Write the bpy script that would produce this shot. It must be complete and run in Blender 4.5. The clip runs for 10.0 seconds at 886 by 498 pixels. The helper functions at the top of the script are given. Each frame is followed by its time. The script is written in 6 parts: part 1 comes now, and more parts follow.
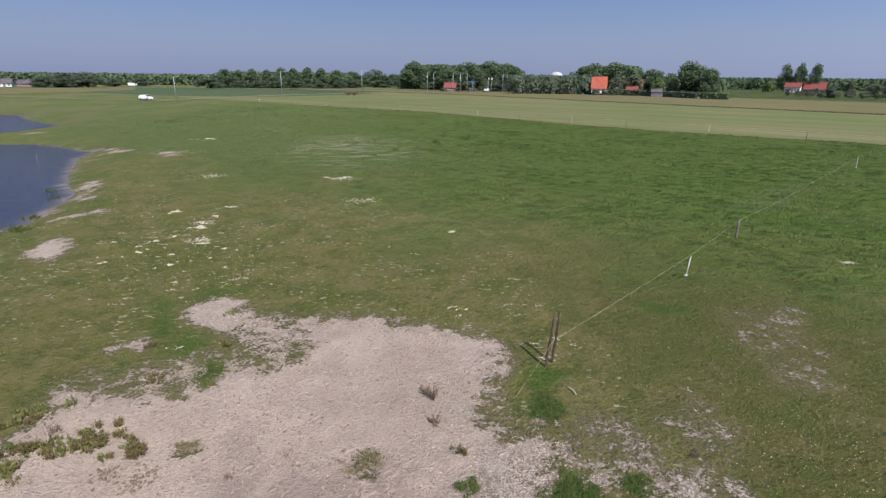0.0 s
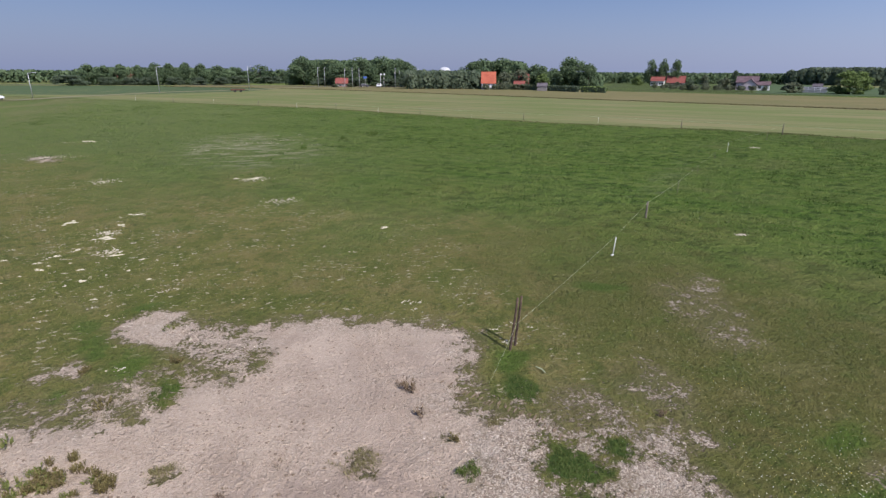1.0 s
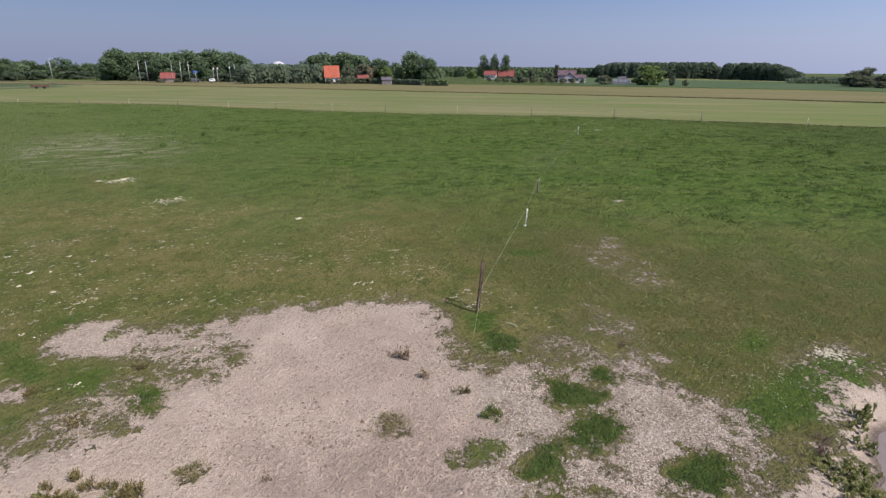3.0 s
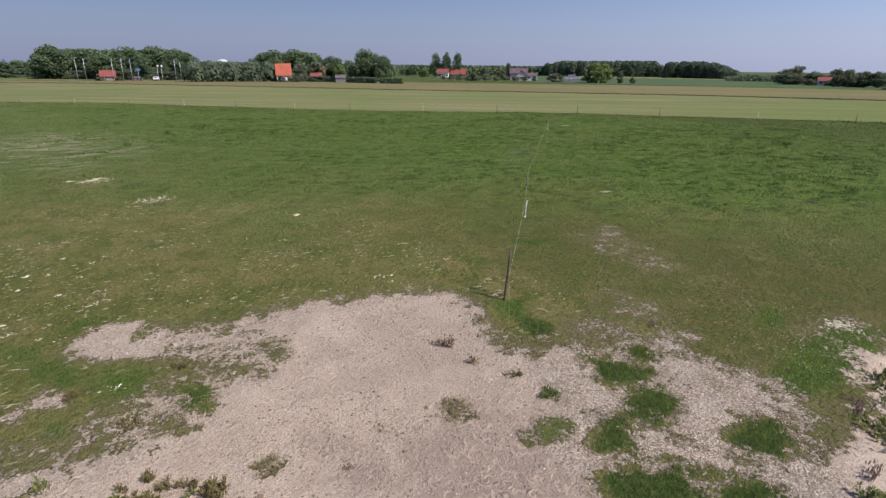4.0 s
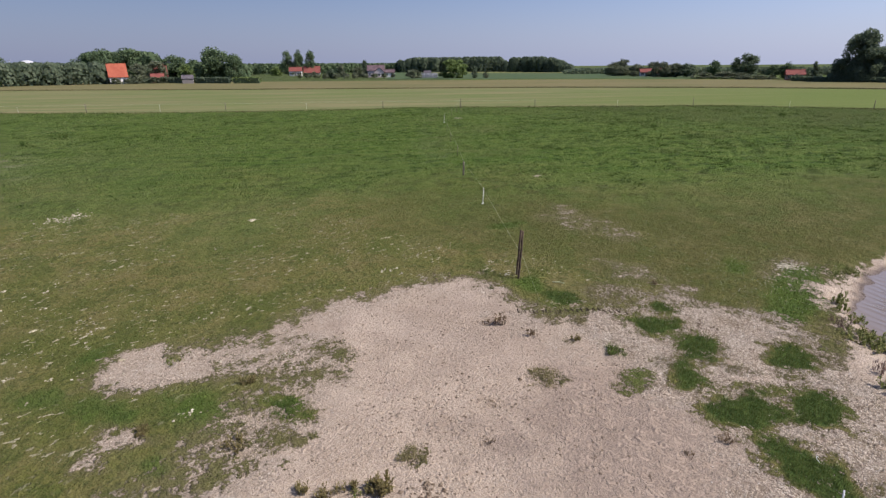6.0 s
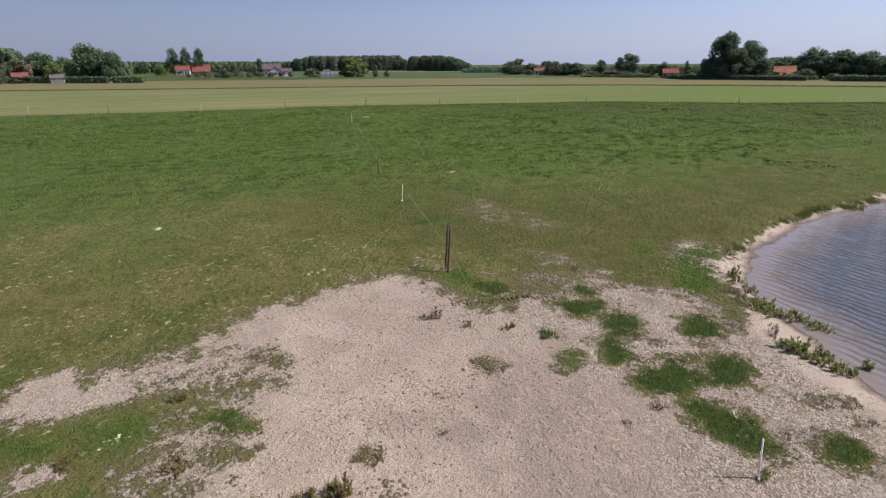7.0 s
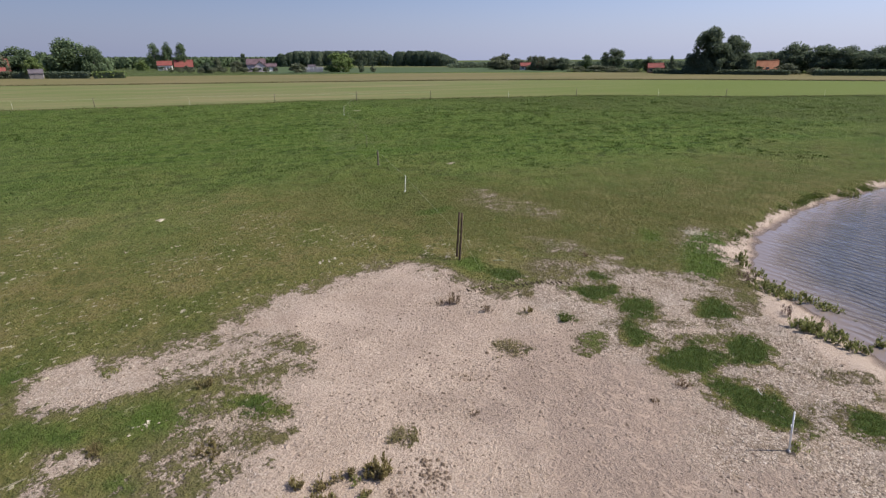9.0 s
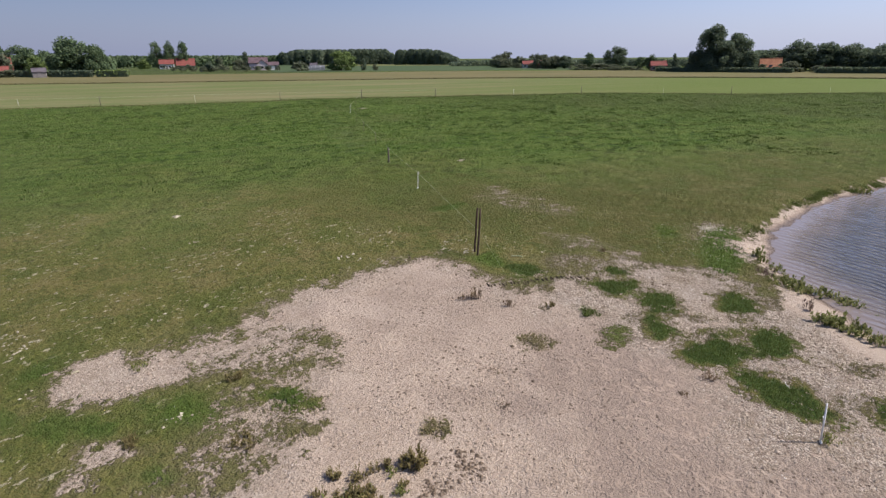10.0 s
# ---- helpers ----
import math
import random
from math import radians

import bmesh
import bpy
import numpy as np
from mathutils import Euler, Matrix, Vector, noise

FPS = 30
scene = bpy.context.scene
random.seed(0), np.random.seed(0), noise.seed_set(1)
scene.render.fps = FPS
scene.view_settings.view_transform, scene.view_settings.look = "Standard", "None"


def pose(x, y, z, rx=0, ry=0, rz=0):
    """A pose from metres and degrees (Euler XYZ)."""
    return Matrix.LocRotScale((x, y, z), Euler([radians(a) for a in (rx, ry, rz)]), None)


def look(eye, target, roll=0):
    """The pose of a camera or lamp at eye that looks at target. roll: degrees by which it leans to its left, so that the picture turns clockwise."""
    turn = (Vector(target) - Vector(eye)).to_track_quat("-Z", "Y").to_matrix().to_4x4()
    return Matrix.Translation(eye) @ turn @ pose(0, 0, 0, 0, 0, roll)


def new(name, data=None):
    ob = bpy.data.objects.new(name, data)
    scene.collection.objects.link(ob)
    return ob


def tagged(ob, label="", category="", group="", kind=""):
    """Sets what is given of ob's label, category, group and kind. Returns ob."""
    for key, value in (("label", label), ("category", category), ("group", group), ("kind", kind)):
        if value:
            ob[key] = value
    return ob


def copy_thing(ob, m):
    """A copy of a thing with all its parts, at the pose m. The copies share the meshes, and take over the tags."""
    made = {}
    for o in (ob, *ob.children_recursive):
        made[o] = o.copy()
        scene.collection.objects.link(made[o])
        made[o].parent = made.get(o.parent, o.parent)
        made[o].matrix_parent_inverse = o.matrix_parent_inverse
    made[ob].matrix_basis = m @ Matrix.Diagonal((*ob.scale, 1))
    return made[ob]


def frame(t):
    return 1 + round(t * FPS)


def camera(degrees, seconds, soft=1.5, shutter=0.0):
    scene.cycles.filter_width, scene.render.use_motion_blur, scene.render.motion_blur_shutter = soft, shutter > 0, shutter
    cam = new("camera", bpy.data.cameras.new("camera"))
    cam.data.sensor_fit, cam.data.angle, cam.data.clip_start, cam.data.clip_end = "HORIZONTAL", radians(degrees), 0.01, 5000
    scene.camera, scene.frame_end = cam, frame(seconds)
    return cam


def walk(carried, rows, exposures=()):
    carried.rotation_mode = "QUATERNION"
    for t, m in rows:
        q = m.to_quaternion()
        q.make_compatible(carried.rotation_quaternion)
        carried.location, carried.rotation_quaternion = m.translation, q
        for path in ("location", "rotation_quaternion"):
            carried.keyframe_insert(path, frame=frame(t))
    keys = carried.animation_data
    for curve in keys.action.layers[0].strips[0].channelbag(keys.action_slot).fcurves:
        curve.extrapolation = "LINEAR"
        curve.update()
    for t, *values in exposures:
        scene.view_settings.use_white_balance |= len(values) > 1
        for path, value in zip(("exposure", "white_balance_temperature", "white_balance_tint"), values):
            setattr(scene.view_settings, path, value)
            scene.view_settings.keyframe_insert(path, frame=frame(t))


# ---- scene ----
cam = camera(78.88, 10.0, soft=1.35)
ROWS = [
    (0.0, -1.000, 0.000, 7.442, -2.86, -17.67, 0.59),
    (0.5, -1.830, 0.062, 7.421, -8.64, -17.82, 0.48),
    (1.0, -2.660, 0.074, 7.408, -14.09, -18.02, 0.41),
    (1.5, -3.558, 0.097, 7.346, -19.38, -18.15, 0.40),
    (2.0, -4.344, 0.113, 7.257, -23.32, -18.27, 0.36),
    (2.5, -5.125, 0.198, 7.153, -27.32, -18.43, 0.31),
    (2.7, -5.430, 0.260, 7.113, -28.70, -18.42, 0.32),
    (3.8, -7.466, 1.070, 6.889, -34.86, -18.50, 0.45),
    (4.0, -7.884, 1.368, 6.846, -35.75, -18.53, 0.42),
    (4.5, -8.880, 2.134, 6.730, -37.42, -18.55, 0.22),
    (5.0, -9.859, 2.844, 6.702, -38.98, -18.66, -0.01),
    (5.5, -10.860, 3.587, 6.706, -42.13, -18.77, -0.27),
    (6.0, -11.577, 4.117, 6.691, -50.72, -18.79, -0.48),
    (6.2, -11.721, 4.245, 6.670, -53.92, -18.79, -0.48),
    (7.3, -12.041, 4.700, 6.610, -61.76, -19.03, -0.36),
    (7.5, -12.090, 4.767, 6.584, -62.02, -19.06, -0.36),
    (8.0, -12.221, 4.893, 6.500, -62.33, -19.18, -0.38),
    (8.5, -12.320, 5.094, 6.425, -62.41, -19.28, -0.38),
    (9.0, -12.459, 5.277, 6.379, -62.45, -19.39, -0.40),
    (9.5, -12.590, 5.470, 6.335, -62.40, -19.48, -0.43),
    (10.0, -12.787, 5.731, 6.307, -62.33, -19.54, -0.47),
]
walk(cam, [(t, pose(x, y, z, 0, 0, yaw) @ pose(0, 0, 0, 90 + pitch, 0, 0) @ pose(0, 0, 0, 0, 0, roll)) for t, x, y, z, yaw, pitch, roll in ROWS],
     [(0.0, 0.32, 5980, 18), (2.5, 0.32, 6120, 18), (5.0, 0.29, 6300, 18), (10.0, 0.31, 6350, 18)])

# ---- light ----
SUN_DIR = Vector((0.46, -0.89, 1.15)).normalized()
SUN_EL = math.asin(SUN_DIR.z)
SUN_AZ = math.atan2(SUN_DIR.x, SUN_DIR.y)
world = bpy.data.worlds.new("world")
scene.world = world
world.use_nodes = True
wn = world.node_tree
sky = wn.nodes.new("ShaderNodeTexSky")
sky.sky_type = "NISHITA"
sky.sun_disc = False
sky.sun_elevation = SUN_EL
sky.sun_rotation = SUN_AZ
sky.air_density = 1.0
sky.dust_density = 1.0
sky.ozone_density = 1.5
level = wn.nodes.new("ShaderNodeVectorMath")
level.operation = "MULTIPLY"
level.inputs[1].default_value = (0.070, 0.074, 0.090)
hazy = wn.nodes.new("ShaderNodeTexSky")
hazy.sky_type = "HOSEK_WILKIE"
hazy.sun_direction = SUN_DIR
hazy.turbidity = 3.6
hazy.ground_albedo = 0.2
haze = wn.nodes.new("ShaderNodeMix")
haze.data_type = "RGBA"
haze.inputs[0].default_value = 0.36
wn.links.new(sky.outputs[0], level.inputs[0])
wn.links.new(level.outputs[0], haze.inputs[6])
veil = wn.nodes.new("ShaderNodeVectorMath")
veil.operation = "MULTIPLY"
veil.inputs[1].default_value = (0.85, 0.86, 1.0)
wn.links.new(hazy.outputs[0], veil.inputs[0])
wn.links.new(veil.outputs[0], haze.inputs[7])
# summer haze scatters forwards: the sky is brighter on the sun's side
geo = wn.nodes.new("ShaderNodeTexCoord")
cosine = wn.nodes.new("ShaderNodeVectorMath")
cosine.operation = "DOT_PRODUCT"
cosine.inputs[1].default_value = SUN_DIR
wn.links.new(geo.outputs["Generated"], cosine.inputs[0])
phase = wn.nodes.new("ShaderNodeMapRange")
phase.interpolation_type = "SMOOTHSTEP"
for k, val in enumerate((-0.65, 0.55, 0.80, 1.52)):
    phase.inputs[k + 1].default_value = val
wn.links.new(cosine.outputs["Value"], phase.inputs[0])
glow = wn.nodes.new("ShaderNodeVectorMath")
glow.operation = "SCALE"
# pale haze low over the horizon
up = wn.nodes.new("ShaderNodeSeparateXYZ")
wn.links.new(geo.outputs["Generated"], up.inputs[0])
low = wn.nodes.new("ShaderNodeMapRange")
low.interpolation_type = "SMOOTHSTEP"
for k, val in enumerate((-0.05, 0.17, 0.80, 0.0)):
    low.inputs[k + 1].default_value = val
wn.links.new(up.outputs[2], low.inputs[0])
pale = wn.nodes.new("ShaderNodeMix")
pale.data_type = "RGBA"
tone = wn.nodes.new("ShaderNodeMix")
tone.data_type = "RGBA"
tone.inputs[6].default_value = (0.282, 0.332, 0.50, 1)
tone.inputs[7].default_value = (0.292, 0.332, 0.435, 1)
side = wn.nodes.new("ShaderNodeMapRange")
for k, val in enumerate((-0.65, 0.35, 0.0, 1.0)):
    side.inputs[k + 1].default_value = val
wn.links.new(cosine.outputs["Value"], side.inputs[0])
wn.links.new(side.outputs[0], tone.inputs[0])
wn.links.new(tone.outputs[2], pale.inputs[7])
wn.links.new(low.outputs[0], pale.inputs[0])
wn.links.new(haze.outputs[2], pale.inputs[6])
wn.links.new(pale.outputs[2], glow.inputs[0])
wn.links.new(phase.outputs[0], glow.inputs["Scale"])
wn.links.new(glow.outputs[0], wn.nodes["Background"].inputs[0])
wn.nodes["Background"].inputs[1].default_value = 1.0
lamp = bpy.data.lights.new("sun", "SUN")
lamp.energy, lamp.angle, lamp.color = 4.9, radians(0.55), (1.0, 0.935, 0.82)
sun = new("sun", lamp)
sun.matrix_world = look(SUN_DIR * 100, (0, 0, 0))

rng = np.random.default_rng(7)


# ---- node helpers ----
def material(name, rough=0.9, spec=0.15):
    m = bpy.data.materials.new(name)
    m.use_nodes = True
    b = m.node_tree.nodes["Principled BSDF"]
    b.inputs["Roughness"].default_value = rough
    b.inputs["Specular IOR Level"].default_value = spec
    return m, m.node_tree, b


def link(nt, a, b):
    nt.links.new(a, b)


def coords(nt, scale=(1, 1, 1), rot=(0, 0, 0)):
    g = nt.nodes.new("ShaderNodeNewGeometry")
    mp = nt.nodes.new("ShaderNodeMapping")
    mp.inputs["Scale"].default_value = scale
    mp.inputs["Rotation"].default_value = rot
    link(nt, g.outputs["Position"], mp.inputs["Vector"])
    return mp.outputs[0]


def noise_tex(nt, scale, detail=3.0, vec=None, rough=0.55):
    n = nt.nodes.new("ShaderNodeTexNoise")
    n.inputs["Scale"].default_value = scale
    n.inputs["Detail"].default_value = detail
    n.inputs["Roughness"].default_value = rough
    link(nt, vec if vec is not None else coords(nt), n.inputs["Vector"])
    return n.outputs["Fac"]


def cells(nt, scale, vec=None, feature="F1"):
    n = nt.nodes.new("ShaderNodeTexVoronoi")
    n.feature = feature
    n.inputs["Scale"].default_value = scale
    link(nt, vec if vec is not None else coords(nt), n.inputs["Vector"])
    return n.outputs["Distance"], n.outputs["Color"] if feature != "DISTANCE_TO_EDGE" else None


def math_node(nt, op, a, b=0.0, c=None):
    n = nt.nodes.new("ShaderNodeMath")
    n.operation = op
    for i, v in enumerate((a, b, c)):
        if v is None:
            continue
        if isinstance(v, (int, float)):
            n.inputs[i].default_value = v
        else:
            link(nt, v, n.inputs[i])
    return n.outputs[0]


def ramp(nt, fac, lo, hi, a=0.0, b=1.0):
    n = nt.nodes.new("ShaderNodeMapRange")
    n.interpolation_type = "SMOOTHSTEP"
    for i, v in zip((1, 2, 3, 4), (lo, hi, a, b)):
        n.inputs[i].default_value = v
    link(nt, fac, n.inputs[0])
    return n.outputs[0]


def mix(nt, fac, a, b):
    n = nt.nodes.new("ShaderNodeMix")
    n.data_type = "RGBA"
    if isinstance(fac, (int, float)):
        n.inputs[0].default_value = fac
    else:
        link(nt, fac, n.inputs[0])
    for i, v in ((6, a), (7, b)):
        if isinstance(v, tuple):
            n.inputs[i].default_value = (*v, 1)
        else:
            link(nt, v, n.inputs[i])
    return n.outputs[2]


def attr(nt, name):
    n = nt.nodes.new("ShaderNodeAttribute")
    n.attribute_name = name
    return n.outputs["Fac"]


def bump(nt, bsdf, height, strength, distance):
    n = nt.nodes.new("ShaderNodeBump")
    n.inputs["Strength"].default_value = strength
    n.inputs["Distance"].default_value = distance
    link(nt, height, n.inputs["Height"])
    link(nt, n.outputs[0], bsdf.inputs["Normal"])


def plain(name, a, b, scale=3.0, rough=0.9, spec=0.15, bumps=0.0, metal=0.0):
    """Two tones mixed by noise at two scales."""
    m, nt, bs = material(name, rough, spec)
    bs.inputs["Metallic"].default_value = metal
    f = math_node(nt, "ADD", math_node(nt, "MULTIPLY", noise_tex(nt, scale, 4), 0.6), math_node(nt, "MULTIPLY", noise_tex(nt, scale * 9, 3), 0.4))
    link(nt, mix(nt, ramp(nt, f, 0.36, 0.64), a, b), bs.inputs["Base Color"])
    if bumps:
        bump(nt, bs, f, 0.5, bumps)
    return m


def island(name, a, b, c, rough=0.85, spec=0.2, through_light=0.0):
    """Colour that changes from piece to piece of one joined mesh."""
    m, nt, bs = material(name, rough, spec)
    g = nt.nodes.new("ShaderNodeNewGeometry")
    r = g.outputs["Random Per Island"]
    col = mix(nt, ramp(nt, r, 0.0, 0.55), a, b)
    col = mix(nt, ramp(nt, r, 0.55, 1.0), col, c)
    big = noise_tex(nt, 0.35, 2)
    col = mix(nt, math_node(nt, "MULTIPLY", ramp(nt, big, 0.35, 0.7), 0.45), col, a)
    link(nt, col, bs.inputs["Base Color"])
    if through_light:
        tr = nt.nodes.new("ShaderNodeBsdfTranslucent")
        link(nt, col, tr.inputs[0])
        mx = nt.nodes.new("ShaderNodeMixShader")
        mx.inputs[0].default_value = through_light
        link(nt, bs.outputs[0], mx.inputs[1])
        link(nt, tr.outputs[0], mx.inputs[2])
        link(nt, mx.outputs[0], nt.nodes["Material Output"].inputs[0])
    return m


# ---- terrain ----
WATER = -0.10
LAKE_EAST = [(1.8, 1.7), (2.5, 1.9), (3.7, 2.5), (4.8, 3.0), (6.1, 3.6), (7.7, 3.9), (9.0, 3.8), (10.7, 3.5), (12.2, 2.9), (15.2, 1.9),
             (17.7, 0.7), (19.1, -0.3), (21.6, -1.8), (34, -12), (34, -40), (2, -40), (-4, -8), (0, 0)]
LAKE_WEST = [(-21.7, 26.7), (-21.4, 27.9), (-22.1, 30.4), (-22.5, 32.5), (-23.4, 35.7), (-26.6, 40.7), (-30.7, 48.9), (-33.6, 55.4),
             (-38.1, 59.7), (-43.5, 62.6), (-60, 63), (-120, 68), (-120, 5), (-40, 10), (-24, 20)]
LAKE_ARM = [(-53.7, 71.8), (-53.5, 77.9), (-55.2, 86.9), (-63.9, 93.9), (-74.2, 106.5), (-80, 109), (-150, 116), (-150, 75), (-80, 71)]


def sd(poly, x, y):
    """Signed distance to a polygon, positive inside."""
    x, y = np.asarray(x, float), np.asarray(y, float)
    best = np.full(x.shape, 1e9)
    inside = np.zeros(x.shape, bool)
    for (ax, ay), (bx, by) in zip(poly, poly[1:] + poly[:1]):
        ex, ey = bx - ax, by - ay
        t = np.clip(((x - ax) * ex + (y - ay) * ey) / (ex * ex + ey * ey), 0, 1)
        best = np.minimum(best, np.hypot(x - ax - t * ex, y - ay - t * ey))
        if ay != by:
            inside ^= ((ay > y) != (by > y)) & (x < (bx - ax) * (y - ay) / (by - ay) + ax)
    return np.where(inside, best, -best)


def step(a, b, v):
    t = np.clip((v - a) / (b - a), 0, 1)
    return t * t * (3 - 2 * t)


TABLE = rng.uniform(-1, 1, (64, 64, 64)).astype(np.float32)


def lattice(x, y, seed):
    xi, yi = np.floor(x).astype(int), np.floor(y).astype(int)
    u, v = x - xi, y - yi
    u, v = u * u * (3 - 2 * u), v * v * (3 - 2 * v)
    t = TABLE[seed % 64]
    a, b = t[xi % 64, yi % 64], t[(xi + 1) % 64, yi % 64]
    c, d = t[xi % 64, (yi + 1) % 64], t[(xi + 1) % 64, (yi + 1) % 64]
    return (a * (1 - u) + b * u) * (1 - v) + (c * (1 - u) + d * u) * v


def waves(x, y, size, seed=0, octaves=3):
    """Smooth uneven field of about -1 to 1, with features of that size."""
    x, y = np.asarray(x, float), np.asarray(y, float)
    out = np.zeros(np.shape(x))
    for k in range(octaves):
        c, sn = math.cos(seed + 1.1 * k), math.sin(seed + 1.1 * k)
        f = 2.0 * 2.1 ** k / size
        out = out + 0.55 ** k * lattice(f * (c * x - sn * y) + 17.3 * seed, f * (sn * x + c * y) + 5.1 * k, seed * 5 + k)
    return out * 1.25


def lake_distance(x, y):
    wob = 0.12 * waves(x, y, 1.6, 20)
    east = sd(LAKE_EAST, x, y) + wob
    west = np.maximum(sd(LAKE_WEST, x, y), sd(LAKE_ARM, x, y)) + 0.7 * waves(x, y, 8.0, 24, 2) * step(20, 60, np.hypot(x, y))
    return east, west


def height(x, y):
    """The lie of the land: a pasture that climbs gently to a crest, with level fields behind it, and the lakes."""
    x, y = np.asarray(x, float), np.asarray(y, float)
    a = 0.0119 * x + 0.0153 * y
    z = -0.2 * np.log(np.exp(-np.clip(a, -3, 12) / 0.2) + math.exp(-7.0))
    z = 0.03 * np.log1p(np.exp(np.clip((z - 0.0) / 0.03, -60, 60)))
    q = 0.61 * x + 0.79 * y
    near = step(90, 60, np.hypot(x, y))
    z = z + near * (0.025 * waves(x, y, 3.1) + 0.05 * waves(x, y, 9.0, 8) * step(14, 30, q))
    east, west = lake_distance(x, y)
    bank = step(0.0, 1.0, -east / 1.3)
    shelf = WATER + 0.06 * np.clip(-east, 0, 1.3)
    z = np.where(east < 0, shelf + (z - shelf) * bank, WATER - 0.14 * np.minimum(east, 8))
    bank = step(0.0, 1.0, -west / 4.0)
    shelf = WATER + 0.08 * np.clip(-west, 0, 4)
    z = np.where(west < 0, shelf + (z - shelf) * bank, np.minimum(z, WATER - 0.12 * np.minimum(west, 8)))
    return z


def hz(x, y):
    return float(height(np.array([x]), np.array([y]))[0])


# bare sand, rubble and turf
SAND_MAIN = [(-9.3, 8.6), (-9.6, 9.8), (-9.7, 10.9), (-9.5, 11.8), (-8.4, 11.8), (-7.1, 11.7), (-6.7, 12.5), (-5.9, 12.8), (-4.8, 12.8),
             (-4.4, 13.4), (-4.7, 14.4), (-4.8, 15.4), (-4.1, 15.9), (-3.0, 15.6), (-2.0, 15.5), (-1.4, 15.0), (-0.5, 15.0), (0.1, 14.5),
             (1.4, 14.0), (1.4, 12.8), (1.0, 11.7), (0.9, 11.2), (0.5, 10.5), (1.2, 10.0), (1.9, 9.3), (2.6, 8.6), (3.7, 8.8), (4.6, 8.1),
             (4.0, 7.4), (4.4, 6.4), (4.1, 5.6), (3.7, 4.4), (2.6, 4.2), (4.4, 3.6), (6.2, 4.5), (7.3, 5.0), (8.9, 4.5), (9.8, 4.0)]
SAND_MAIN += [(11.3, 3.4), (15.5, 1.9), (21.5, -1.8), (20, -8), (-6, -6), (-16, 2), (-12, 8)]
SAND_WEST = [(-8.5, 16.4), (-8.0, 17.2), (-6.8, 17.1), (-6.9, 16.4), (-6.1, 16.2), (-6.3, 15.0), (-6.7, 14.7), (-7.3, 15.1), (-8.2, 15.7)]
SAND_SMALL = [(-9.5, 14.1), (-9.1, 14.5), (-8.7, 14.2), (-8.8, 13.8), (-9.2, 14.0)]
SAND_SPIT = [(-17.6, 21.7), (-17.8, 23.3), (-17.6, 24.9), (-16.4, 23.6), (-15.9, 22.0)]
THIN = [
    [(-6.9, 16.6), (-5.3, 15.9), (-4.5, 15.0), (-4.4, 13.2), (-5.6, 13.0), (-6.6, 14.6)],
    [(-7.8, 13.3), (-7.0, 13.2), (-6.4, 12.2), (-7.2, 11.6), (-8.6, 11.9), (-8.4, 12.5)],
    [(2.4, 10.2), (3.4, 9.9), (3.6, 9.0), (2.6, 8.8)],
    [(4.6, 10.1), (5.6, 10.5), (5.4, 9.6), (4.7, 9.0)],
    [(5.0, 10.4), (5.5, 10.6), (5.6, 9.9), (5.2, 9.0), (4.7, 9.1)],
    [(3.0, 10.1), (3.4, 10.0), (3.2, 9.0), (2.8, 9.1)],
    [(8.4, 13.2), (9.5, 15.2), (11.0, 15.4), (10.2, 13.8), (9.4, 12.2), (8.9, 11.2), (8.0, 11.4)],
    [(7.6, 6.3), (9.4, 5.7), (8.6, 5.2), (7.6, 5.6)],
    [(-9.5, 12.6), (-8.8, 12.6), (-8.6, 11.6), (-9.6, 11.6)],
]
# tufts of turf that stand in the bare ground: x, y, half length, half width, turn in degrees
TURF = [(1.97, 7.86, 0.62, 0.46, 120), (1.48, 6.60, 0.58, 0.38, 4), (-0.02, 6.52, 0.50, 0.30, 25), (2.26, 4.86, 0.64, 0.42, 18),
        (-0.55, 5.22, 0.80, 0.46, 138), (-0.40, 4.75, 0.48, 0.24, 152), (0.42, 4.12, 0.62, 0.46, 8), (0.28, 5.22, 0.45, 0.12, 128), (-1.66, 4.12, 0.90, 0.42, 56),
        (-6.35, 12.6, 0.33, 0.20, 100), (1.93, 10.73, 0.52, 0.42, 110), (-1.5, 2.1, 0.4, 0.3, 0), (3.08, 8.05, 0.33, 0.2, 147)]
FAINT = [(-1.0, 7.34, 0.68, 0.44, 172), (-2.05, 9.0, 0.50, 0.36, 110), (-5.75, 9.55, 0.32, 0.25, 20), (-1.5, 2.85, 0.5, 0.25, -60), (2.95, 4.1, 0.7, 0.3, 13),
         (0.9, 9.7, 0.35, 0.2, 0), (-0.3, 9.25, 0.25, 0.18, 0), (0.2, 7.0, 0.3, 0.5, 0), (1.0, 5.6, 0.3, 0.5, 20), (0.47, 10.24, 0.4, 0.25, 72), (1.35, 4.91, 0.2, 0.14, -15), (0.15, 5.35, 0.6, 0.22, 128), (0.04, 2.27, 0.76, 0.31, 122), (-1.59, 2.94, 0.41, 0.22, 128), (-0.59, 1.9, 0.46, 0.21, 131)]
# freshest growth, bright yellow-green
FRESH = [(-6.35, 12.6, 0.48, 0.38, 100), (-0.98, 7.33, 0.75, 0.5, -4), (6.8, 5.3, 2.2, 0.8, 1), (2.06, 12.0, 0.75, 0.5, 57), (-7.6, 14.1, 0.8, 0.48, 100), (7.8, 7.2, 1.0, 0.5, 20)]
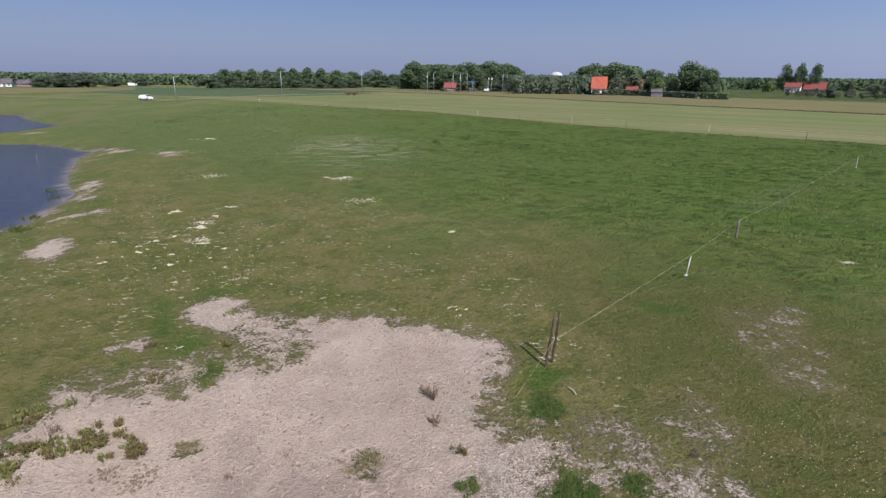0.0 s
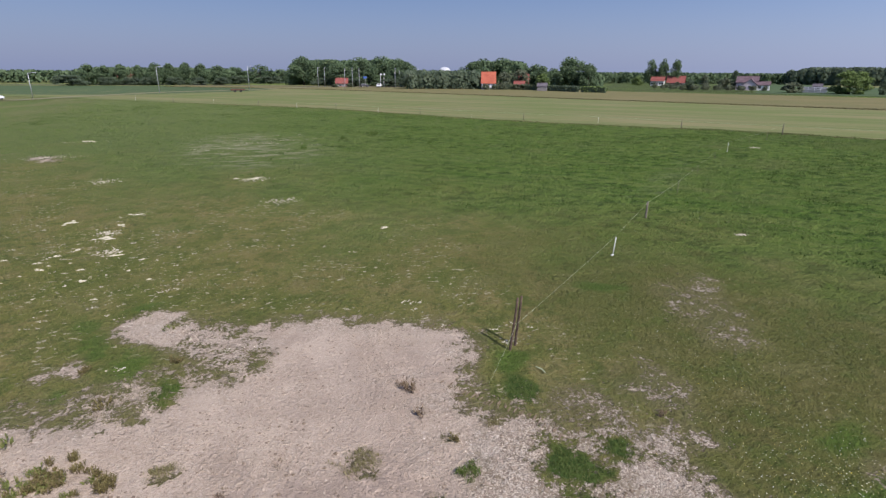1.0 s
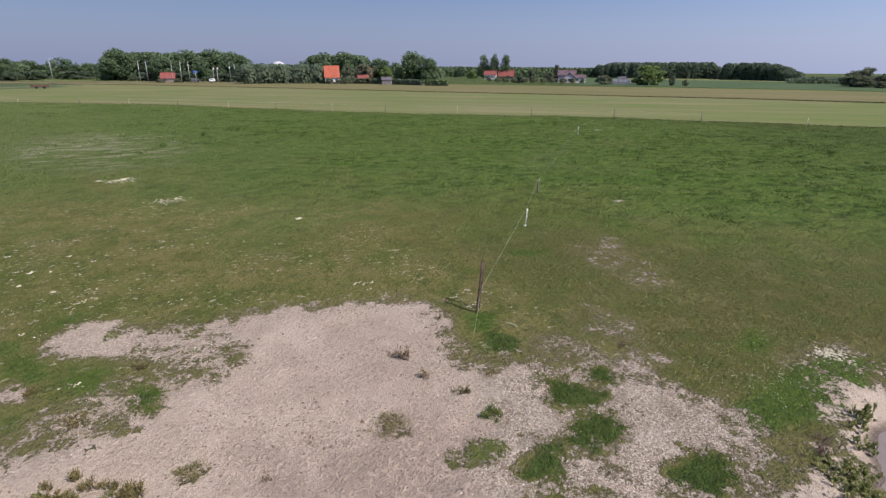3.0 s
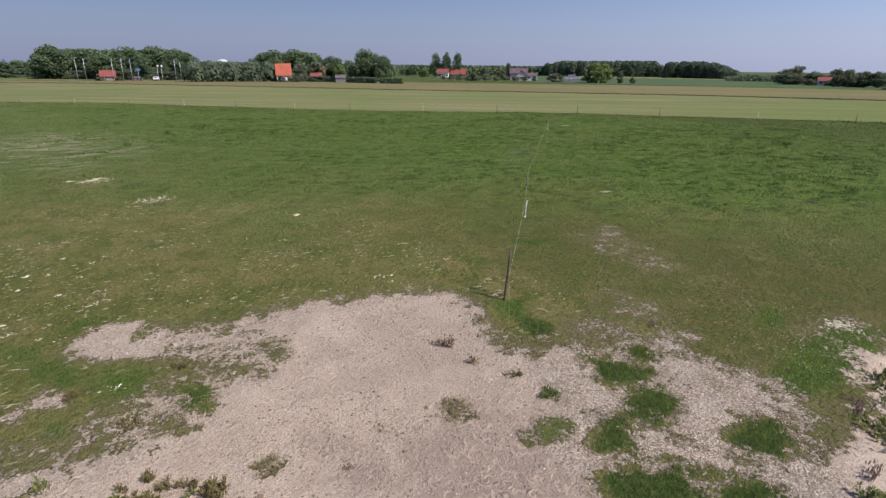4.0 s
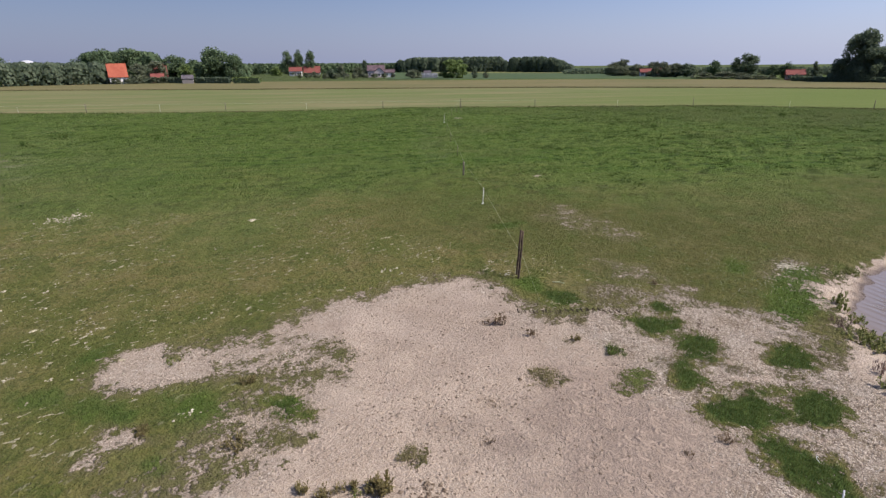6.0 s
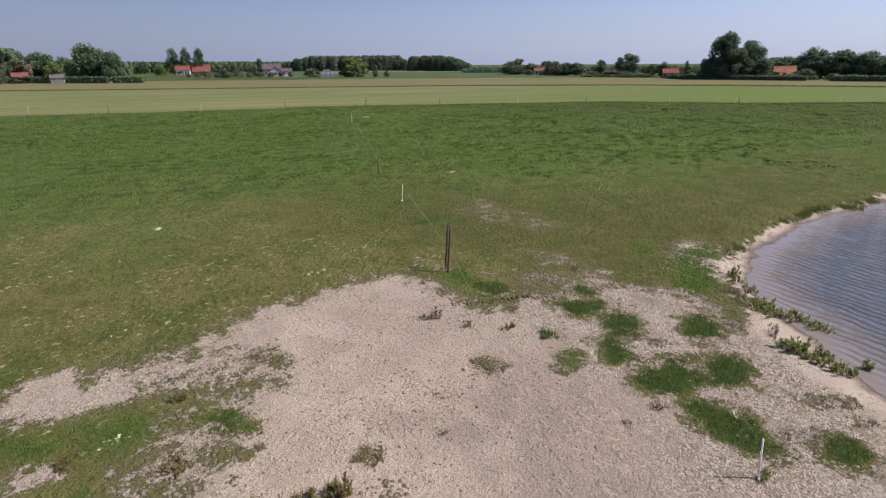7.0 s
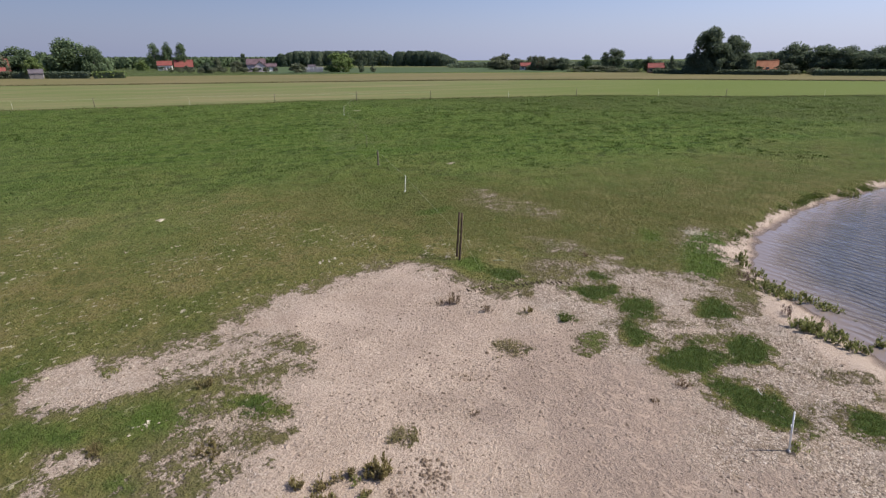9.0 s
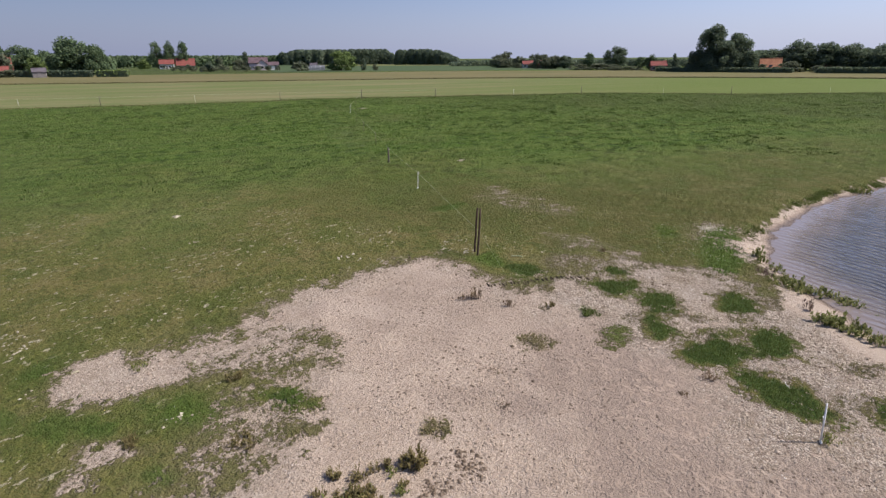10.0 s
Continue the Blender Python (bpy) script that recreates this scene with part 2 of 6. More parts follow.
# pale sandy scars by the western lake
SCARS = [(-50.7, 80.8, 2.2, 0.7, -14), (-47.0, 76.6, 1.0, 0.6, 20), (-45.2, 78.4, 0.5, 0.4, 0), (-30.2, 54.8, 3.4, 1.0, -42), (-28.1, 55.0, 0.8, 0.4, 60),
         (-23.5, 50.9, 2.0, 0.8, -60), (-23.8, 60.6, 0.9, 0.5, -40), (-47.6, 69.3, 2.2, 0.9, 60), (-83, 147, 3.2, 1.8, -30), (-76.5, 123.5, 4.6, 1.2, -40), (-49, 87.4, 1.8, 0.6, 0), (-23.9, 38.2, 1.6, 0.9, -60), (-22.3, 34.6, 1.8, 0.7, -65), (-19.2, 29.1, 1.3, 0.4, 25)]
# darker, thicker turf in the pasture
LUSH = [(-7.6, 14.1, 0.85, 0.50, 100), (-8.90, 15.75, 0.65, 0.36, 72), (-8.60, 15.1, 0.50, 0.30, 80), (-8.05, 17.9, 0.75, 0.40, 40), (6.9, 15.8, 1.1, 0.5, -20), (2.2, 11.9, 0.75, 0.5, 57),
        (-9.45, 16.8, 0.90, 0.35, 113), (6.8, 5.3, 2.6, 0.75, 1), (7.8, 7.2, 0.8, 0.4, 20), (-8.84, 13.0, 0.5, 0.28, 101)]


def blob(e, x, y):
    cx, cy, a, b, turn = e
    c, s = math.cos(radians(turn)), math.sin(radians(turn))
    u, v = (x - cx) * c + (y - cy) * s, (y - cy) * c - (x - cx) * s
    r = np.hypot(u / a, v / b)
    return (1 - r) * min(a, b)


def covers(x, y):
    """bare: how far inside bare ground (m); turf: inside thick turf; lush: 0 to 1; rubble: 0 to 1; green: 0 to 1, the pasture's slope."""
    wob = 0.12 * waves(x, y, 0.9, 16) + 0.06 * waves(x, y, 0.35, 30)
    tx, ty = x + 0.06 * waves(x, y, 0.45, 6), y + 0.06 * waves(x, y, 0.45, 18)
    x, y = x + 0.20 * waves(x, y, 1.5, 1) + 0.06 * waves(x, y, 0.45, 6), y + 0.20 * waves(x, y, 1.5, 12) + 0.06 * waves(x, y, 0.45, 18)
    bare = sd(SAND_MAIN, x, y)
    bare = np.where(np.abs(bare) < 0.5, 0.5 * bare, bare - 0.25 * np.sign(bare)) + wob
    for p in (SAND_WEST, SAND_SMALL, SAND_SPIT):
        bare = np.maximum(bare, np.minimum(sd(p, x, y) + wob, 0.5))
    for i, p in enumerate(THIN):
        bare = np.maximum(bare, np.minimum(0.4 * sd(p, x, y) - 0.08 + 0.5 * wob, (0.10, 0.07, -0.05, -0.10, -0.05, -0.05, -0.15, -0.12, -0.10)[i]))
    east, west = lake_distance(x, y)
    bare = np.maximum(bare, np.minimum(2.2 * (east + 0.46 + 0.5 * wob), 0.9))
    bare = np.maximum(bare, np.minimum(0.5 * (west + 1.5 * (waves(x, y, 6.0, 41) - 0.05)) + wob, 0.4))
    for e in SCARS:
        bare = np.maximum(bare, np.minimum(blob(e, x, y) + 2.0 * wob, 0.3))
    bare = np.maximum(bare, -1.5)
    turf = np.full(np.shape(x), -1.5)
    for e in TURF:
        turf = np.maximum(turf, blob(e, tx, ty) + 0.9 * wob)
    bare = np.where(turf > -0.3, np.minimum(bare, 0.14 - 0.9 * (turf + 0.3)), bare)
    for e in FAINT:
        f = blob(e, tx, ty) + 0.5 * wob
        bare = np.where(f > 0, np.minimum(bare, 0.04 - (0.45 if e is FAINT[0] else 0.15) * np.clip(f, 0, 1)), bare)
    lush = np.zeros(np.shape(x))
    for e in LUSH:
        lush = np.maximum(lush, 0.76 * step(-0.10, 0.24, blob(e, tx, ty) + 0.7 * wob))
    q = 0.61 * x + 0.79 * y
    # rubble: towards the east shore
    rubble = step(0.0, 2.2, x * 0.75 - y * 0.62 + 6.6 + 0.9 * waves(x, y, 3.0, 4)) * step(1.0, -0.6, y * 0.5 - x * 0.3 - 4.9 + 0 * x)
    rubble = np.maximum(rubble, 0.30 * step(-0.3, 0.5, sd(SAND_WEST, x, y)))
    rubble = np.maximum(rubble, step(1.1, 0.1, sd(SAND_MAIN, x, y) + 0.6 * waves(x, y, 1.6, 52)) * 0.55)
    rubble = rubble * step(0.9, 1.8, -east)
    green = step(13, 35, q + 4.0 * waves(x, y, 9, 10) + 0.30 * np.clip(x - 7, 0, 22))
    green = np.maximum(green, 0.4 * step(-6, -20, x + 0.25 * y) * step(10, 20, y))
    return bare, turf, lush, rubble, green


def grid_mesh(name, xs, ys, z):
    nx, ny = len(xs), len(ys)
    X, Y = np.meshgrid(xs, ys)
    co = np.stack([X.ravel(), Y.ravel(), z(X.ravel(), Y.ravel())], 1)
    i = (np.arange(ny - 1)[:, None] * nx + np.arange(nx - 1)[None, :]).ravel()
    quads = np.stack([i, i + 1, i + nx + 1, i + nx], 1)
    return fast_mesh(name, co, quads), X.ravel(), Y.ravel()


def fast_mesh(name, co, faces, smooth=True):
    """A mesh from vertex and face arrays, all faces with as many corners."""
    me = bpy.data.meshes.new(name)
    n, k = faces.shape
    me.vertices.add(len(co))
    me.vertices.foreach_set("co", np.ascontiguousarray(co, np.float32).ravel())
    me.loops.add(n * k)
    me.loops.foreach_set("vertex_index", np.ascontiguousarray(faces, np.int32).ravel())
    me.polygons.add(n)
    me.polygons.foreach_set("loop_start", np.arange(0, n * k, k, dtype=np.int32))
    me.polygons.foreach_set("use_smooth", np.full(n, smooth))
    me.update(calc_edges=True)
    return me


def spread(lo, hi, fine, far, grow=1.09):
    """Grid lines: even between lo and hi, wider and wider beyond, as far as far."""
    mid = list(np.arange(lo, hi + 1e-6, fine))
    d, v, right = fine, hi, []
    while v < far:
        d *= grow
        v += d
        right.append(v)
    d, v, left = fine, lo, []
    while v > -far:
        d *= grow
        v -= d
        left.append(v)
    return np.array(left[::-1] + mid + right)


# ---- materials of the land ----
def ground_material():
    m, nt, bs = material("land", 0.95, 0.08)
    bare, lush, rub, green, wet, turf = (attr(nt, n) for n in ("bare", "lush", "rubble", "green", "wet", "turf"))
    v = coords(nt)
    across = coords(nt, (1, 1, 1), (0, 0, radians(42)))
    mp = nt.nodes.new("ShaderNodeMapping")
    mp.inputs["Scale"].default_value = (0.06, 1.1, 1)
    link(nt, across, mp.inputs["Vector"])
    rows = noise_tex(nt, 1.0, 3, mp.outputs[0])
    big, mid, small, fine = noise_tex(nt, 0.16, 3, v), noise_tex(nt, 0.9, 4, v), noise_tex(nt, 5.0, 4, v, 0.65), noise_tex(nt, 26.0, 3, v, 0.7)
    # turf
    thin = mix(nt, ramp(nt, mid, 0.35, 0.68), (0.164, 0.168, 0.046), (0.228, 0.192, 0.074))
    thin = mix(nt, math_node(nt, "MULTIPLY", ramp(nt, small, 0.5, 0.75), 0.5), thin, (0.256, 0.222, 0.112))
    thin = mix(nt, math_node(nt, "MULTIPLY", ramp(nt, big, 0.42, 0.62), 0.55), thin, (0.116, 0.146, 0.033))
    thick = mix(nt, ramp(nt, mid, 0.3, 0.7), (0.072, 0.134, 0.024), (0.106, 0.158, 0.036))
    slope = mix(nt, ramp(nt, rows, 0.35, 0.65), (0.084, 0.152, 0.022), (0.126, 0.178, 0.038))
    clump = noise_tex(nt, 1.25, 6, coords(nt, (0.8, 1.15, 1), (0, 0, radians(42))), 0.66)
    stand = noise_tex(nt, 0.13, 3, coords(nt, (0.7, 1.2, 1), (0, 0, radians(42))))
    # tussock shade put into the colour: dark in the bump's hollows, pale on top
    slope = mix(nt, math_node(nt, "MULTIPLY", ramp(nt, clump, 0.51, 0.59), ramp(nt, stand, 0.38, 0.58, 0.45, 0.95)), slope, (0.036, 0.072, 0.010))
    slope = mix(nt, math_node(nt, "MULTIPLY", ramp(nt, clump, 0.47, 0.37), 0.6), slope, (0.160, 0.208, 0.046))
    slope = mix(nt, math_node(nt, "MULTIPLY", ramp(nt, big, 0.55, 0.75), 0.5), slope, (0.165, 0.170, 0.062))
    thin = mix(nt, math_node(nt, "MULTIPLY", ramp(nt, noise_tex(nt, 2.6, 5, v, 0.7), 0.52, 0.62), 0.65), thin, (0.086, 0.106, 0.028))
    thin = mix(nt, math_node(nt, "MULTIPLY", attr(nt, "dull"), 0.66), thin, (0.100, 0.103, 0.030))
    slope = mix(nt, math_node(nt, "MULTIPLY", attr(nt, "dull"), 0.3), slope, (0.075, 0.115, 0.026))
    slope = mix(nt, math_node(nt, "MULTIPLY", attr(nt, "dry"), ramp(nt, noise_tex(nt, 0.11, 4, coords(nt, (1.0, 0.45, 1), (0, 0, radians(35)))), 0.42, 0.60)), slope, (0.225, 0.185, 0.095))
    slope = mix(nt, math_node(nt, "MULTIPLY", attr(nt, "pale"), 0.62), slope, (0.165, 0.198, 0.070))
    blotch = noise_tex(nt, 0.75, 5, coords(nt, (1, 1, 1), (0, 0, 1.1)), 0.68)
    thin = mix(nt, math_node(nt, "MULTIPLY", ramp(nt, blotch, 0.51, 0.60), 0.55), thin, (0.084, 0.118, 0.026))
    thin = mix(nt, math_node(nt, "MULTIPLY", ramp(nt, blotch, 0.46, 0.38), 0.32), thin, (0.240, 0.208, 0.095))
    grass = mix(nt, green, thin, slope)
    grass = mix(nt, math_node(nt, "MULTIPLY", ramp(nt, noise_tex(nt, 7.5, 4, v, 0.7), 0.54, 0.64), 0.45), grass, (0.070, 0.095, 0.030))
    grass = mix(nt, math_node(nt, "MULTIPLY", ramp(nt, noise_tex(nt, 14.0, 3, v, 0.7), 0.58, 0.66), 0.36), grass, (0.270, 0.245, 0.115))
    fleck = math_node(nt, "MULTIPLY", ramp(nt, noise_tex(nt, 4.2, 3, coords(nt, (1.0, 1.6, 1.0), (0, 0, 0.7)), 0.6), 0.61, 0.65), ramp(nt, noise_tex(nt, 0.33, 2, v), 0.42, 0.56))
    fleck = math_node(nt, "MULTIPLY", math_node(nt, "MULTIPLY", fleck, ramp(nt, green, 0.0, 0.6, 1.0, 0.0)), ramp(nt, attr(nt, "dull"), 0.0, 0.7, 0.85, 0.12))
    grass = mix(nt, fleck, grass, (0.52, 0.47, 0.33))
    scuff = math_node(nt, "MULTIPLY", attr(nt, "scuff"), ramp(nt, noise_tex(nt, 0.9, 5, coords(nt, (0.5, 1.5, 1), (0, 0, 0.2)), 0.7), 0.47, 0.60))
    grass = mix(nt, scuff, grass, (0.33, 0.31, 0.20))
    grass = mix(nt, math_node(nt, "MULTIPLY", attr(nt, "far"), ramp(nt, noise_tex(nt, 0.04, 4, v), 0.35, 0.6, 0.95, 0.55)), grass, (0.066, 0.080, 0.036))
    grass = mix(nt, math_node(nt, "MULTIPLY", ramp(nt, bare, -0.42, -0.05), ramp(nt, turf, -0.3, -0.1, 0.62, 0.0)), grass, mix(nt, small, (0.150, 0.138, 0.060), (0.220, 0.188, 0.098)))
    grass = mix(nt, lush, grass, thick)
    grass = mix(nt, math_node(nt, "MULTIPLY", attr(nt, "faint"), 0.75), grass, mix(nt, small, (0.150, 0.128, 0.062), (0.215, 0.180, 0.100)))
    grass = mix(nt, math_node(nt, "MULTIPLY", attr(nt, "rank"), ramp(nt, big, 0.35, 0.6, 0.45, 0.75)), grass, (0.078, 0.098, 0.026))
    grass = mix(nt, ramp(nt, turf, -0.1, 0.1), grass, mix(nt, ramp(nt, small, 0.4, 0.6), (0.056, 0.096, 0.024), (0.090, 0.138, 0.034)))
    grass = mix(nt, math_node(nt, "MULTIPLY", attr(nt, "fresh"), ramp(nt, mid, 0.3, 0.65, 0.2, 0.55)), grass, (0.094, 0.158, 0.024))
    grass = mix(nt, math_node(nt, "MULTIPLY", ramp(nt, fine, 0.52, 0.7), 0.4), grass, (0.052, 0.070, 0.026))
    # sand and rubble
    sand = mix(nt, ramp(nt, mid, 0.3, 0.7), (0.490, 0.396, 0.298), (0.402, 0.320, 0.236))
    sand = mix(nt, math_node(nt, "MULTIPLY", ramp(nt, small, 0.55, 0.8), 0.5), sand, (0.240, 0.185, 0.140))
    warp = nt.nodes.new("ShaderNodeVectorMath")
    warp.operation = "MULTIPLY_ADD"
    wob = nt.nodes.new("ShaderNodeTexNoise")
    wob.inputs["Scale"].default_value = 6.0
    link(nt, v, wob.inputs["Vector"])
    link(nt, wob.outputs["Color"], warp.inputs[0])
    warp.inputs[1].default_value = (0.16, 0.16, 0.0)
    link(nt, v, warp.inputs[2])
    dist, tint = cells(nt, 32.0, warp.outputs[0])
    peb = mix(nt, ramp(nt, tint, 0.15, 0.75), (0.300, 0.238, 0.172), (0.560, 0.482, 0.374))
    peb = mix(nt, math_node(nt, "MULTIPLY", ramp(nt, dist, 0.42, 0.70), 0.75), peb, (0.150, 0.112, 0.080))
    peb = mix(nt, math_node(nt, "MULTIPLY", ramp(nt, mid, 0.45, 0.7), 0.5), peb, (0.440, 0.385, 0.315))
    peb = mix(nt, math_node(nt, "MULTIPLY", ramp(nt, noise_tex(nt, 2.0, 6, v, 0.7), 0.52, 0.60), 0.6), peb, (0.205, 0.165, 0.105))
    tread = noise_tex(nt, 9.0, 5, v, 0.72)
    damp = attr(nt, "damp")
    shade_fleck = noise_tex(nt, 15.0, 4, coords(nt, (0.6, 1.4, 1), (0, 0, 0.9)), 0.75)
    # small shadows of clods and pits put into the sand's colour as dark flecks
    sand = mix(nt, math_node(nt, "MULTIPLY", ramp(nt, shade_fleck, 0.55, 0.62), 0.34), sand, (0.190, 0.145, 0.108))
    sand = mix(nt, math_node(nt, "MULTIPLY", ramp(nt, shade_fleck, 0.46, 0.40), 0.45), sand, (0.500, 0.418, 0.330))
    trod = ramp(nt, damp, 0.0, 1.0, 0.30, 0.62)
    sand = mix(nt, math_node(nt, "MULTIPLY", ramp(nt, tread, 0.56, 0.66), trod), sand, (0.205, 0.155, 0.115))
    sand = mix(nt, math_node(nt, "MULTIPLY", ramp(nt, noise_tex(nt, 30.0, 4, v, 0.75), 0.55, 0.62), 0.6), sand, (0.180, 0.134, 0.098))
    sand = mix(nt, math_node(nt, "MULTIPLY", ramp(nt, noise_tex(nt, 34.0, 4, across, 0.75), 0.55, 0.62), 0.75), sand, (0.550, 0.462, 0.380))
    flow = noise_tex(nt, 0.5, 5, coords(nt, (1.0, 0.4, 1), (0, 0, 0.5)), 0.6)
    sand = mix(nt, math_node(nt, "MULTIPLY", ramp(nt, flow, 0.5, 0.66), 0.35), sand, (0.440, 0.362, 0.285))
    sand = mix(nt, math_node(nt, "MULTIPLY", ramp(nt, noise_tex(nt, 17.0, 4, v, 0.7), 0.57, 0.66), 0.5), sand, (0.520, 0.440, 0.360))
    sand = mix(nt, math_node(nt, "MULTIPLY", attr(nt, "damp"), 0.6), sand, (0.245, 0.190, 0.150))
    peb = mix(nt, math_node(nt, "MULTIPLY", ramp(nt, noise_tex(nt, 7.0, 5, v, 0.7), 0.52, 0.62), 0.6), peb, (0.225, 0.175, 0.128))
    peb = mix(nt, math_node(nt, "MULTIPLY", ramp(nt, noise_tex(nt, 15.0, 4, v, 0.7), 0.56, 0.63), 0.7), peb, (0.600, 0.530, 0.440))
    sand = mix(nt, rub, sand, peb)
    sand = mix(nt, math_node(nt, "MULTIPLY", attr(nt, "beach"), 0.30), sand, (0.500, 0.425, 0.345))
    sand = mix(nt, wet, sand, (0.175, 0.135, 0.105))
    # where turf gives way to bare ground
    edge = math_node(nt, "ADD", bare, math_node(nt, "MULTIPLY", math_node(nt, "SUBTRACT", noise_tex(nt, 2.2, 5, v, 0.7), 0.5), 1.7))
    edge = math_node(nt, "ADD", edge, math_node(nt, "MULTIPLY", math_node(nt, "SUBTRACT", noise_tex(nt, 11.0, 3, v, 0.7), 0.5), 1.3))
    mask = ramp(nt, edge, -0.08, 0.08)
    link(nt, mix(nt, mask, grass, sand), bs.inputs["Base Color"])
    link(nt, ramp(nt, wet, 0.0, 1.0, 0.95, 0.35), bs.inputs["Roughness"])
    # hoof marks in the sand, roots and blades in the turf
    def prints(scale, turn, side, share):
        """Shallow pits with a rim pushed up on one side, in a share of the cells."""
        spot = nt.nodes.new("ShaderNodeVectorMath")
        spot.operation = "ADD"
        link(nt, coords(nt, (scale, scale * 0.85, 0.0), (0, 0, turn)), spot.inputs[0])
        shake = nt.nodes.new("ShaderNodeTexNoise")
        shake.inputs["Scale"].default_value = 7.0
        link(nt, v, shake.inputs["Vector"])
        size = nt.nodes.new("ShaderNodeVectorMath")
        size.operation = "SCALE"
        size.inputs["Scale"].default_value = 0.28
        link(nt, shake.outputs["Color"], size.inputs[0])
        link(nt, size.outputs[0], spot.inputs[1])
        n = nt.nodes.new("ShaderNodeTexVoronoi")
        n.inputs["Scale"].default_value = 1.0
        link(nt, spot.outputs[0], n.inputs["Vector"])
        off = nt.nodes.new("ShaderNodeVectorMath")
        off.operation = "SUBTRACT"
        link(nt, spot.outputs[0], off.inputs[0])
        link(nt, n.outputs["Position"], off.inputs[1])
        lop = nt.nodes.new("ShaderNodeVectorMath")
        lop.operation = "DOT_PRODUCT"
        lop.inputs[1].default_value = (math.cos(side), math.sin(side), 0)
        link(nt, off.outputs[0], lop.inputs[0])
        pit = ramp(nt, n.outputs["Distance"], 0.31, 0.24)
        rim = math_node(nt, "MULTIPLY", ramp(nt, n.outputs["Distance"], 0.27, 0.33), ramp(nt, n.outputs["Distance"], 0.47, 0.35))
        rim = math_node(nt, "MULTIPLY", rim, math_node(nt, "MULTIPLY_ADD", lop.outputs["Value"], 2.6, 0.35))
        here = ramp(nt, n.outputs["Color"], 1.0 - share, 1.12 - share)
        return math_node(nt, "MULTIPLY", math_node(nt, "SUBTRACT", rim, math_node(nt, "MULTIPLY", pit, 0.75)), here)

    big_prints = prints(3.9, 0.4, 2.2, 0.42)
    small_prints = prints(7.9, 1.3, 0.7, 0.45)
    busy = ramp(nt, noise_tex(nt, 0.9, 3, v), 0.34, 0.56, 0.35, 1.0)
    marks = math_node(nt, "MULTIPLY", math_node(nt, "ADD", math_node(nt, "MULTIPLY", big_prints, 0.48), math_node(nt, "MULTIPLY", small_prints, 0.36)), busy)
    pits = math_node(nt, "ADD", marks, math_node(nt, "ADD", math_node(nt, "MULTIPLY", fine, 0.9), math_node(nt, "ADD", math_node(nt, "MULTIPLY", tread, 1.5), math_node(nt, "MULTIPLY", shade_fleck, 0.8))))
    stones = math_node(nt, "SUBTRACT", 1.0, dist)
    rough_h = math_node(nt, "ADD", math_node(nt, "MULTIPLY", pits, 0.55), math_node(nt, "MULTIPLY", math_node(nt, "MULTIPLY", stones, rub), 0.30))
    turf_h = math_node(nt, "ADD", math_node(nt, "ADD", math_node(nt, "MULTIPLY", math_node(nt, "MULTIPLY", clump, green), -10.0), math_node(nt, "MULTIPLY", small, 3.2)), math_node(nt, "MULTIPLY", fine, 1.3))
    hm = nt.nodes.new("ShaderNodeMix")
    link(nt, mask, hm.inputs[0])
    link(nt, turf_h, hm.inputs[2])
    link(nt, rough_h, hm.inputs[3])
    bump(nt, bs, hm.outputs[0], 1.0, 0.085)
    return m


def field_material(name, a, b, c, along=42, rows=0.5, fresh=None):
    m, nt, bs = material(name, 0.95, 0.08)
    turn = coords(nt, (1, 1, 1), (0, 0, radians(along)))
    mp = nt.nodes.new("ShaderNodeMapping")
    mp.inputs["Scale"].default_value = (0.015, 0.45, 1)
    link(nt, turn, mp.inputs["Vector"])
    col = mix(nt, ramp(nt, noise_tex(nt, 1.0, 3, mp.outputs[0]), 0.35, 0.65), a, b)
    col = mix(nt, math_node(nt, "MULTIPLY", ramp(nt, noise_tex(nt, 0.05, 4), 0.4, 0.7), rows), col, c)
    fine = noise_tex(nt, 2.5, 4)
    if fresh:
        sp = nt.nodes.new("ShaderNodeSeparateXYZ")
        link(nt, coords(nt), sp.inputs[0])
        col = mix(nt, ramp(nt, sp.outputs["Y"], 70, 0, 0.0, 0.85), col, fresh)
    col = mix(nt, math_node(nt, "MULTIPLY", ramp(nt, fine, 0.5, 0.75), 0.3), col, tuple(0.6 * k for k in a))
    link(nt, col, bs.inputs["Base Color"])
    bump(nt, bs, fine, 0.5, 0.15)
    return m


RIPPLE = radians(-57)


def water_material(name, deep_tone):
    m, nt, bs = material(name, 0.10, 0.5)
    bs.inputs["IOR"].default_value = 1.33
    deep = ramp(nt, attr(nt, "depth"), 0.0, 1.0)
    link(nt, mix(nt, deep, (0.200, 0.165, 0.140), deep_tone), bs.inputs["Base Color"])
    v = coords(nt, (1, 1, 1), (0, 0, RIPPLE))
    w = nt.nodes.new("ShaderNodeTexWave")
    w.bands_direction = "Y"
    w.inputs["Scale"].default_value = 0.95
    w.inputs["Distortion"].default_value = 5.0
    w.inputs["Detail"].default_value = 2.0
    w.inputs["Detail Scale"].default_value = 0.9
    link(nt, v, w.inputs["Vector"])
    mp = nt.nodes.new("ShaderNodeMapping")
    mp.inputs["Scale"].default_value = (0.5, 1.6, 1)
    link(nt, v, mp.inputs["Vector"])
    h = math_node(nt, "ADD", math_node(nt, "MULTIPLY", w.outputs["Fac"], 0.5), noise_tex(nt, 2.6, 3, mp.outputs[0]))
    h = math_node(nt, "MULTIPLY", h, ramp(nt, attr(nt, "depth"), 0.0, 0.6, 0.1, 1.0))
    bump(nt, bs, h, 0.9, 0.10)
    return m


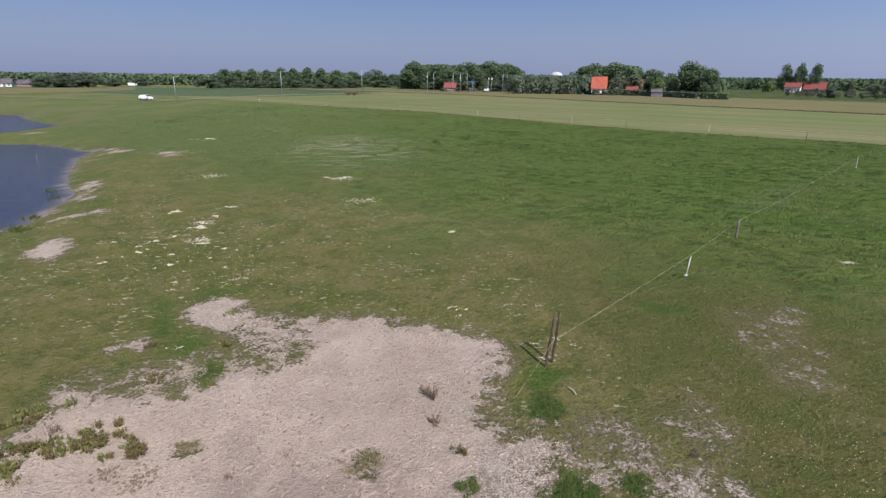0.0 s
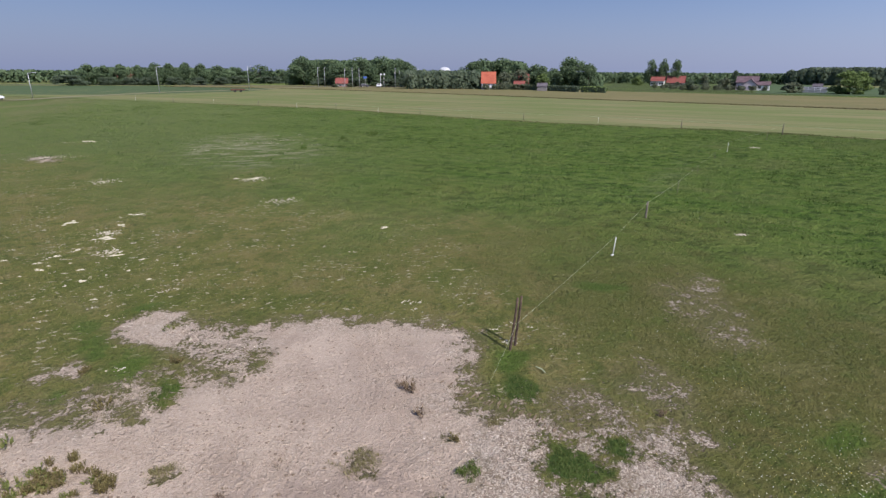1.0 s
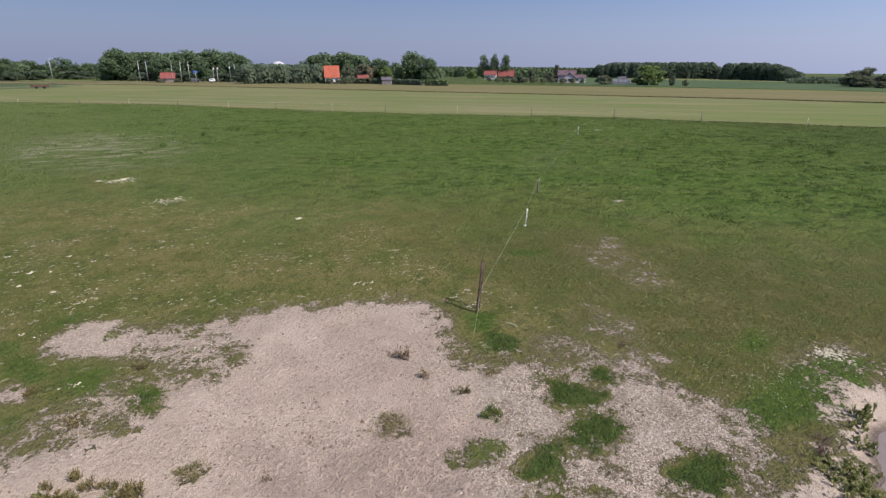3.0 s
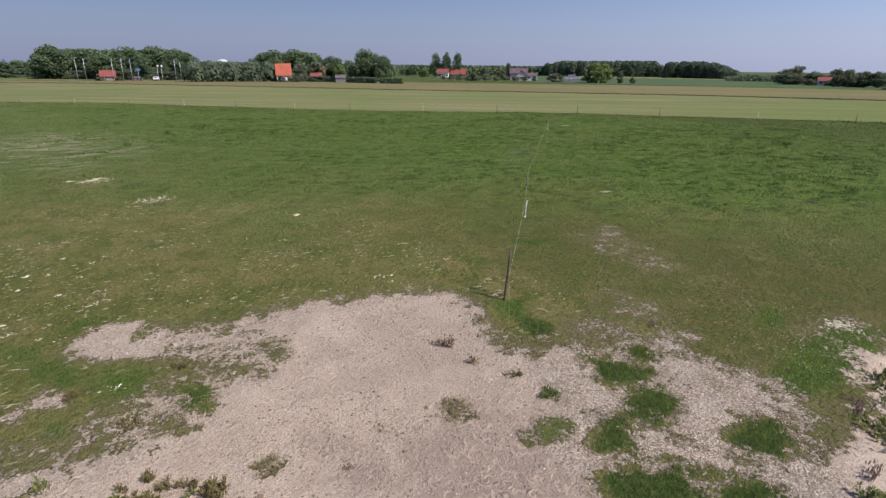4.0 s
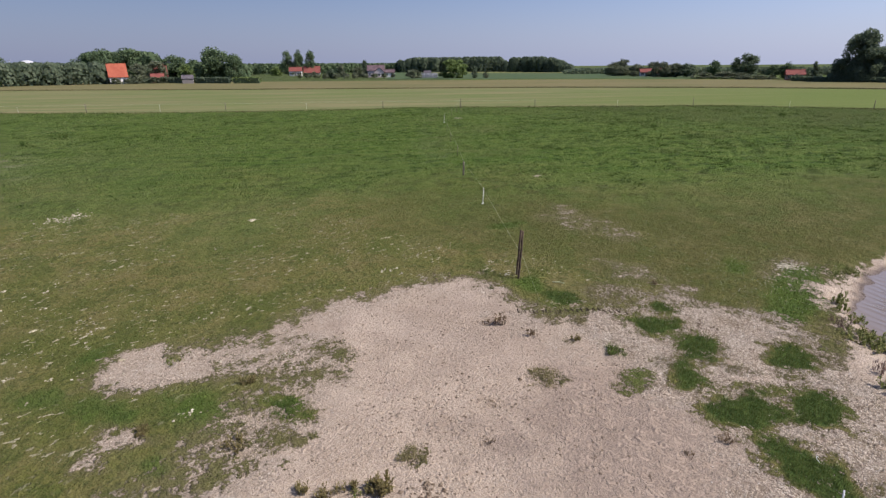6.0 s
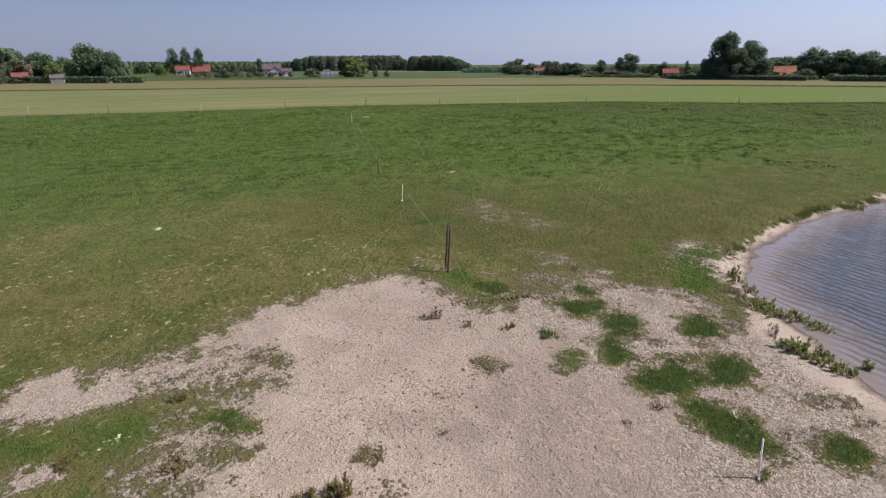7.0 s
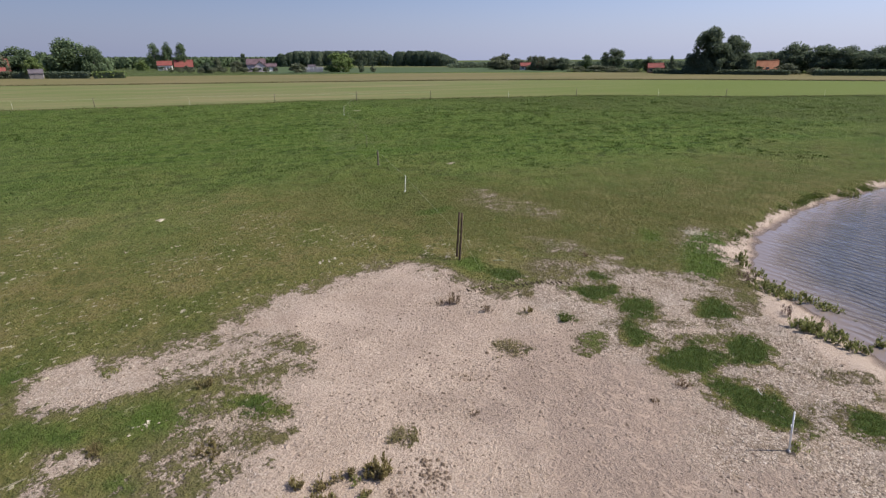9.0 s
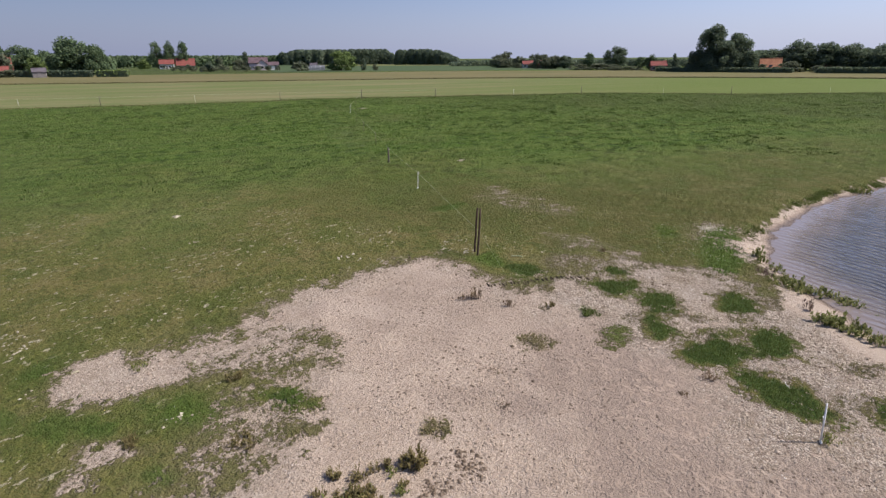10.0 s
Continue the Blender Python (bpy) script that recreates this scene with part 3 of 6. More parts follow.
LAND = ground_material()
xs = spread(-12.5, 22.0, 0.07, 2400, 1.06)
ys = spread(-2.5, 19.0, 0.07, 2400, 1.06)
me, gx, gy = grid_mesh("ground", xs, ys, height)
bare, turf, lush, rubble, green = covers(gx, gy)
east, west = lake_distance(gx, gy)
shore = np.maximum(east, west)
for key, val in (("bare", bare), ("turf", turf), ("lush", lush), ("rubble", rubble), ("green", green), ("wet", step(-0.38, -0.05, shore)), ("dull", step(2.5, 6.5, gx + waves(gx, gy, 3.0, 40)) * step(28, 15, 0.61 * gx + 0.79 * gy)),
                 ("dry", step(-30, -58, gx + 3 * waves(gx, gy, 9.0, 51))),
                 ("pale", step(16, -22, gx + 5 * waves(gx, gy, 11.0, 54))),
                 ("fresh", np.max([step(-0.25, 0.25, blob(e, gx, gy) + 0.15 * waves(gx, gy, 0.9, 16)) for e in FRESH], axis=0)),
                 ("scuff", np.maximum(0.72 * step(-1.5, 2.5, blob((-7.5, 53.0, 10.5, 6.5, 100), gx, gy) + waves(gx, gy, 5.0, 57)), 0.15 * step(-0.5, 0.5, blob((21.0, 31.5, 8.5, 1.1, 46), gx, gy) + 0.5 * waves(gx, gy, 2.5, 58)))),
                 ("faint", np.max([step(-0.2, 0.2, blob(e, gx, gy) + 0.15 * waves(gx, gy, 0.9, 16)) for e in FAINT[1:]], axis=0)),
                 ("rank", step(38, 62, gx + 4 * waves(gx, gy, 14.0, 60)) * step(62, 40, gy)),
                 ("far", step(204, 220, 0.61 * gx + 0.79 * gy + 6 * waves(gx, gy, 40.0, 59)) * step(80, 104, gx)),
                 ("beach", step(-1.5, -1.0, east + 0.35 * waves(gx, gy, 1.5, 48)) * step(-0.2, -0.45, east) + step(-9, -5, west) * step(-0.3, -0.8, west)),
                 ("damp", np.maximum(step(4.6, 2.0, np.hypot((gx + 2.6) * 0.8, gy - 5.6) + 1.2 * waves(gx, gy, 2.5, 46)), 0.5 * step(3.4, 1.2, np.hypot((gx + 1.6) * 0.8, (gy - 11.2) * 0.75) + 1.2 * waves(gx, gy, 2.0, 47))))):
    me.attributes.new(key, "FLOAT", "POINT").data.foreach_set("value", val.astype(np.float32))
me.materials.append(LAND)
ground = tagged(new("ground", me), "grazed pasture with bare sand and rubble, climbing to a low crest", "ground", kind="structure")

# one water in two tones: brighter and dimmer sky reflection put into the colour
WATER_EAST = water_material("lake_water", (0.092, 0.097, 0.112))
WATER_WEST = water_material("lake_water_dim_sky", (0.036, 0.043, 0.080))


def water(name, x0, y0, x1, y1, cell, label):
    me, wx, wy = grid_mesh(name, np.arange(x0, x1 + cell, cell), np.arange(y0, y1 + cell, cell), lambda x, y: np.full(np.shape(x), WATER))
    depth = np.maximum(*lake_distance(wx, wy)) / (2.4 if x0 > -20 else 0.6)
    me.attributes.new("depth", "FLOAT", "POINT").data.foreach_set("value", np.clip(depth, 0, 1).astype(np.float32))
    me.materials.append(WATER_EAST if x0 > -20 else WATER_WEST)
    return tagged(new(name, me), label, "water", kind="structure")


water("water_east", -6, -42, 36, 6, 0.3, "rippled grey-blue lake water beside a sandy beach")
water("water_west", -152, 4, -19, 118, 1.0, "dark blue lake water behind a sandy shore")


def along(line, n):
    """n points evenly along a polyline."""
    p = np.array(line, float)
    d = np.concatenate([[0], np.cumsum(np.hypot(*np.diff(p, axis=0).T))])
    s = np.linspace(0, d[-1], n)
    return np.stack([np.interp(s, d, p[:, 0]), np.interp(s, d, p[:, 1])], 1)


def ribbon(name, near, far, mat, label, lift=0.05, n=120, k=12, uneven=0.6):
    """A field or road between two lines over the land."""
    a, b = along(near, n), along(far, n)
    t = np.linspace(0, 1, k)[:, None, None]
    p = a[None] * (1 - t) + b[None] * t
    p[0] += uneven * np.stack([waves(a[:, 0], a[:, 1], 7.0), waves(a[:, 0], a[:, 1], 9.0, 9)], 1) * 0.6
    p = p.reshape(-1, 2)
    z = height(p[:, 0], p[:, 1]) + lift
    i = (np.arange(k - 1)[:, None] * n + np.arange(n - 1)[None, :]).ravel()
    me = fast_mesh(name, np.column_stack([p, z]), np.stack([i, i + 1, i + n + 1, i + n], 1))
    me.materials.append(mat)
    return tagged(new(name, me), label, "field", kind="structure")


CREST = [(-110, 190), (-50, 143), (-20, 119), (-1, 104), (9, 92), (20, 77.5), (30, 67.5), (39, 60), (49.5, 51.5), (62, 35), (73, 22), (79, 5), (92, -14), (110, -60)]
DITCH = [(-60, 262), (-20, 236), (4, 218), (43, 165), (65, 132), (88, 102), (112, 70), (130, 31), (141, -22), (150, -70)]
FAR_EDGE = [(-60, 300), (5, 286), (40, 270), (86, 230), (131, 172), (180, 110), (200, 60), (205, 25), (188, -30), (185, -75)]
HAY = field_material("mown_hay_field", (0.122, 0.142, 0.052), (0.186, 0.170, 0.084), (0.098, 0.138, 0.038), 42, 0.6, (0.100, 0.138, 0.030))
STUBBLE = field_material("tan_grass_field", (0.138, 0.126, 0.055), (0.164, 0.145, 0.068), (0.112, 0.118, 0.046), 42, 0.6)
CROP = field_material("green_crop", (0.056, 0.088, 0.040), (0.066, 0.098, 0.045), (0.088, 0.112, 0.052), 42, 0.5)
DARK = plain("ditch_grass", (0.092, 0.092, 0.036), (0.120, 0.112, 0.048), 0.6, bumps=0.2)
ROAD = plain("asphalt", (0.075, 0.072, 0.070), (0.105, 0.100, 0.096), 1.2)
ribbon("hay_field", CREST, DITCH, HAY, "mown pale green hay field behind the crest")
ribbon("tan_field", DITCH, FAR_EDGE, STUBBLE, "tan ripe grass field beyond a ditch", 0.06)
ribbon("ditch_verge", DITCH, [(x + 2.2, y + 1.8) for x, y in DITCH], DARK, "dark grassy ditch between two fields", 0.12, k=3, uneven=0.2)

# left-hand crop field and the roads beyond
ribbon("green_crop_west", [(-110, 192), (-78, 172), (-50, 166), (-22, 196), (-8, 236)], [(-190, 262), (-120, 276), (-85, 272), (-50, 276), (-22, 280)], CROP, "dark green crop field in front of a tree row", 0.05)
ribbon("green_crop_east", [(158, 172), (176, 140), (200, 92), (208, 62)], [(400, 420), (420, 270), (400, 170), (330, 100)], CROP, "dark green crop field before the distant woods", 0.05)
ribbon("tan_field_west", [(-130, 171), (-123, 185), (-117, 202), (-113, 229)], [(-183, 242), (-166, 250), (-152, 264), (-134, 273)], STUBBLE, "tan ripe grass field behind the western lake", 0.07)
ribbon("pale_crop_strip", [(300, 280), (322, 220), (330, 160), (326, 130)], [(380, 330), (400, 250), (400, 180), (380, 140)], HAY, "pale green strip of a distant field", 0.12)
ribbon("road_village", [(-150, 292), (-60, 290), (0, 262), (44, 252)], [(-150, 297), (-60, 295), (0, 267), (46, 257)], ROAD, "grey asphalt road past the village edge", 0.14, k=3, uneven=0)
ribbon("track_west", [(-150, 180), (-90, 148), (-62, 138), (-42, 186), (-17, 216), (8, 262)], [(-150, 184), (-91, 152), (-65, 142), (-46, 189), (-21, 219), (4, 265)], plain("gravel_track", (0.150, 0.150, 0.075), (0.190, 0.180, 0.100), 0.8), "narrow gravel track along the crop field", 0.10, k=3, uneven=0)


# ---- building blocks ----
def part(name, bm, mat, parent=None, label=""):
    """Links a bmesh as one mesh object, under a thing or a part."""
    me = bpy.data.meshes.new(name)
    bm.to_mesh(me)
    bm.free()
    me.materials.append(mat)
    ob = new(name, me)
    if parent is not None:
        ob.parent = parent
    if label:
        ob["label"] = label
    return ob


def part_mesh(name, me, mat, parent=None, label=""):
    me.materials.append(mat)
    ob = new(name, me)
    if parent is not None:
        ob.parent = parent
    if label:
        ob["label"] = label
    return ob


def thing(name, at, label, category, group="", turn=0.0):
    ob = new(name)
    ob.matrix_world = pose(*at, 0, 0, turn)
    return tagged(ob, label, category, group)


def box(bm, cx, cy, cz, sx, sy, sz, bevel=0.0):
    r = bmesh.ops.create_cube(bm, size=1.0)
    bmesh.ops.scale(bm, vec=(sx, sy, sz), verts=r["verts"])
    bmesh.ops.translate(bm, vec=(cx, cy, cz), verts=r["verts"])
    if bevel:
        es = list({e for v in r["verts"] for e in v.link_edges})
        bmesh.ops.bevel(bm, geom=es, offset=bevel, segments=2, affect="EDGES")
    return bm


def tube(bm, a, b, r0, r1, n=8, wobble=0.0, rings=1):
    """A tapered round bar from a to b, with closed ends."""
    a, b = Vector(a), Vector(b)
    q = (b - a).to_track_quat("Z", "Y")
    loops = []
    for k in range(rings + 1):
        t = k / rings
        c = a.lerp(b, t) + (Vector((random.uniform(-1, 1), random.uniform(-1, 1), 0)) * wobble if 0 < k < rings else Vector())
        r = r0 + (r1 - r0) * t
        loops.append([bm.verts.new(c + q @ Vector((r * math.cos(6.2832 * i / n), r * math.sin(6.2832 * i / n), 0))) for i in range(n)])
    for p, s in zip(loops, loops[1:]):
        for i in range(n):
            bm.faces.new((p[i], p[(i + 1) % n], s[(i + 1) % n], s[i])).smooth = True
    bm.faces.new(loops[0][::-1])
    bm.faces.new(loops[-1])
    return bm


WOOD_DARK = plain("weathered_dark_wood", (0.050, 0.035, 0.026), (0.125, 0.090, 0.064), 9.0, bumps=0.01)
WOOD_GREY = plain("grey_wood", (0.120, 0.105, 0.080), (0.200, 0.175, 0.135), 9.0, bumps=0.01)
WHITE_PLASTIC = plain("white_plastic", (0.72, 0.72, 0.68), (0.80, 0.80, 0.77), 4.0, 0.45, 0.4)
GREEN_PLASTIC = plain("dark_green_plastic", (0.035, 0.060, 0.035), (0.060, 0.085, 0.050), 4.0, 0.5, 0.3)
TAPE = plain("fence_tape", (0.34, 0.38, 0.22), (0.42, 0.45, 0.28), 6.0, 0.6, 0.3)
METAL = plain("galvanised_steel", (0.42, 0.43, 0.44), (0.52, 0.53, 0.54), 3.0, 0.45, 0.5, metal=0.6)


# ---- the electric fence through the pasture ----
fence = thing("fence", (2.5, 12.45, hz(2.5, 12.45)), "electric fence of pale tape on mixed posts across the pasture", "fence")
bx, by, bz = fence.location


def fence_part(name, bm, mat, label=""):
    bmesh.ops.translate(bm, vec=(-bx, -by, -bz), verts=bm.verts)
    return part(name, bm, mat, fence, label)


for base, top in (((2.31, 12.39), (2.49, 12.38, 1.77)), ((2.54, 12.60), (2.67, 12.56, 1.73))):
    bm = bmesh.new()
    g0 = hz(*base)
    tube(bm, (base[0], base[1], g0 - 0.3), top, 0.037, 0.032, 9, 0.010, 6)
    fence_part("corner_post", bm, WOOD_DARK, "dark weathered round timber stake, leaning")
tops = [(2.5, 12.4, hz(2.5, 12.4) + 0.75)]
LINE = [(9.07, 18.53, 0.80, "white"), (13.66, 23.14, 0.82, "green"), (18.6, 27.4, 0.8, "thin"), (23.5, 31.9, 0.8, "thin"), (28.4, 36.2, 0.85, "thin"),
        (33.3, 40.5, 0.85, "white"), (38.3, 43.5, 0.85, "thin"), (43.5, 46.8, 0.9, "thin"), (48.8, 50.2, 1.2, "green")]
for x, y, h, kind in LINE:
    g0 = hz(x, y)
    bm = bmesh.new()
    if kind == "white":
        lean = (0.10, 0.02) if x < 10 else (0.0, 0.0)
        tube(bm, (x, y, g0 - 0.1), (x + lean[0], y + lean[1], g0 + h), 0.014 if x < 10 else 0.012, 0.012 if x < 10 else 0.010, 8)
        for k in (0.55, 0.75, 0.95):
            tube(bm, (x + lean[0] * k, y, g0 + h * k), (x + lean[0] * k + 0.035, y, g0 + h * k + 0.01), 0.007, 0.007, 5)
        tube(bm, (x - 0.07, y, g0 + 0.06), (x + 0.07, y, g0 + 0.06), 0.02, 0.02, 6)
        fence_part("post", bm, WHITE_PLASTIC, "white plastic step-in fence stake")
    elif kind == "green":
        tube(bm, (x, y, g0 - 0.2), (x, y, g0 + h), 0.055, 0.05, 9, 0.006, 3)
        fence_part("post", bm, WOOD_GREY, "short grey wooden fence post")
        bm = bmesh.new()
        tube(bm, (x, y, g0 + h), (x, y, g0 + h + 0.07), 0.03, 0.02, 8)
        fence_part("insulator", bm, GREEN_PLASTIC, "dark plastic insulator")
    else:
        tube(bm, (x, y, g0 - 0.1), (x, y, g0 + h), 0.014, 0.012, 6)
        fence_part("post", bm, WOOD_GREY, "thin grey fence stake")
    tops.append((x, y, g0 + h))


def strand(name, points, r, sag, mat, put, label):
    bm = bmesh.new()
    for a, b in zip(points, points[1:]):
        a, b = Vector(a), Vector(b)
        prev = a
        for k in range(1, 7):
            t = k / 6
            c = a.lerp(b, t) - Vector((0, 0, sag * 4 * t * (1 - t)))
            tube(bm, prev, c, r, r, 5)
            prev = c
    return put(name, bm, mat, label)


strand("tape", tops, 0.004, 0.02, TAPE, fence_part, "pale yellow-green electric fence tape")
strand("guy_cord", [tops[0], (1.9, 11.7, hz(1.9, 11.7) + 0.38), (1.28, 11.0, hz(1.28, 11.0) + 0.01)], 0.0026, 0.0, TAPE, fence_part, "thin pale cord pegged to the ground")

# ---- the fence on the crest ----
crest_fence = thing("fence", (20, 79.5, hz(20, 79.5)), "low wire fence with thin posts along the pasture's crest", "fence")
bx, by, bz = crest_fence.location


def crest_part(name, bm, mat, label=""):
    bmesh.ops.translate(bm, vec=(-bx, -by, -bz), verts=bm.verts)
    return part(name, bm, mat, crest_fence, label)


CREST_POSTS = [(-38, 133.5), (-29, 126), (-20, 118), (-11, 110.5), (-4, 104), (2.6, 97.5), (9.0, 90.7), (14.8, 84.9), (21.2, 78.3), (27, 72.4), (34.5, 65.2), (41.5, 57.8), (48.8, 50.2), (55.5, 42.5),
               (62, 33.5), (68.5, 25.5), (74.5, 15), (77.8, 6.2), (85.4, -6.5), (92, -18)]
wire = []
for i, (x, y) in enumerate(CREST_POSTS):
    g0 = hz(x, y)
    bm = bmesh.new()
    if i % 2 == 1:
        tube(bm, (x, y, g0 - 0.2), (x, y, g0 + 1.15), 0.045, 0.04, 8)
        crest_part("post", bm, WOOD_GREY)
    else:
        tube(bm, (x, y, g0 - 0.2), (x, y, g0 + 0.95), 0.009, 0.008, 6)
        crest_part("post", bm, WHITE_PLASTIC, "slim white fence stake")
    wire.append((x, y, g0 + 0.95))
strand("wire", wire[4:14], 0.012, 0.03, TAPE, crest_part, "pale fence tape")

# ---- the white stake in the sand ----
x, y = -3.09, 3.54
stake = thing("marker_stake", (x, y, hz(x, y)), "white plastic fence stake standing alone in bare sand", "stake")
bm = bmesh.new()
tube(bm, (0, 0, -0.08), (0.02, 0.05, 0.76), 0.017, 0.013, 8)
part("shaft", bm, WHITE_PLASTIC, stake)
bm = bmesh.new()
tube(bm, (-0.07, 0, 0.03), (0.07, 0, 0.03), 0.016, 0.016, 6)
part("foot_bar", bm, WHITE_PLASTIC, stake)
for k in (0.45, 0.68):
    bm = bmesh.new()
    tube(bm, (0.015, 0.04, k), (0.065, 0.05, k + 0.03), 0.008, 0.008, 5)
    part("tape_hook", bm, WHITE_PLASTIC, stake)


# ---- the stake in the western lake and a loose end of tape ----
x, y = -36.2, 51.8
stake = thing("lake_stake", (x, y, WATER), "slim white stake standing in the lake water", "stake")
bm = bmesh.new()
tube(bm, (0, 0, -0.12), (0.03, 0.02, 0.20), 0.015, 0.013, 8)
part("shaft", bm, TAPE, stake)
bm = bmesh.new()
tube(bm, (0.03, 0.02, 0.19), (0.035, 0.02, 0.25), 0.022, 0.020, 8)
part("cap", bm, TAPE, stake)
loop = thing("tape_scrap", (-1.45, 3.95, hz(-1.45, 3.95)), "curled scrap of white fence tape lying in turf", "tape")
bm = bmesh.new()
bend = [(-0.06, -0.04, 0.06), (-0.03, 0.01, 0.09), (0.01, 0.03, 0.11), (0.05, 0.02, 0.10), (0.08, 0.00, 0.07)]
for a, b in zip(bend, bend[1:]):
    tube(bm, a, b, 0.006, 0.006, 6)
part("strip", bm, WHITE_PLASTIC, loop)


stick = thing("stick", (2.72, 11.19, hz(2.72, 11.19)), "pale bleached stick lying in green turf", "stick")
bm = bmesh.new()
tube(bm, (-0.07, 0.16, 0.05), (0.02, -0.02, 0.07), 0.014, 0.017, 7, 0.004, 3)
tube(bm, (0.02, -0.02, 0.07), (0.05, -0.19, 0.05), 0.017, 0.010, 7, 0.004, 3)
part("shaft", bm, TAPE, stick)


# ---- grass, weeds and stones ----
def blades(name, x, y, length, width, lean, mat, label, category="grass", seg=1, base=None):
    """Single blades: triangles that stand on the land and lean all ways."""
    n = len(x)
    z = height(x, y) - 0.005 if base is None else base
    a = rng.uniform(0, 6.283, n)
    tilt = rng.uniform(0.0, 1.0, n) * lean
    d = np.stack([np.cos(a), np.sin(a)], 1)
    side = np.stack([-d[:, 1], d[:, 0]], 1) * (width * 0.5)[:, None]
    p = np.stack([x, y], 1)
    tip = p + d * (length * np.sin(tilt))[:, None]
    co = np.empty((n, 3, 3))
    co[:, 0, :2], co[:, 0, 2] = p - side, z
    co[:, 1, :2], co[:, 1, 2] = p + side, z
    co[:, 2, :2], co[:, 2, 2] = tip, z + length * np.cos(tilt)
    me = fast_mesh(name, co.reshape(-1, 3), np.arange(3 * n).reshape(n, 3), False)
    me.materials.append(mat)
    return tagged(new(name, me), label, category, kind="stuff")


BLADE_THIN = island("short_grass", (0.142, 0.150, 0.036), (0.196, 0.186, 0.062), (0.262, 0.230, 0.100), through_light=0.3)
BLADE_GREEN = island("green_grass", (0.074, 0.110, 0.023), (0.112, 0.150, 0.034), (0.185, 0.196, 0.070), through_light=0.35)
BLADE_SLOPE = island("slope_grass", (0.080, 0.142, 0.026), (0.118, 0.176, 0.040), (0.172, 0.198, 0.066), through_light=0.3)
WEED_GREEN = island("weed_leaf", (0.150, 0.190, 0.048), (0.240, 0.262, 0.080), (0.360, 0.320, 0.145), through_light=0.5)
SHORE_LEAF = island("shore_leaf", (0.150, 0.180, 0.055), (0.245, 0.260, 0.090), (0.350, 0.330, 0.150), through_light=0.45)
WEED_OLIVE = island("olive_mat", (0.215, 0.195, 0.088), (0.285, 0.252, 0.124), (0.360, 0.312, 0.175), through_light=0.45)
WEED_BROWN = island("seeding_weed", (0.135, 0.112, 0.046), (0.205, 0.168, 0.070), (0.300, 0.262, 0.105), through_light=0.4)
WEED_DRY = island("dry_weed", (0.150, 0.104, 0.062), (0.215, 0.156, 0.096), (0.300, 0.238, 0.150), through_light=0.3)


def scatter(n, x0, x1, y0, y1):
    return rng.uniform(x0, x1, n), rng.uniform(y0, y1, n)


def keep(x, y, ok):
    return x[ok], y[ok]


x, y = scatter(330000, -13.5, 13, 2.5, 23)
b, t, l, r, g = covers(x, y)
e1, e2 = lake_distance(x, y)
dry = (np.maximum(e1, e2) < -1.0)
ok = (b + rng.normal(0, 0.12, len(x)) < -0.06) & (t < -0.05) & dry
sx, sy = keep(x, y, ok & (l < 0.5))
blades("short_grass", sx, sy, rng.uniform(0.02, 0.06, len(sx)), rng.uniform(0.006, 0.012, len(sx)), 1.1, BLADE_THIN, "short grazed olive-brown pasture grass")
sx, sy = keep(x, y, ok & (l > rng.uniform(0.2, 0.8, len(x))))
blades("thick_grass", sx, sy, rng.uniform(0.05, 0.11, len(sx)), rng.uniform(0.008, 0.016, len(sx)), 0.9, BLADE_GREEN, "thick green grass in damp patches of the pasture")
x, y = scatter(260000, -8, 4.5, 1.5, 14)
b, t, l, r, g = covers(x, y)
sx, sy = keep(x, y, t + rng.normal(0, 0.06, len(x)) > 0.0)
blades("turf_tufts", sx, sy, rng.uniform(0.04, 0.13, len(sx)), rng.uniform(0.007, 0.012, len(sx)), 1.0, BLADE_GREEN, "tufts of long dark green grass in bare rubble")
sx, sy = keep(x, y, (t < 0) & (b < 0.10) & (b > -0.12) & (rng.uniform(0, 1, len(x)) < 0.5))
blades("sparse_grass", sx, sy, rng.uniform(0.03, 0.08, len(sx)), rng.uniform(0.006, 0.010, len(sx)), 1.0, island("sparse_blade", (0.170, 0.160, 0.070), (0.235, 0.205, 0.105), (0.330, 0.280, 0.170), through_light=0.3), "sparse yellowing grass at the edge of bare sand")

# coarser growth further off
x, y = scatter(150000, -30, 40, 18, 52)
b, t, l, r, g = covers(x, y)
e1, e2 = lake_distance(x, y)
q = 0.61 * x + 0.79 * y
rank = 0.5 + 0.5 * waves(x, y, 2.2, 3)
ok = (b < -0.2) & (np.maximum(e1, e2) < -1.5) & (rank > rng.uniform(0, 1, len(x)))
sx, sy = keep(x, y, ok & (g < rng.uniform(0, 1, len(x))))
blades("pasture_grass", sx, sy, rng.uniform(0.03, 0.09, len(sx)), rng.uniform(0.02, 0.045, len(sx)), 1.1, BLADE_THIN, "thin olive pasture grass in the middle distance")
sx, sy = keep(x, y, ok & (g > rng.uniform(0.1, 1, len(x))))
blades("slope_grass", sx, sy, rng.uniform(0.04, 0.10, len(sx)), rng.uniform(0.02, 0.05, len(sx)), 1.3, BLADE_SLOPE, "uneven green pasture grass on the slope")
x, y = scatter(420000, -45, 96, -16, 122)
q = 0.61 * x + 0.79 * y
cx = np.interp(y, [-60, -14, 5, 22, 35, 51.5, 60, 67.5, 77.5, 92, 104, 119, 143], [110, 92, 79, 73, 62, 49.5, 39, 30, 20, 9, -1, -20, -50])
rank = 0.7 * waves(x, y, 4.5, 5) + 0.9 * waves(x, y, 1.1, 9)
east, west = lake_distance(x, y)
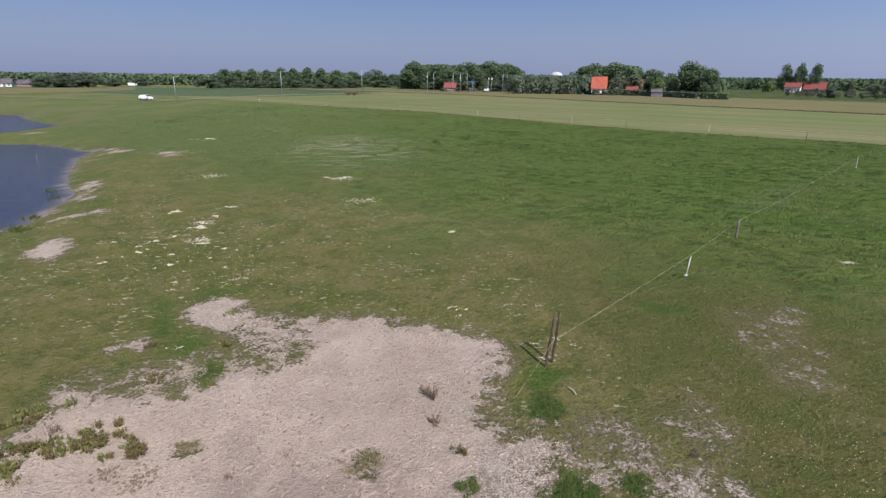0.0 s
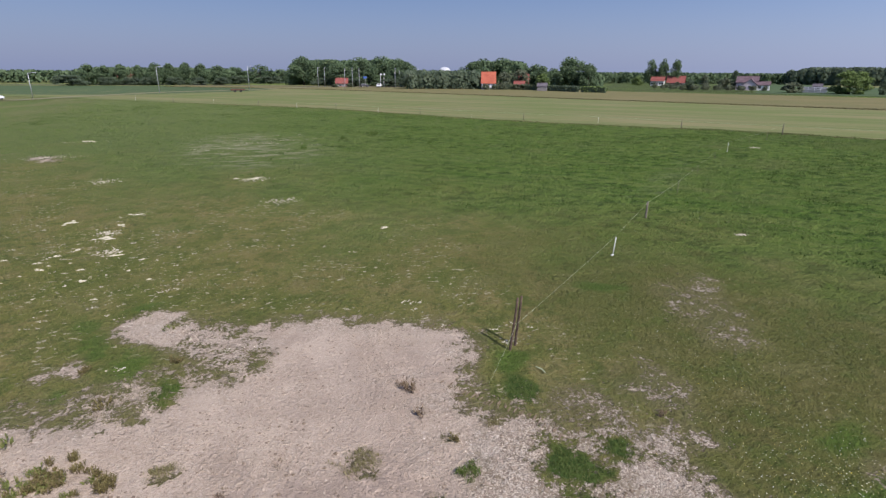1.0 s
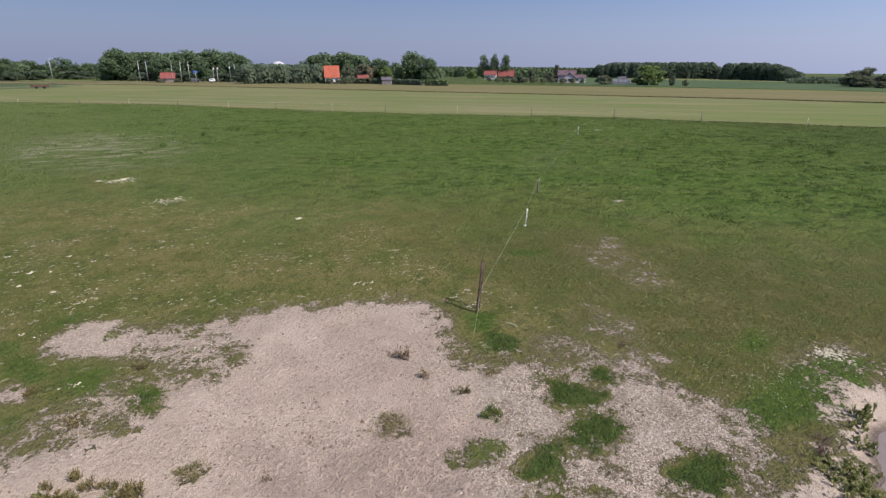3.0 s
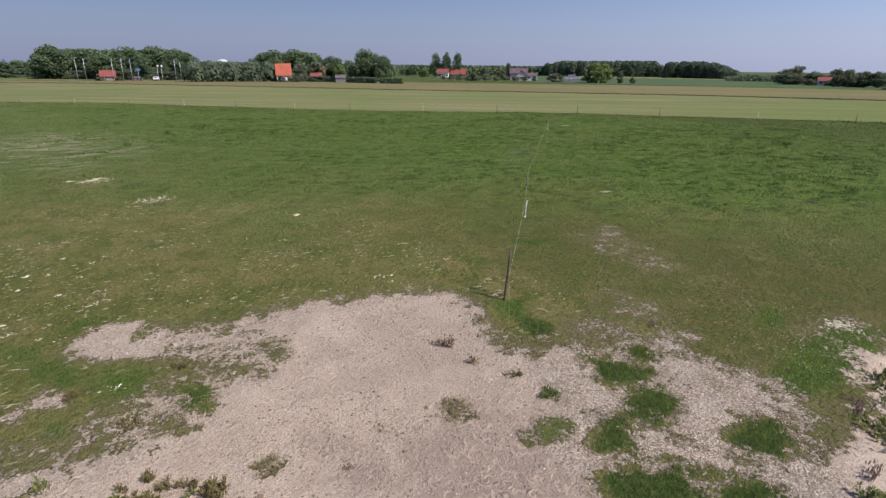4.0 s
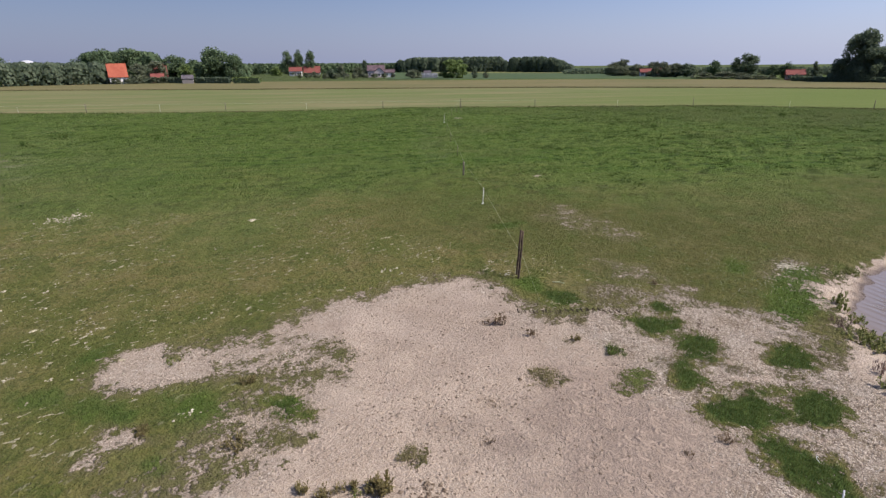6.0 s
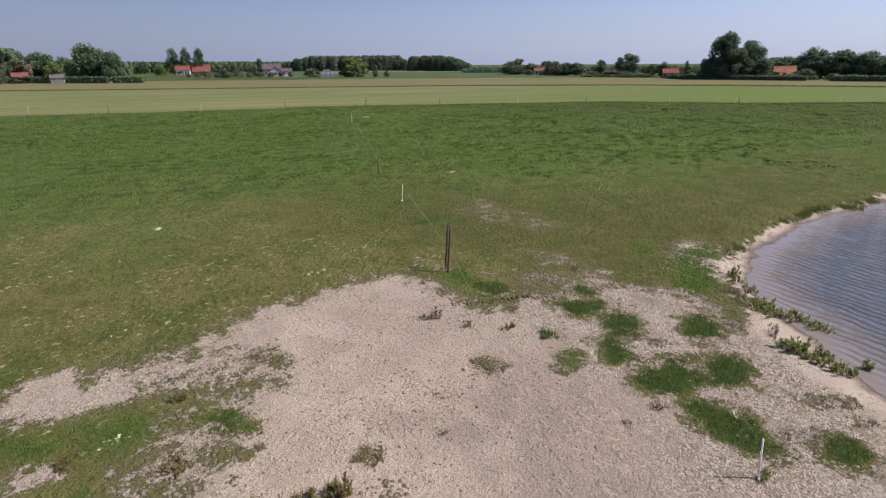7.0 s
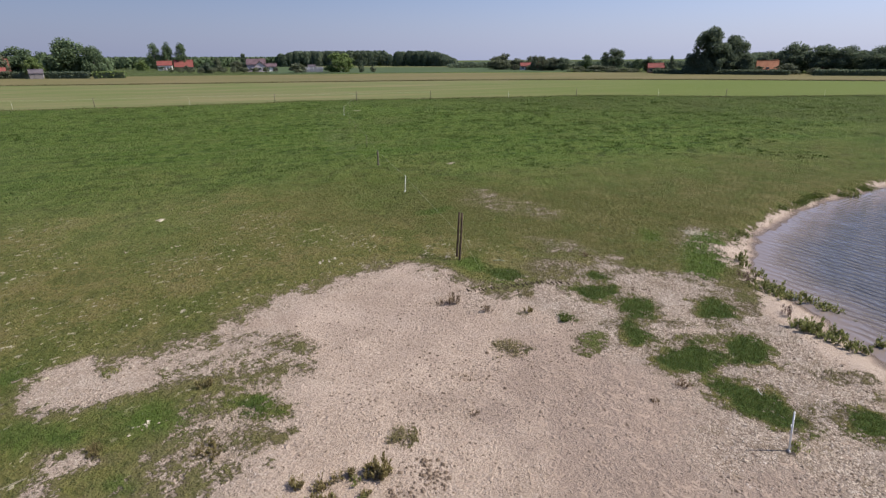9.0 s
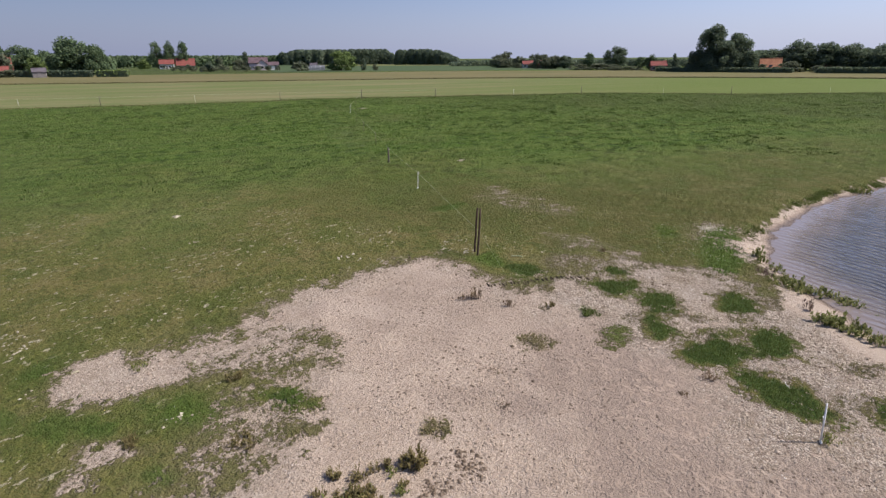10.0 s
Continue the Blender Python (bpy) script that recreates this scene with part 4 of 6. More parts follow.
ok = (x < cx - 0.5) & (q > 26) & (rank > rng.uniform(-0.2, 1.3, len(x))) & (np.maximum(east, west) < -3)
sx, sy = keep(x, y, ok)
blades("tussocks", sx, sy, rng.uniform(0.06, 0.20, len(sx)), rng.uniform(0.03, 0.09, len(sx)), 1.4, BLADE_SLOPE, "rank tussocky green grass below the crest")
# rank tufts that stand out of the grazed slope, dark and light; where they crowd together: x, y, how many, how wide
STANDS = [(47.2, 4.3, 40, 3.2), (33.7, 5.8, 20, 1.8), (27.8, 8.1, 7, 0.8), (30.0, 5.4, 14, 1.4), (29.7, 2.3, 16, 1.4), (18.2, 16.0, 12, 1.1), (36.6, 19.9, 24, 2.2), (32.9, 15.5, 16, 1.9),
          (43.9, 15.3, 26, 2.8), (37.8, 9.9, 18, 2.0), (36.3, 2.8, 16, 1.6), (49.4, 21.9, 20, 2.8), (49.0, 8.0, 20, 3.0)]
for name, count, seed, tones, label in (
        ("dark_tufts", 2600, 61, ((0.042, 0.076, 0.014), (0.064, 0.106, 0.020), (0.100, 0.145, 0.032)), "dark rank tufts left standing in the pasture"),
        ("pale_tufts", 2200, 62, ((0.115, 0.165, 0.045), (0.160, 0.205, 0.065), (0.235, 0.250, 0.110)), "pale seeding tufts in the pasture")):
    cx0, cy0 = scatter(count * 6, -40, 94, -14, 118)
    q = 0.61 * cx0 + 0.79 * cy0
    edge = np.interp(cy0, [-60, -14, 5, 22, 35, 51.5, 60, 67.5, 77.5, 92, 104, 119, 143], [110, 92, 79, 73, 62, 49.5, 39, 30, 20, 9, -1, -20, -50])
    east, west = lake_distance(cx0, cy0)
    ok = (cx0 < edge - 1) & (q > 25) & (np.maximum(east, west) < -3) & (waves(cx0, cy0, 9.0, seed) + 0.6 * step(30, 55, q) - 0.8 * step(12, -25, cx0) > rng.uniform(0.0, 1.1, len(cx0)))
    cx0, cy0 = keep(cx0, cy0, ok)
    cx0, cy0 = cx0[:count], cy0[:count]
    if name == "dark_tufts":
        for px, py, n, w in STANDS:
            cx0, cy0 = np.concatenate([cx0, px + rng.normal(0, w, n)]), np.concatenate([cy0, py + rng.normal(0, w, n)])
    per = 26
    size = rng.uniform(0.10, 0.34, len(cx0)) * (0.7 + 0.012 * np.hypot(cx0, cy0))
    sx = np.repeat(cx0, per) + rng.normal(0, 1, len(cx0) * per) * np.repeat(size, per)
    sy = np.repeat(cy0, per) + rng.normal(0, 1, len(cx0) * per) * np.repeat(size, per)
    tall = np.repeat(rng.uniform(0.05, 0.15, len(cx0)), per) * rng.uniform(0.5, 1.2, len(sx))
    blades(name, sx, sy, tall, rng.uniform(0.03, 0.08, len(sx)), 1.1, island(name, *tones, through_light=0.3), label)
# overhanging turf on the lake's bank
n = 26000
s = along([(7.6, 4.9), (8.3, 4.75), (9.73, 4.3), (10.4, 3.95), (12.2, 3.4), (14.19, 2.78), (15.44, 2.3), (16.4, 1.75), (17.76, 1.2), (18.7, 0.6), (19.5, -0.3), (21.23, -1.3), (25, -4)], n)
lump = waves(s[:, 0], s[:, 1], 1.3, 33)
okb = lump > rng.uniform(0.05, 0.75, n)
sx, sy = keep(s[:, 0] + rng.normal(0.03, 0.12, n), s[:, 1] + rng.normal(0.06, 0.13, n), okb)
blades("bank_turf", sx, sy, rng.uniform(0.04, 0.14, len(sx)), rng.uniform(0.010, 0.022, len(sx)), 1.1, BLADE_GREEN, "thick dark turf overhanging the sandy lake bank")
n = 26000
s = along(DITCH, n)
sx, sy = s[:, 0] + rng.normal(0, 0.7, n), s[:, 1] + rng.normal(0, 0.7, n)
blades("ditch_growth", sx, sy, rng.uniform(0.15, 0.42, n), rng.uniform(0.10, 0.25, n), 1.0, island("ditch_weeds", (0.100, 0.094, 0.040), (0.130, 0.115, 0.052), (0.160, 0.138, 0.070)), "dark rank growth in the ditch between the fields")
n = 9000
s = along(CREST[2:], n)
sx, sy = s[:, 0] + rng.normal(-0.3, 0.6, n), s[:, 1] + rng.normal(-0.3, 0.6, n)
blades("crest_grass", sx, sy, rng.uniform(0.10, 0.30, n), rng.uniform(0.03, 0.08, n), 1.1, island("seeding_grass", (0.105, 0.125, 0.045), (0.170, 0.155, 0.070), (0.240, 0.200, 0.110)), "tall seeding grass along the crest")


def pebbles(name, x, y, size, mat, label):
    """Small uneven stones, eight faces each."""
    n = len(x)
    unit = np.array([(1, 0, 0), (0, 1, 0), (-1, 0, 0), (0, -1, 0), (0, 0, 1), (0, 0, -1)], float)
    f = np.array([(0, 1, 4), (1, 2, 4), (2, 3, 4), (3, 0, 4), (1, 0, 5), (2, 1, 5), (3, 2, 5), (0, 3, 5)])
    co = unit[None] * rng.uniform(0.55, 1.2, (n, 6, 1)) * size[:, None, None] * np.array([1, 1, 0.55])
    a = rng.uniform(0, 6.28, n)
    c, s = np.cos(a)[:, None], np.sin(a)[:, None]
    co = np.stack([co[..., 0] * c - co[..., 1] * s, co[..., 0] * s + co[..., 1] * c, co[..., 2]], -1)
    co += np.stack([x, y, height(x, y) + 0.15 * size], -1)[:, None]
    faces = (f[None] + 6 * np.arange(n)[:, None, None]).reshape(-1, 3)
    me = fast_mesh(name, co.reshape(-1, 3), faces, False)
    me.materials.append(mat)
    return tagged(new(name, me), label, "stones", kind="stuff")


RUBBLE_MAT = island("pale_rubble", (0.26, 0.205, 0.150), (0.43, 0.360, 0.282), (0.61, 0.54, 0.450))
CHALK_MAT = island("chalky_stone", (0.30, 0.265, 0.185), (0.42, 0.385, 0.28), (0.56, 0.52, 0.40))
CLOD_MAT = island("earth_clods", (0.165, 0.124, 0.088), (0.290, 0.232, 0.172), (0.450, 0.376, 0.290))
x, y = scatter(90000, -9.5, 9.5, 0.5, 18)
b, t, l, r, g = covers(x, y)
e1, e2 = lake_distance(x, y)
ok = (b > -0.02) & (e1 < -0.9) & (r * 1.2 > rng.uniform(0, 1, len(x))) & (t < -0.05)
sx, sy = keep(x, y, ok)
pebbles("rubble", sx, sy, 0.007 + 0.020 * rng.uniform(0, 1, len(sx)) ** 3, RUBBLE_MAT, "pale broken rubble and shell grit on bare ground")
x, y = scatter(64000, -12, 9, 0.5, 16)
b, t, l, r, g = covers(x, y)
e1, e2 = lake_distance(x, y)
ok = (b > 0.05) & (e1 < -1.0) & (0.5 + 0.5 * waves(x, y, 2.6, 2) > rng.uniform(0.1, 1.0, len(x)))
sx, sy = keep(x, y, ok)
pebbles("sand_clods", sx, sy, 0.007 + 0.036 * rng.uniform(0, 1, len(sx)) ** 4, CLOD_MAT, "dry clods and pebbles trodden into the sand")
# dark lumps of torn-up soil: x, y, how many, how wide
sx, sy = [], []
for cx, cy, n, w in ((-6.33, 8.80, 60, 0.16), (-6.46, 8.54, 30, 0.12), (-6.78, 9.03, 24, 0.20), (-7.06, 8.92, 46, 0.12), (1.11, 14.02, 26, 0.22), (0.61, 14.26, 16, 0.20), (0.76, 12.05, 20, 0.30), (2.78, 6.86, 14, 0.20), (-3.60, 10.38, 12, 0.40), (-3.17, 8.85, 14, 0.40), (-4.03, 13.31, 14, 0.50), (-2.28, 12.40, 16, 0.60)):
    sx += list(cx + rng.normal(0, w, n))
    sy += list(cy + rng.normal(0, w, n))
SOIL = plain("dark_soil", (0.120, 0.088, 0.058), (0.190, 0.146, 0.104), 9.0)
pebbles("soil_lumps", np.array(sx), np.array(sy), 0.018 + 0.046 * rng.uniform(0, 1, len(sx)) ** 2, SOIL, "dark lumps of torn-up soil on bare sand")
# short ridges of soil that tyres left at the sand's edge
line = along([(0.2, 11.3), (0.5, 10.9), (1.2, 10.1), (1.8, 9.5), (2.1, 8.7)], 34)
co, faces = [], []
for i, (px, py) in enumerate(line):
    a = 0.75 + rng.normal(0, 0.12)
    px, py = px + rng.normal(0, 0.03), py + rng.normal(0, 0.03)
    u, w2 = np.array([math.cos(a), math.sin(a)]) * rng.uniform(0.06, 0.12), np.array([-math.sin(a), math.cos(a)]) * rng.uniform(0.014, 0.024)
    z, h = hz(px, py) - 0.01, rng.uniform(0.025, 0.05)
    k = len(co)
    c = np.array([px, py])
    co += [(*(c - u - w2), z), (*(c + u - w2), z), (*(c + u + w2), z), (*(c - u + w2), z), (*(c - 0.8 * u), z + h), (*(c + 0.8 * u), z + h)]
    faces += [(k, k + 1, k + 5), (k, k + 5, k + 4), (k + 2, k + 3, k + 4), (k + 2, k + 4, k + 5), (k + 1, k + 2, k + 5), (k + 3, k, k + 4)]
me = fast_mesh("tread_ridges", np.array(co), np.array(faces), False)
# the dark tone stands in for the small shadows beside the ridges
me.materials.append(SOIL)
tagged(new("tread_ridges", me), "short ridges of soil left by tyre treads", "soil ridges", kind="stuff")
# hoof prints: crescents of pushed-up sand
x, y = scatter(5200, -8.5, 1.5, 1.5, 12)
b, t, l, r, g = covers(x, y)
e1, e2 = lake_distance(x, y)
near = step(5.2, 2.2, np.hypot((x + 2.6) * 0.75, y - 5.4)) + 0.06
ok = (b > 0.25) & (t < -0.2) & (e1 < -1.2) & (near * (0.55 + 0.6 * waves(x, y, 1.8, 53)) * (1 - 0.6 * r) > rng.uniform(0, 1, len(x)))
sx, sy = keep(x, y, ok)
n, k = len(sx), 7
turn = rng.normal(2.4, 0.9, n)
rad = rng.uniform(0.045, 0.075, n)
arc = np.linspace(-1.25, 1.25, k)[None, :] * rng.uniform(0.6, 1.15, (n, 1)) + turn[:, None]
rise = np.cos(np.linspace(-1.5, 1.5, k))[None, :] * rng.uniform(0.006, 0.016, (n, 1))
wall = 0.012 + 0.022 * rng.uniform(0, 1, (n, 1))
ground_z = height(sx, sy)[:, None]
co = np.empty((n, k, 3, 3))
for j, (dr, up) in enumerate(((-0.3, -0.004), (0.0, 1.0), (1.0, -0.004))):
    rr = rad[:, None] * 1.1 + dr * wall
    co[:, :, j, 0] = sx[:, None] + rr * np.cos(arc)
    co[:, :, j, 1] = sy[:, None] + rr * np.sin(arc) * 1.15
    co[:, :, j, 2] = ground_z + (rise if j == 1 else -0.004)
idx = np.arange(n * k * 3).reshape(n, k, 3)
f1 = np.stack([idx[:, :-1, 0], idx[:, 1:, 0], idx[:, 1:, 1], idx[:, :-1, 1]], -1).reshape(-1, 4)
f2 = np.stack([idx[:, :-1, 1], idx[:, 1:, 1], idx[:, 1:, 2], idx[:, :-1, 2]], -1).reshape(-1, 4)
me = fast_mesh("hoof_prints", co.reshape(-1, 3), np.concatenate([f1, f2]))
me.materials.append(plain("trodden_sand", (0.275, 0.216, 0.164), (0.355, 0.285, 0.220), 9.0, bumps=0.01))
tagged(new("hoof_prints", me), "crescent rims of hoof prints trodden into sand", "hoof prints", kind="stuff")
# chalky stones in the turf to the west, and the pale flat spots further off
sx, sy = [], []
for cx, cy, n, w in ((-11.6, 24.5, 16, 1.8), (-13.3, 24.2, 9, 1.2), (-9.0, 22.8, 9, 1.8), (-8.0, 19.5, 12, 2.2), (-12.6, 30.5, 6, 1.2), (-5.0, 20.5, 10, 3.0),
                     (2.9, 13.4, 8, 0.35), (1.0, 15.6, 9, 0.9), (-2, 18.5, 14, 3.0), (-10, 18, 10, 2.0), (-14, 20, 8, 2.5), (-12.0, 23.5, 10, 1.6), (-15.5, 26.5, 6, 1.6)):
    for k in range(int(0.6 * n)):
        px, py, m, size = cx + rng.normal(0, w), cy + rng.normal(0, w), rng.integers(3, 11), rng.uniform(0.05, 0.16)
        sx += list(px + rng.normal(0, size * 1.2, m))
        sy += list(py + rng.normal(0, size * 0.6, m))
sx, sy = np.array(sx), np.array(sy)
pebbles("turf_stones", sx, sy, rng.uniform(0.02, 0.05, len(sx)), CHALK_MAT, "pale stones and shell grit showing through the turf")
SPOTS = [(-6.4, 38.4, 0.9), (-4.3, 31.6, 0.9), (0.7, 24.8, 0.16), (-23.6, 51.8, 1.9), (-11.9, 27.0, 0.5), (-11.0, 24.1, 0.45), (16.3, 19.7, 0.22), (37.5, 41.9, 0.6), (8.93, 5.77, 0.45), (8.6, 6.0, 0.3), (-16, 40, 1.0)]
sx, sy = [], []
for cx, cy, w in SPOTS:
    n = int(110 * w + 30)
    sx += list(cx + rng.normal(0, 0.55 * w, n))
    sy += list(cy + rng.normal(0, 0.40 * w, n))
for k in range(90):
    cx, cy, m = rng.normal(-8.2, 3.4), rng.normal(58, 4.0), rng.integers(4, 14)
    sx += list(cx + rng.normal(0, 0.35, m))
    sy += list(cy + rng.normal(0, 0.15, m))
sx, sy = np.array(sx), np.array(sy)
pebbles("chalk_spots", sx, sy, rng.uniform(0.02, 0.06, len(sx)), CHALK_MAT, "pale chalky spots in the distant turf")
# flat chalky patches that lie bare in the turf: x, y, half length, half width
CHALK = [(-11.7, 28.3, 0.26, 0.14), (-11.5, 30.3, 0.30, 0.14), (-14.2, 29.5, 0.36, 0.26), (-11.8, 26.3, 0.42, 0.24), (-12.4, 24.8, 0.22, 0.24), (-10.7, 23.6, 0.36, 0.10), (-11.4, 22.0, 0.18, 0.14), (-10.9, 20.8, 0.16, 0.12),
         (-14.7, 23.9, 0.18, 0.12), (-13.3, 23.2, 0.2, 0.1), (-12.9, 24.0, 0.22, 0.1), (-12.8, 22.4, 0.2, 0.12), (-9.4, 22.7, 0.16, 0.1), (-6.4, 38.7, 0.60, 0.16), (-6.0, 39.1, 0.3, 0.1), (-24.4, 62.3, 0.9, 0.3),
         (-9.6, 21.6, 0.14, 0.08), (-8.6, 20.4, 0.16, 0.08), (-7.9, 21.8, 0.12, 0.07), (-13.8, 21.2, 0.16, 0.09), (-11.9, 19.4, 0.12, 0.08), (-9.9, 18.9, 0.12, 0.06), (0.6, 24.7, 0.14, 0.06)]
for k in range(16):
    CHALK.append((rng.normal(-11.0, 2.2), rng.normal(22.5, 2.0), rng.uniform(0.04, 0.12), rng.uniform(0.02, 0.05)))
co, faces = [], []
for px, py, a, b in CHALK:
    for piece in range(1 + int(a * 14)):
        u, w2 = rng.normal(0, 0.65, 2) if piece else (0.0, 0.0)
        ox, oy, k, n = px + u * a, py + w2 * b, len(co), 11
        r0 = rng.uniform(0.2, 0.6) if piece else 0.6
        ring = [(ox + r0 * a * math.cos(6.2832 * i / n) * rng.uniform(0.4, 1.3), oy + r0 * b * math.sin(6.2832 * i / n) * rng.uniform(0.4, 1.3)) for i in range(n)]
        co += [(ox, oy, hz(ox, oy) + 0.035 + 0.01 * rng.uniform())] + [(rx, ry, hz(rx, ry) + 0.004) for rx, ry in ring]
        faces += [(k, k + 1 + i, k + 1 + (i + 1) % n) for i in range(n)]
me = fast_mesh("chalk_patches", np.array(co), np.array(faces), False)
me.materials.append(plain("bare_chalk", (0.36, 0.33, 0.22), (0.50, 0.46, 0.34), 7.0, bumps=0.01))
tagged(new("chalk_patches", me), "flat pale chalky patches lying bare in the turf", "chalk", kind="stuff")
# daisies and buttercups
n = 1500
x, y = scatter(n, -13, 12, 5, 26)
b, t, l, r, g = covers(x, y)
sx, sy = keep(x, y, (b < -0.3) & (waves(x, y, 5.0, 6) > -0.1))
sx, sy = np.concatenate([sx, rng.normal(6.5, 1.1, 520), rng.normal(7.6, 2.0, 900)]), np.concatenate([sy, rng.normal(6.2, 0.8, 520), rng.normal(9.4, 2.2, 900)])
k = rng.uniform(0.007, 0.015, len(sx))
FLOWER = island("flower_heads", (0.70, 0.70, 0.62), (0.74, 0.72, 0.50), (0.62, 0.50, 0.06))
pebbles("meadow_flowers", sx, sy, k, FLOWER, "tiny white and yellow flowers in the turf")


def weed(at, r, h, n, mat, label, spread_out=0.9, upright=0.35, name="weed", wide=1.0):
    """A clump of narrow bent leaves and stems on its own root."""
    x0, y0 = at
    root = thing(name, (x0, y0, hz(x0, y0)), label, "weed")
    co, faces = [], []
    stalks = []
    for i in range(max(5, int((60 if name == "weed" else 44) * r))):
        a, rr = random.uniform(0, 6.283), r * random.random() ** 0.6
        stalks.append((0.75 * rr * math.cos(a), 0.75 * rr * math.sin(a), 0.3 * rr * math.cos(a), 0.3 * rr * math.sin(a), h * random.uniform(0.45, 1.15)))
    loose = max(0.02, 0.20 * r) if h < 0.09 else 0.02
    for i in range(int(n * (1.0 + 1.6 * h))):
        bx0, by0, ox, oy, tall = random.choice(stalks)
        up = random.random() ** 0.8
        px, py, pz = bx0 + ox * up + random.gauss(0, loose), by0 + oy * up + random.gauss(0, loose), tall * up * 0.9
        a = random.uniform(0, 6.283)
        lean = upright + spread_out * random.random()
        ln = (0.05 + 0.16 * h) * random.uniform(0.5, 1.3) * (1.15 - 0.5 * up)
        w = ln * random.uniform(0.10, 0.20) * wide
        dx, dy = math.cos(a), math.sin(a)
        mid = (px + dx * ln * 0.5 * math.sin(lean * 0.7), py + dy * ln * 0.5 * math.sin(lean * 0.7), pz + ln * 0.55 * math.cos(lean * 0.7))
        tip = (px + dx * ln * math.sin(lean), py + dy * ln * math.sin(lean), max(0.02, pz + ln * math.cos(lean)))
        k = len(co)
        co += [(px - dy * w * 0.4, py + dx * w * 0.4, pz - 0.02), (px + dy * w * 0.4, py - dx * w * 0.4, pz - 0.02),
               (mid[0] + dy * w, mid[1] - dx * w, mid[2]), (mid[0] - dy * w, mid[1] + dx * w, mid[2]), tip]
        faces += [(k, k + 1, k + 2), (k, k + 2, k + 3), (k + 3, k + 2, k + 4)]
    part_mesh("leaves", fast_mesh("leaves", np.array(co), np.array(faces), False), mat, root)["kind"] = "stuff"
    for bx0, by0, ox, oy, tall in stalks[:5]:
        bm = bmesh.new()
        tube(bm, (bx0, by0, -0.03), (bx0 + ox, by0 + oy, tall), 0.006, 0.003, 4)
        part("stem", bm, WEED_DRY, root)
    return root


random.seed(5)
DRY_LABEL, GREEN_LABEL = "brown half-dry weed clump growing in bare sand", "olive-green leafy weed clump growing in sand"
SINGLE = [((-0.68, 11.1), 0.17, 0.36, 60, WEED_DRY), ((-0.85, 11.35), 0.2, 0.10, 60, WEED_DRY), ((-0.6, 10.2), 0.2, 0.16, 60, WEED_DRY), ((-0.1, 9.22), 0.15, 0.14, 110, WEED_BROWN), ((-1.79, 5.36), 0.18, 0.12, 80, WEED_DRY), ((-2.66, 5.75), 0.12, 0.07, 30, WEED_DRY),
          # brown clumps (-6.84, 9.56) to (-7.14, 9.98) are added to darken the bush's shadow
          ((-6.70, 9.42), 0.20, 0.30, 230, WEED_BROWN), ((-6.84, 9.56), 0.14, 0.20, 110, WEED_BROWN), ((-6.98, 9.80), 0.11, 0.17, 70, WEED_BROWN), ((-7.14, 9.98), 0.10, 0.15, 60, WEED_BROWN), ((-7.03, 9.67), 0.10, 0.12, 40, WEED_GREEN), ((-7.38, 10.08), 0.15, 0.16, 110, WEED_BROWN), ((-7.58, 10.42), 0.16, 0.17, 120, WEED_BROWN),
          ((-7.95, 10.42), 0.13, 0.13, 70, WEED_BROWN), ((-7.35, 9.28), 0.15, 0.10, 70, WEED_GREEN), ((-7.20, 9.42), 0.12, 0.10, 50, WEED_BROWN), ((-6.4, 13.85), 0.2, 0.16, 150, WEED_BROWN), ((-5.76, 9.56), 0.24, 0.05, 300, WEED_OLIVE), ((-5.92, 9.70), 0.13, 0.04, 80, WEED_OLIVE), ((-2.0, 9.08), 0.34, 0.04, 300, WEED_OLIVE), ((-2.25, 8.78), 0.2, 0.04, 130, WEED_OLIVE), ((-2.55, 9.0), 0.16, 0.04, 26, WEED_OLIVE), ((-3.6, 9.3), 0.2, 0.05, 30, WEED_DRY),
          ((0.85, 9.55), 0.2, 0.08, 120, WEED_OLIVE), ((-0.08, 8.18), 0.24, 0.08, 420, BLADE_GREEN), ((-7.66, 12.3), 0.26, 0.18, 180, WEED_BROWN), ((-8.56, 14.0), 0.2, 0.14, 120, WEED_BROWN), ((-8.85, 10.2), 0.2, 0.22, 50, WEED_DRY), ((-9.1, 11.2), 0.2, 0.2, 60, WEED_GREEN),
          ((-3.0, 3.4), 0.2, 0.1, 60, WEED_GREEN), ((-4.6, 8.8), 0.15, 0.08, 40, WEED_DRY), ((4.6, 8.9), 0.15, 0.12, 40, WEED_DRY), ((-7.0, 16.0), 0.2, 0.12, 60, WEED_GREEN)]
for (ax, ay), (bx2, by2), count, wide in (((-9.5, 9.7), (-7.8, 9.75), 24, 0.13), ((-8.0, 10.15), (-7.7, 9.7), 8, 0.10), ((-9.3, 8.9), (-8.6, 9.1), 12, 0.14), ((-10.2, 10.4), (-9.6, 11.3), 14, 0.2)):
    for i in range(count):
        k = random.random()
        spot = (ax + (bx2 - ax) * k + random.gauss(0, wide), ay + (by2 - ay) * k + random.gauss(0, wide))
        SINGLE.append((spot, random.uniform(0.10, 0.22), random.uniform(0.07, 0.20), random.randint(60, 110), WEED_BROWN if random.random() < 0.45 else WEED_GREEN))
for at, r, h, n, mat in SINGLE:
    weed(at, r, h, n, mat, GREEN_LABEL if mat in (WEED_GREEN, BLADE_GREEN) else "low olive-brown mat of weeds on bare sand" if mat == WEED_OLIVE else DRY_LABEL, 0.8, 0.5, wide=1.4 if mat == WEED_GREEN else 1.0)
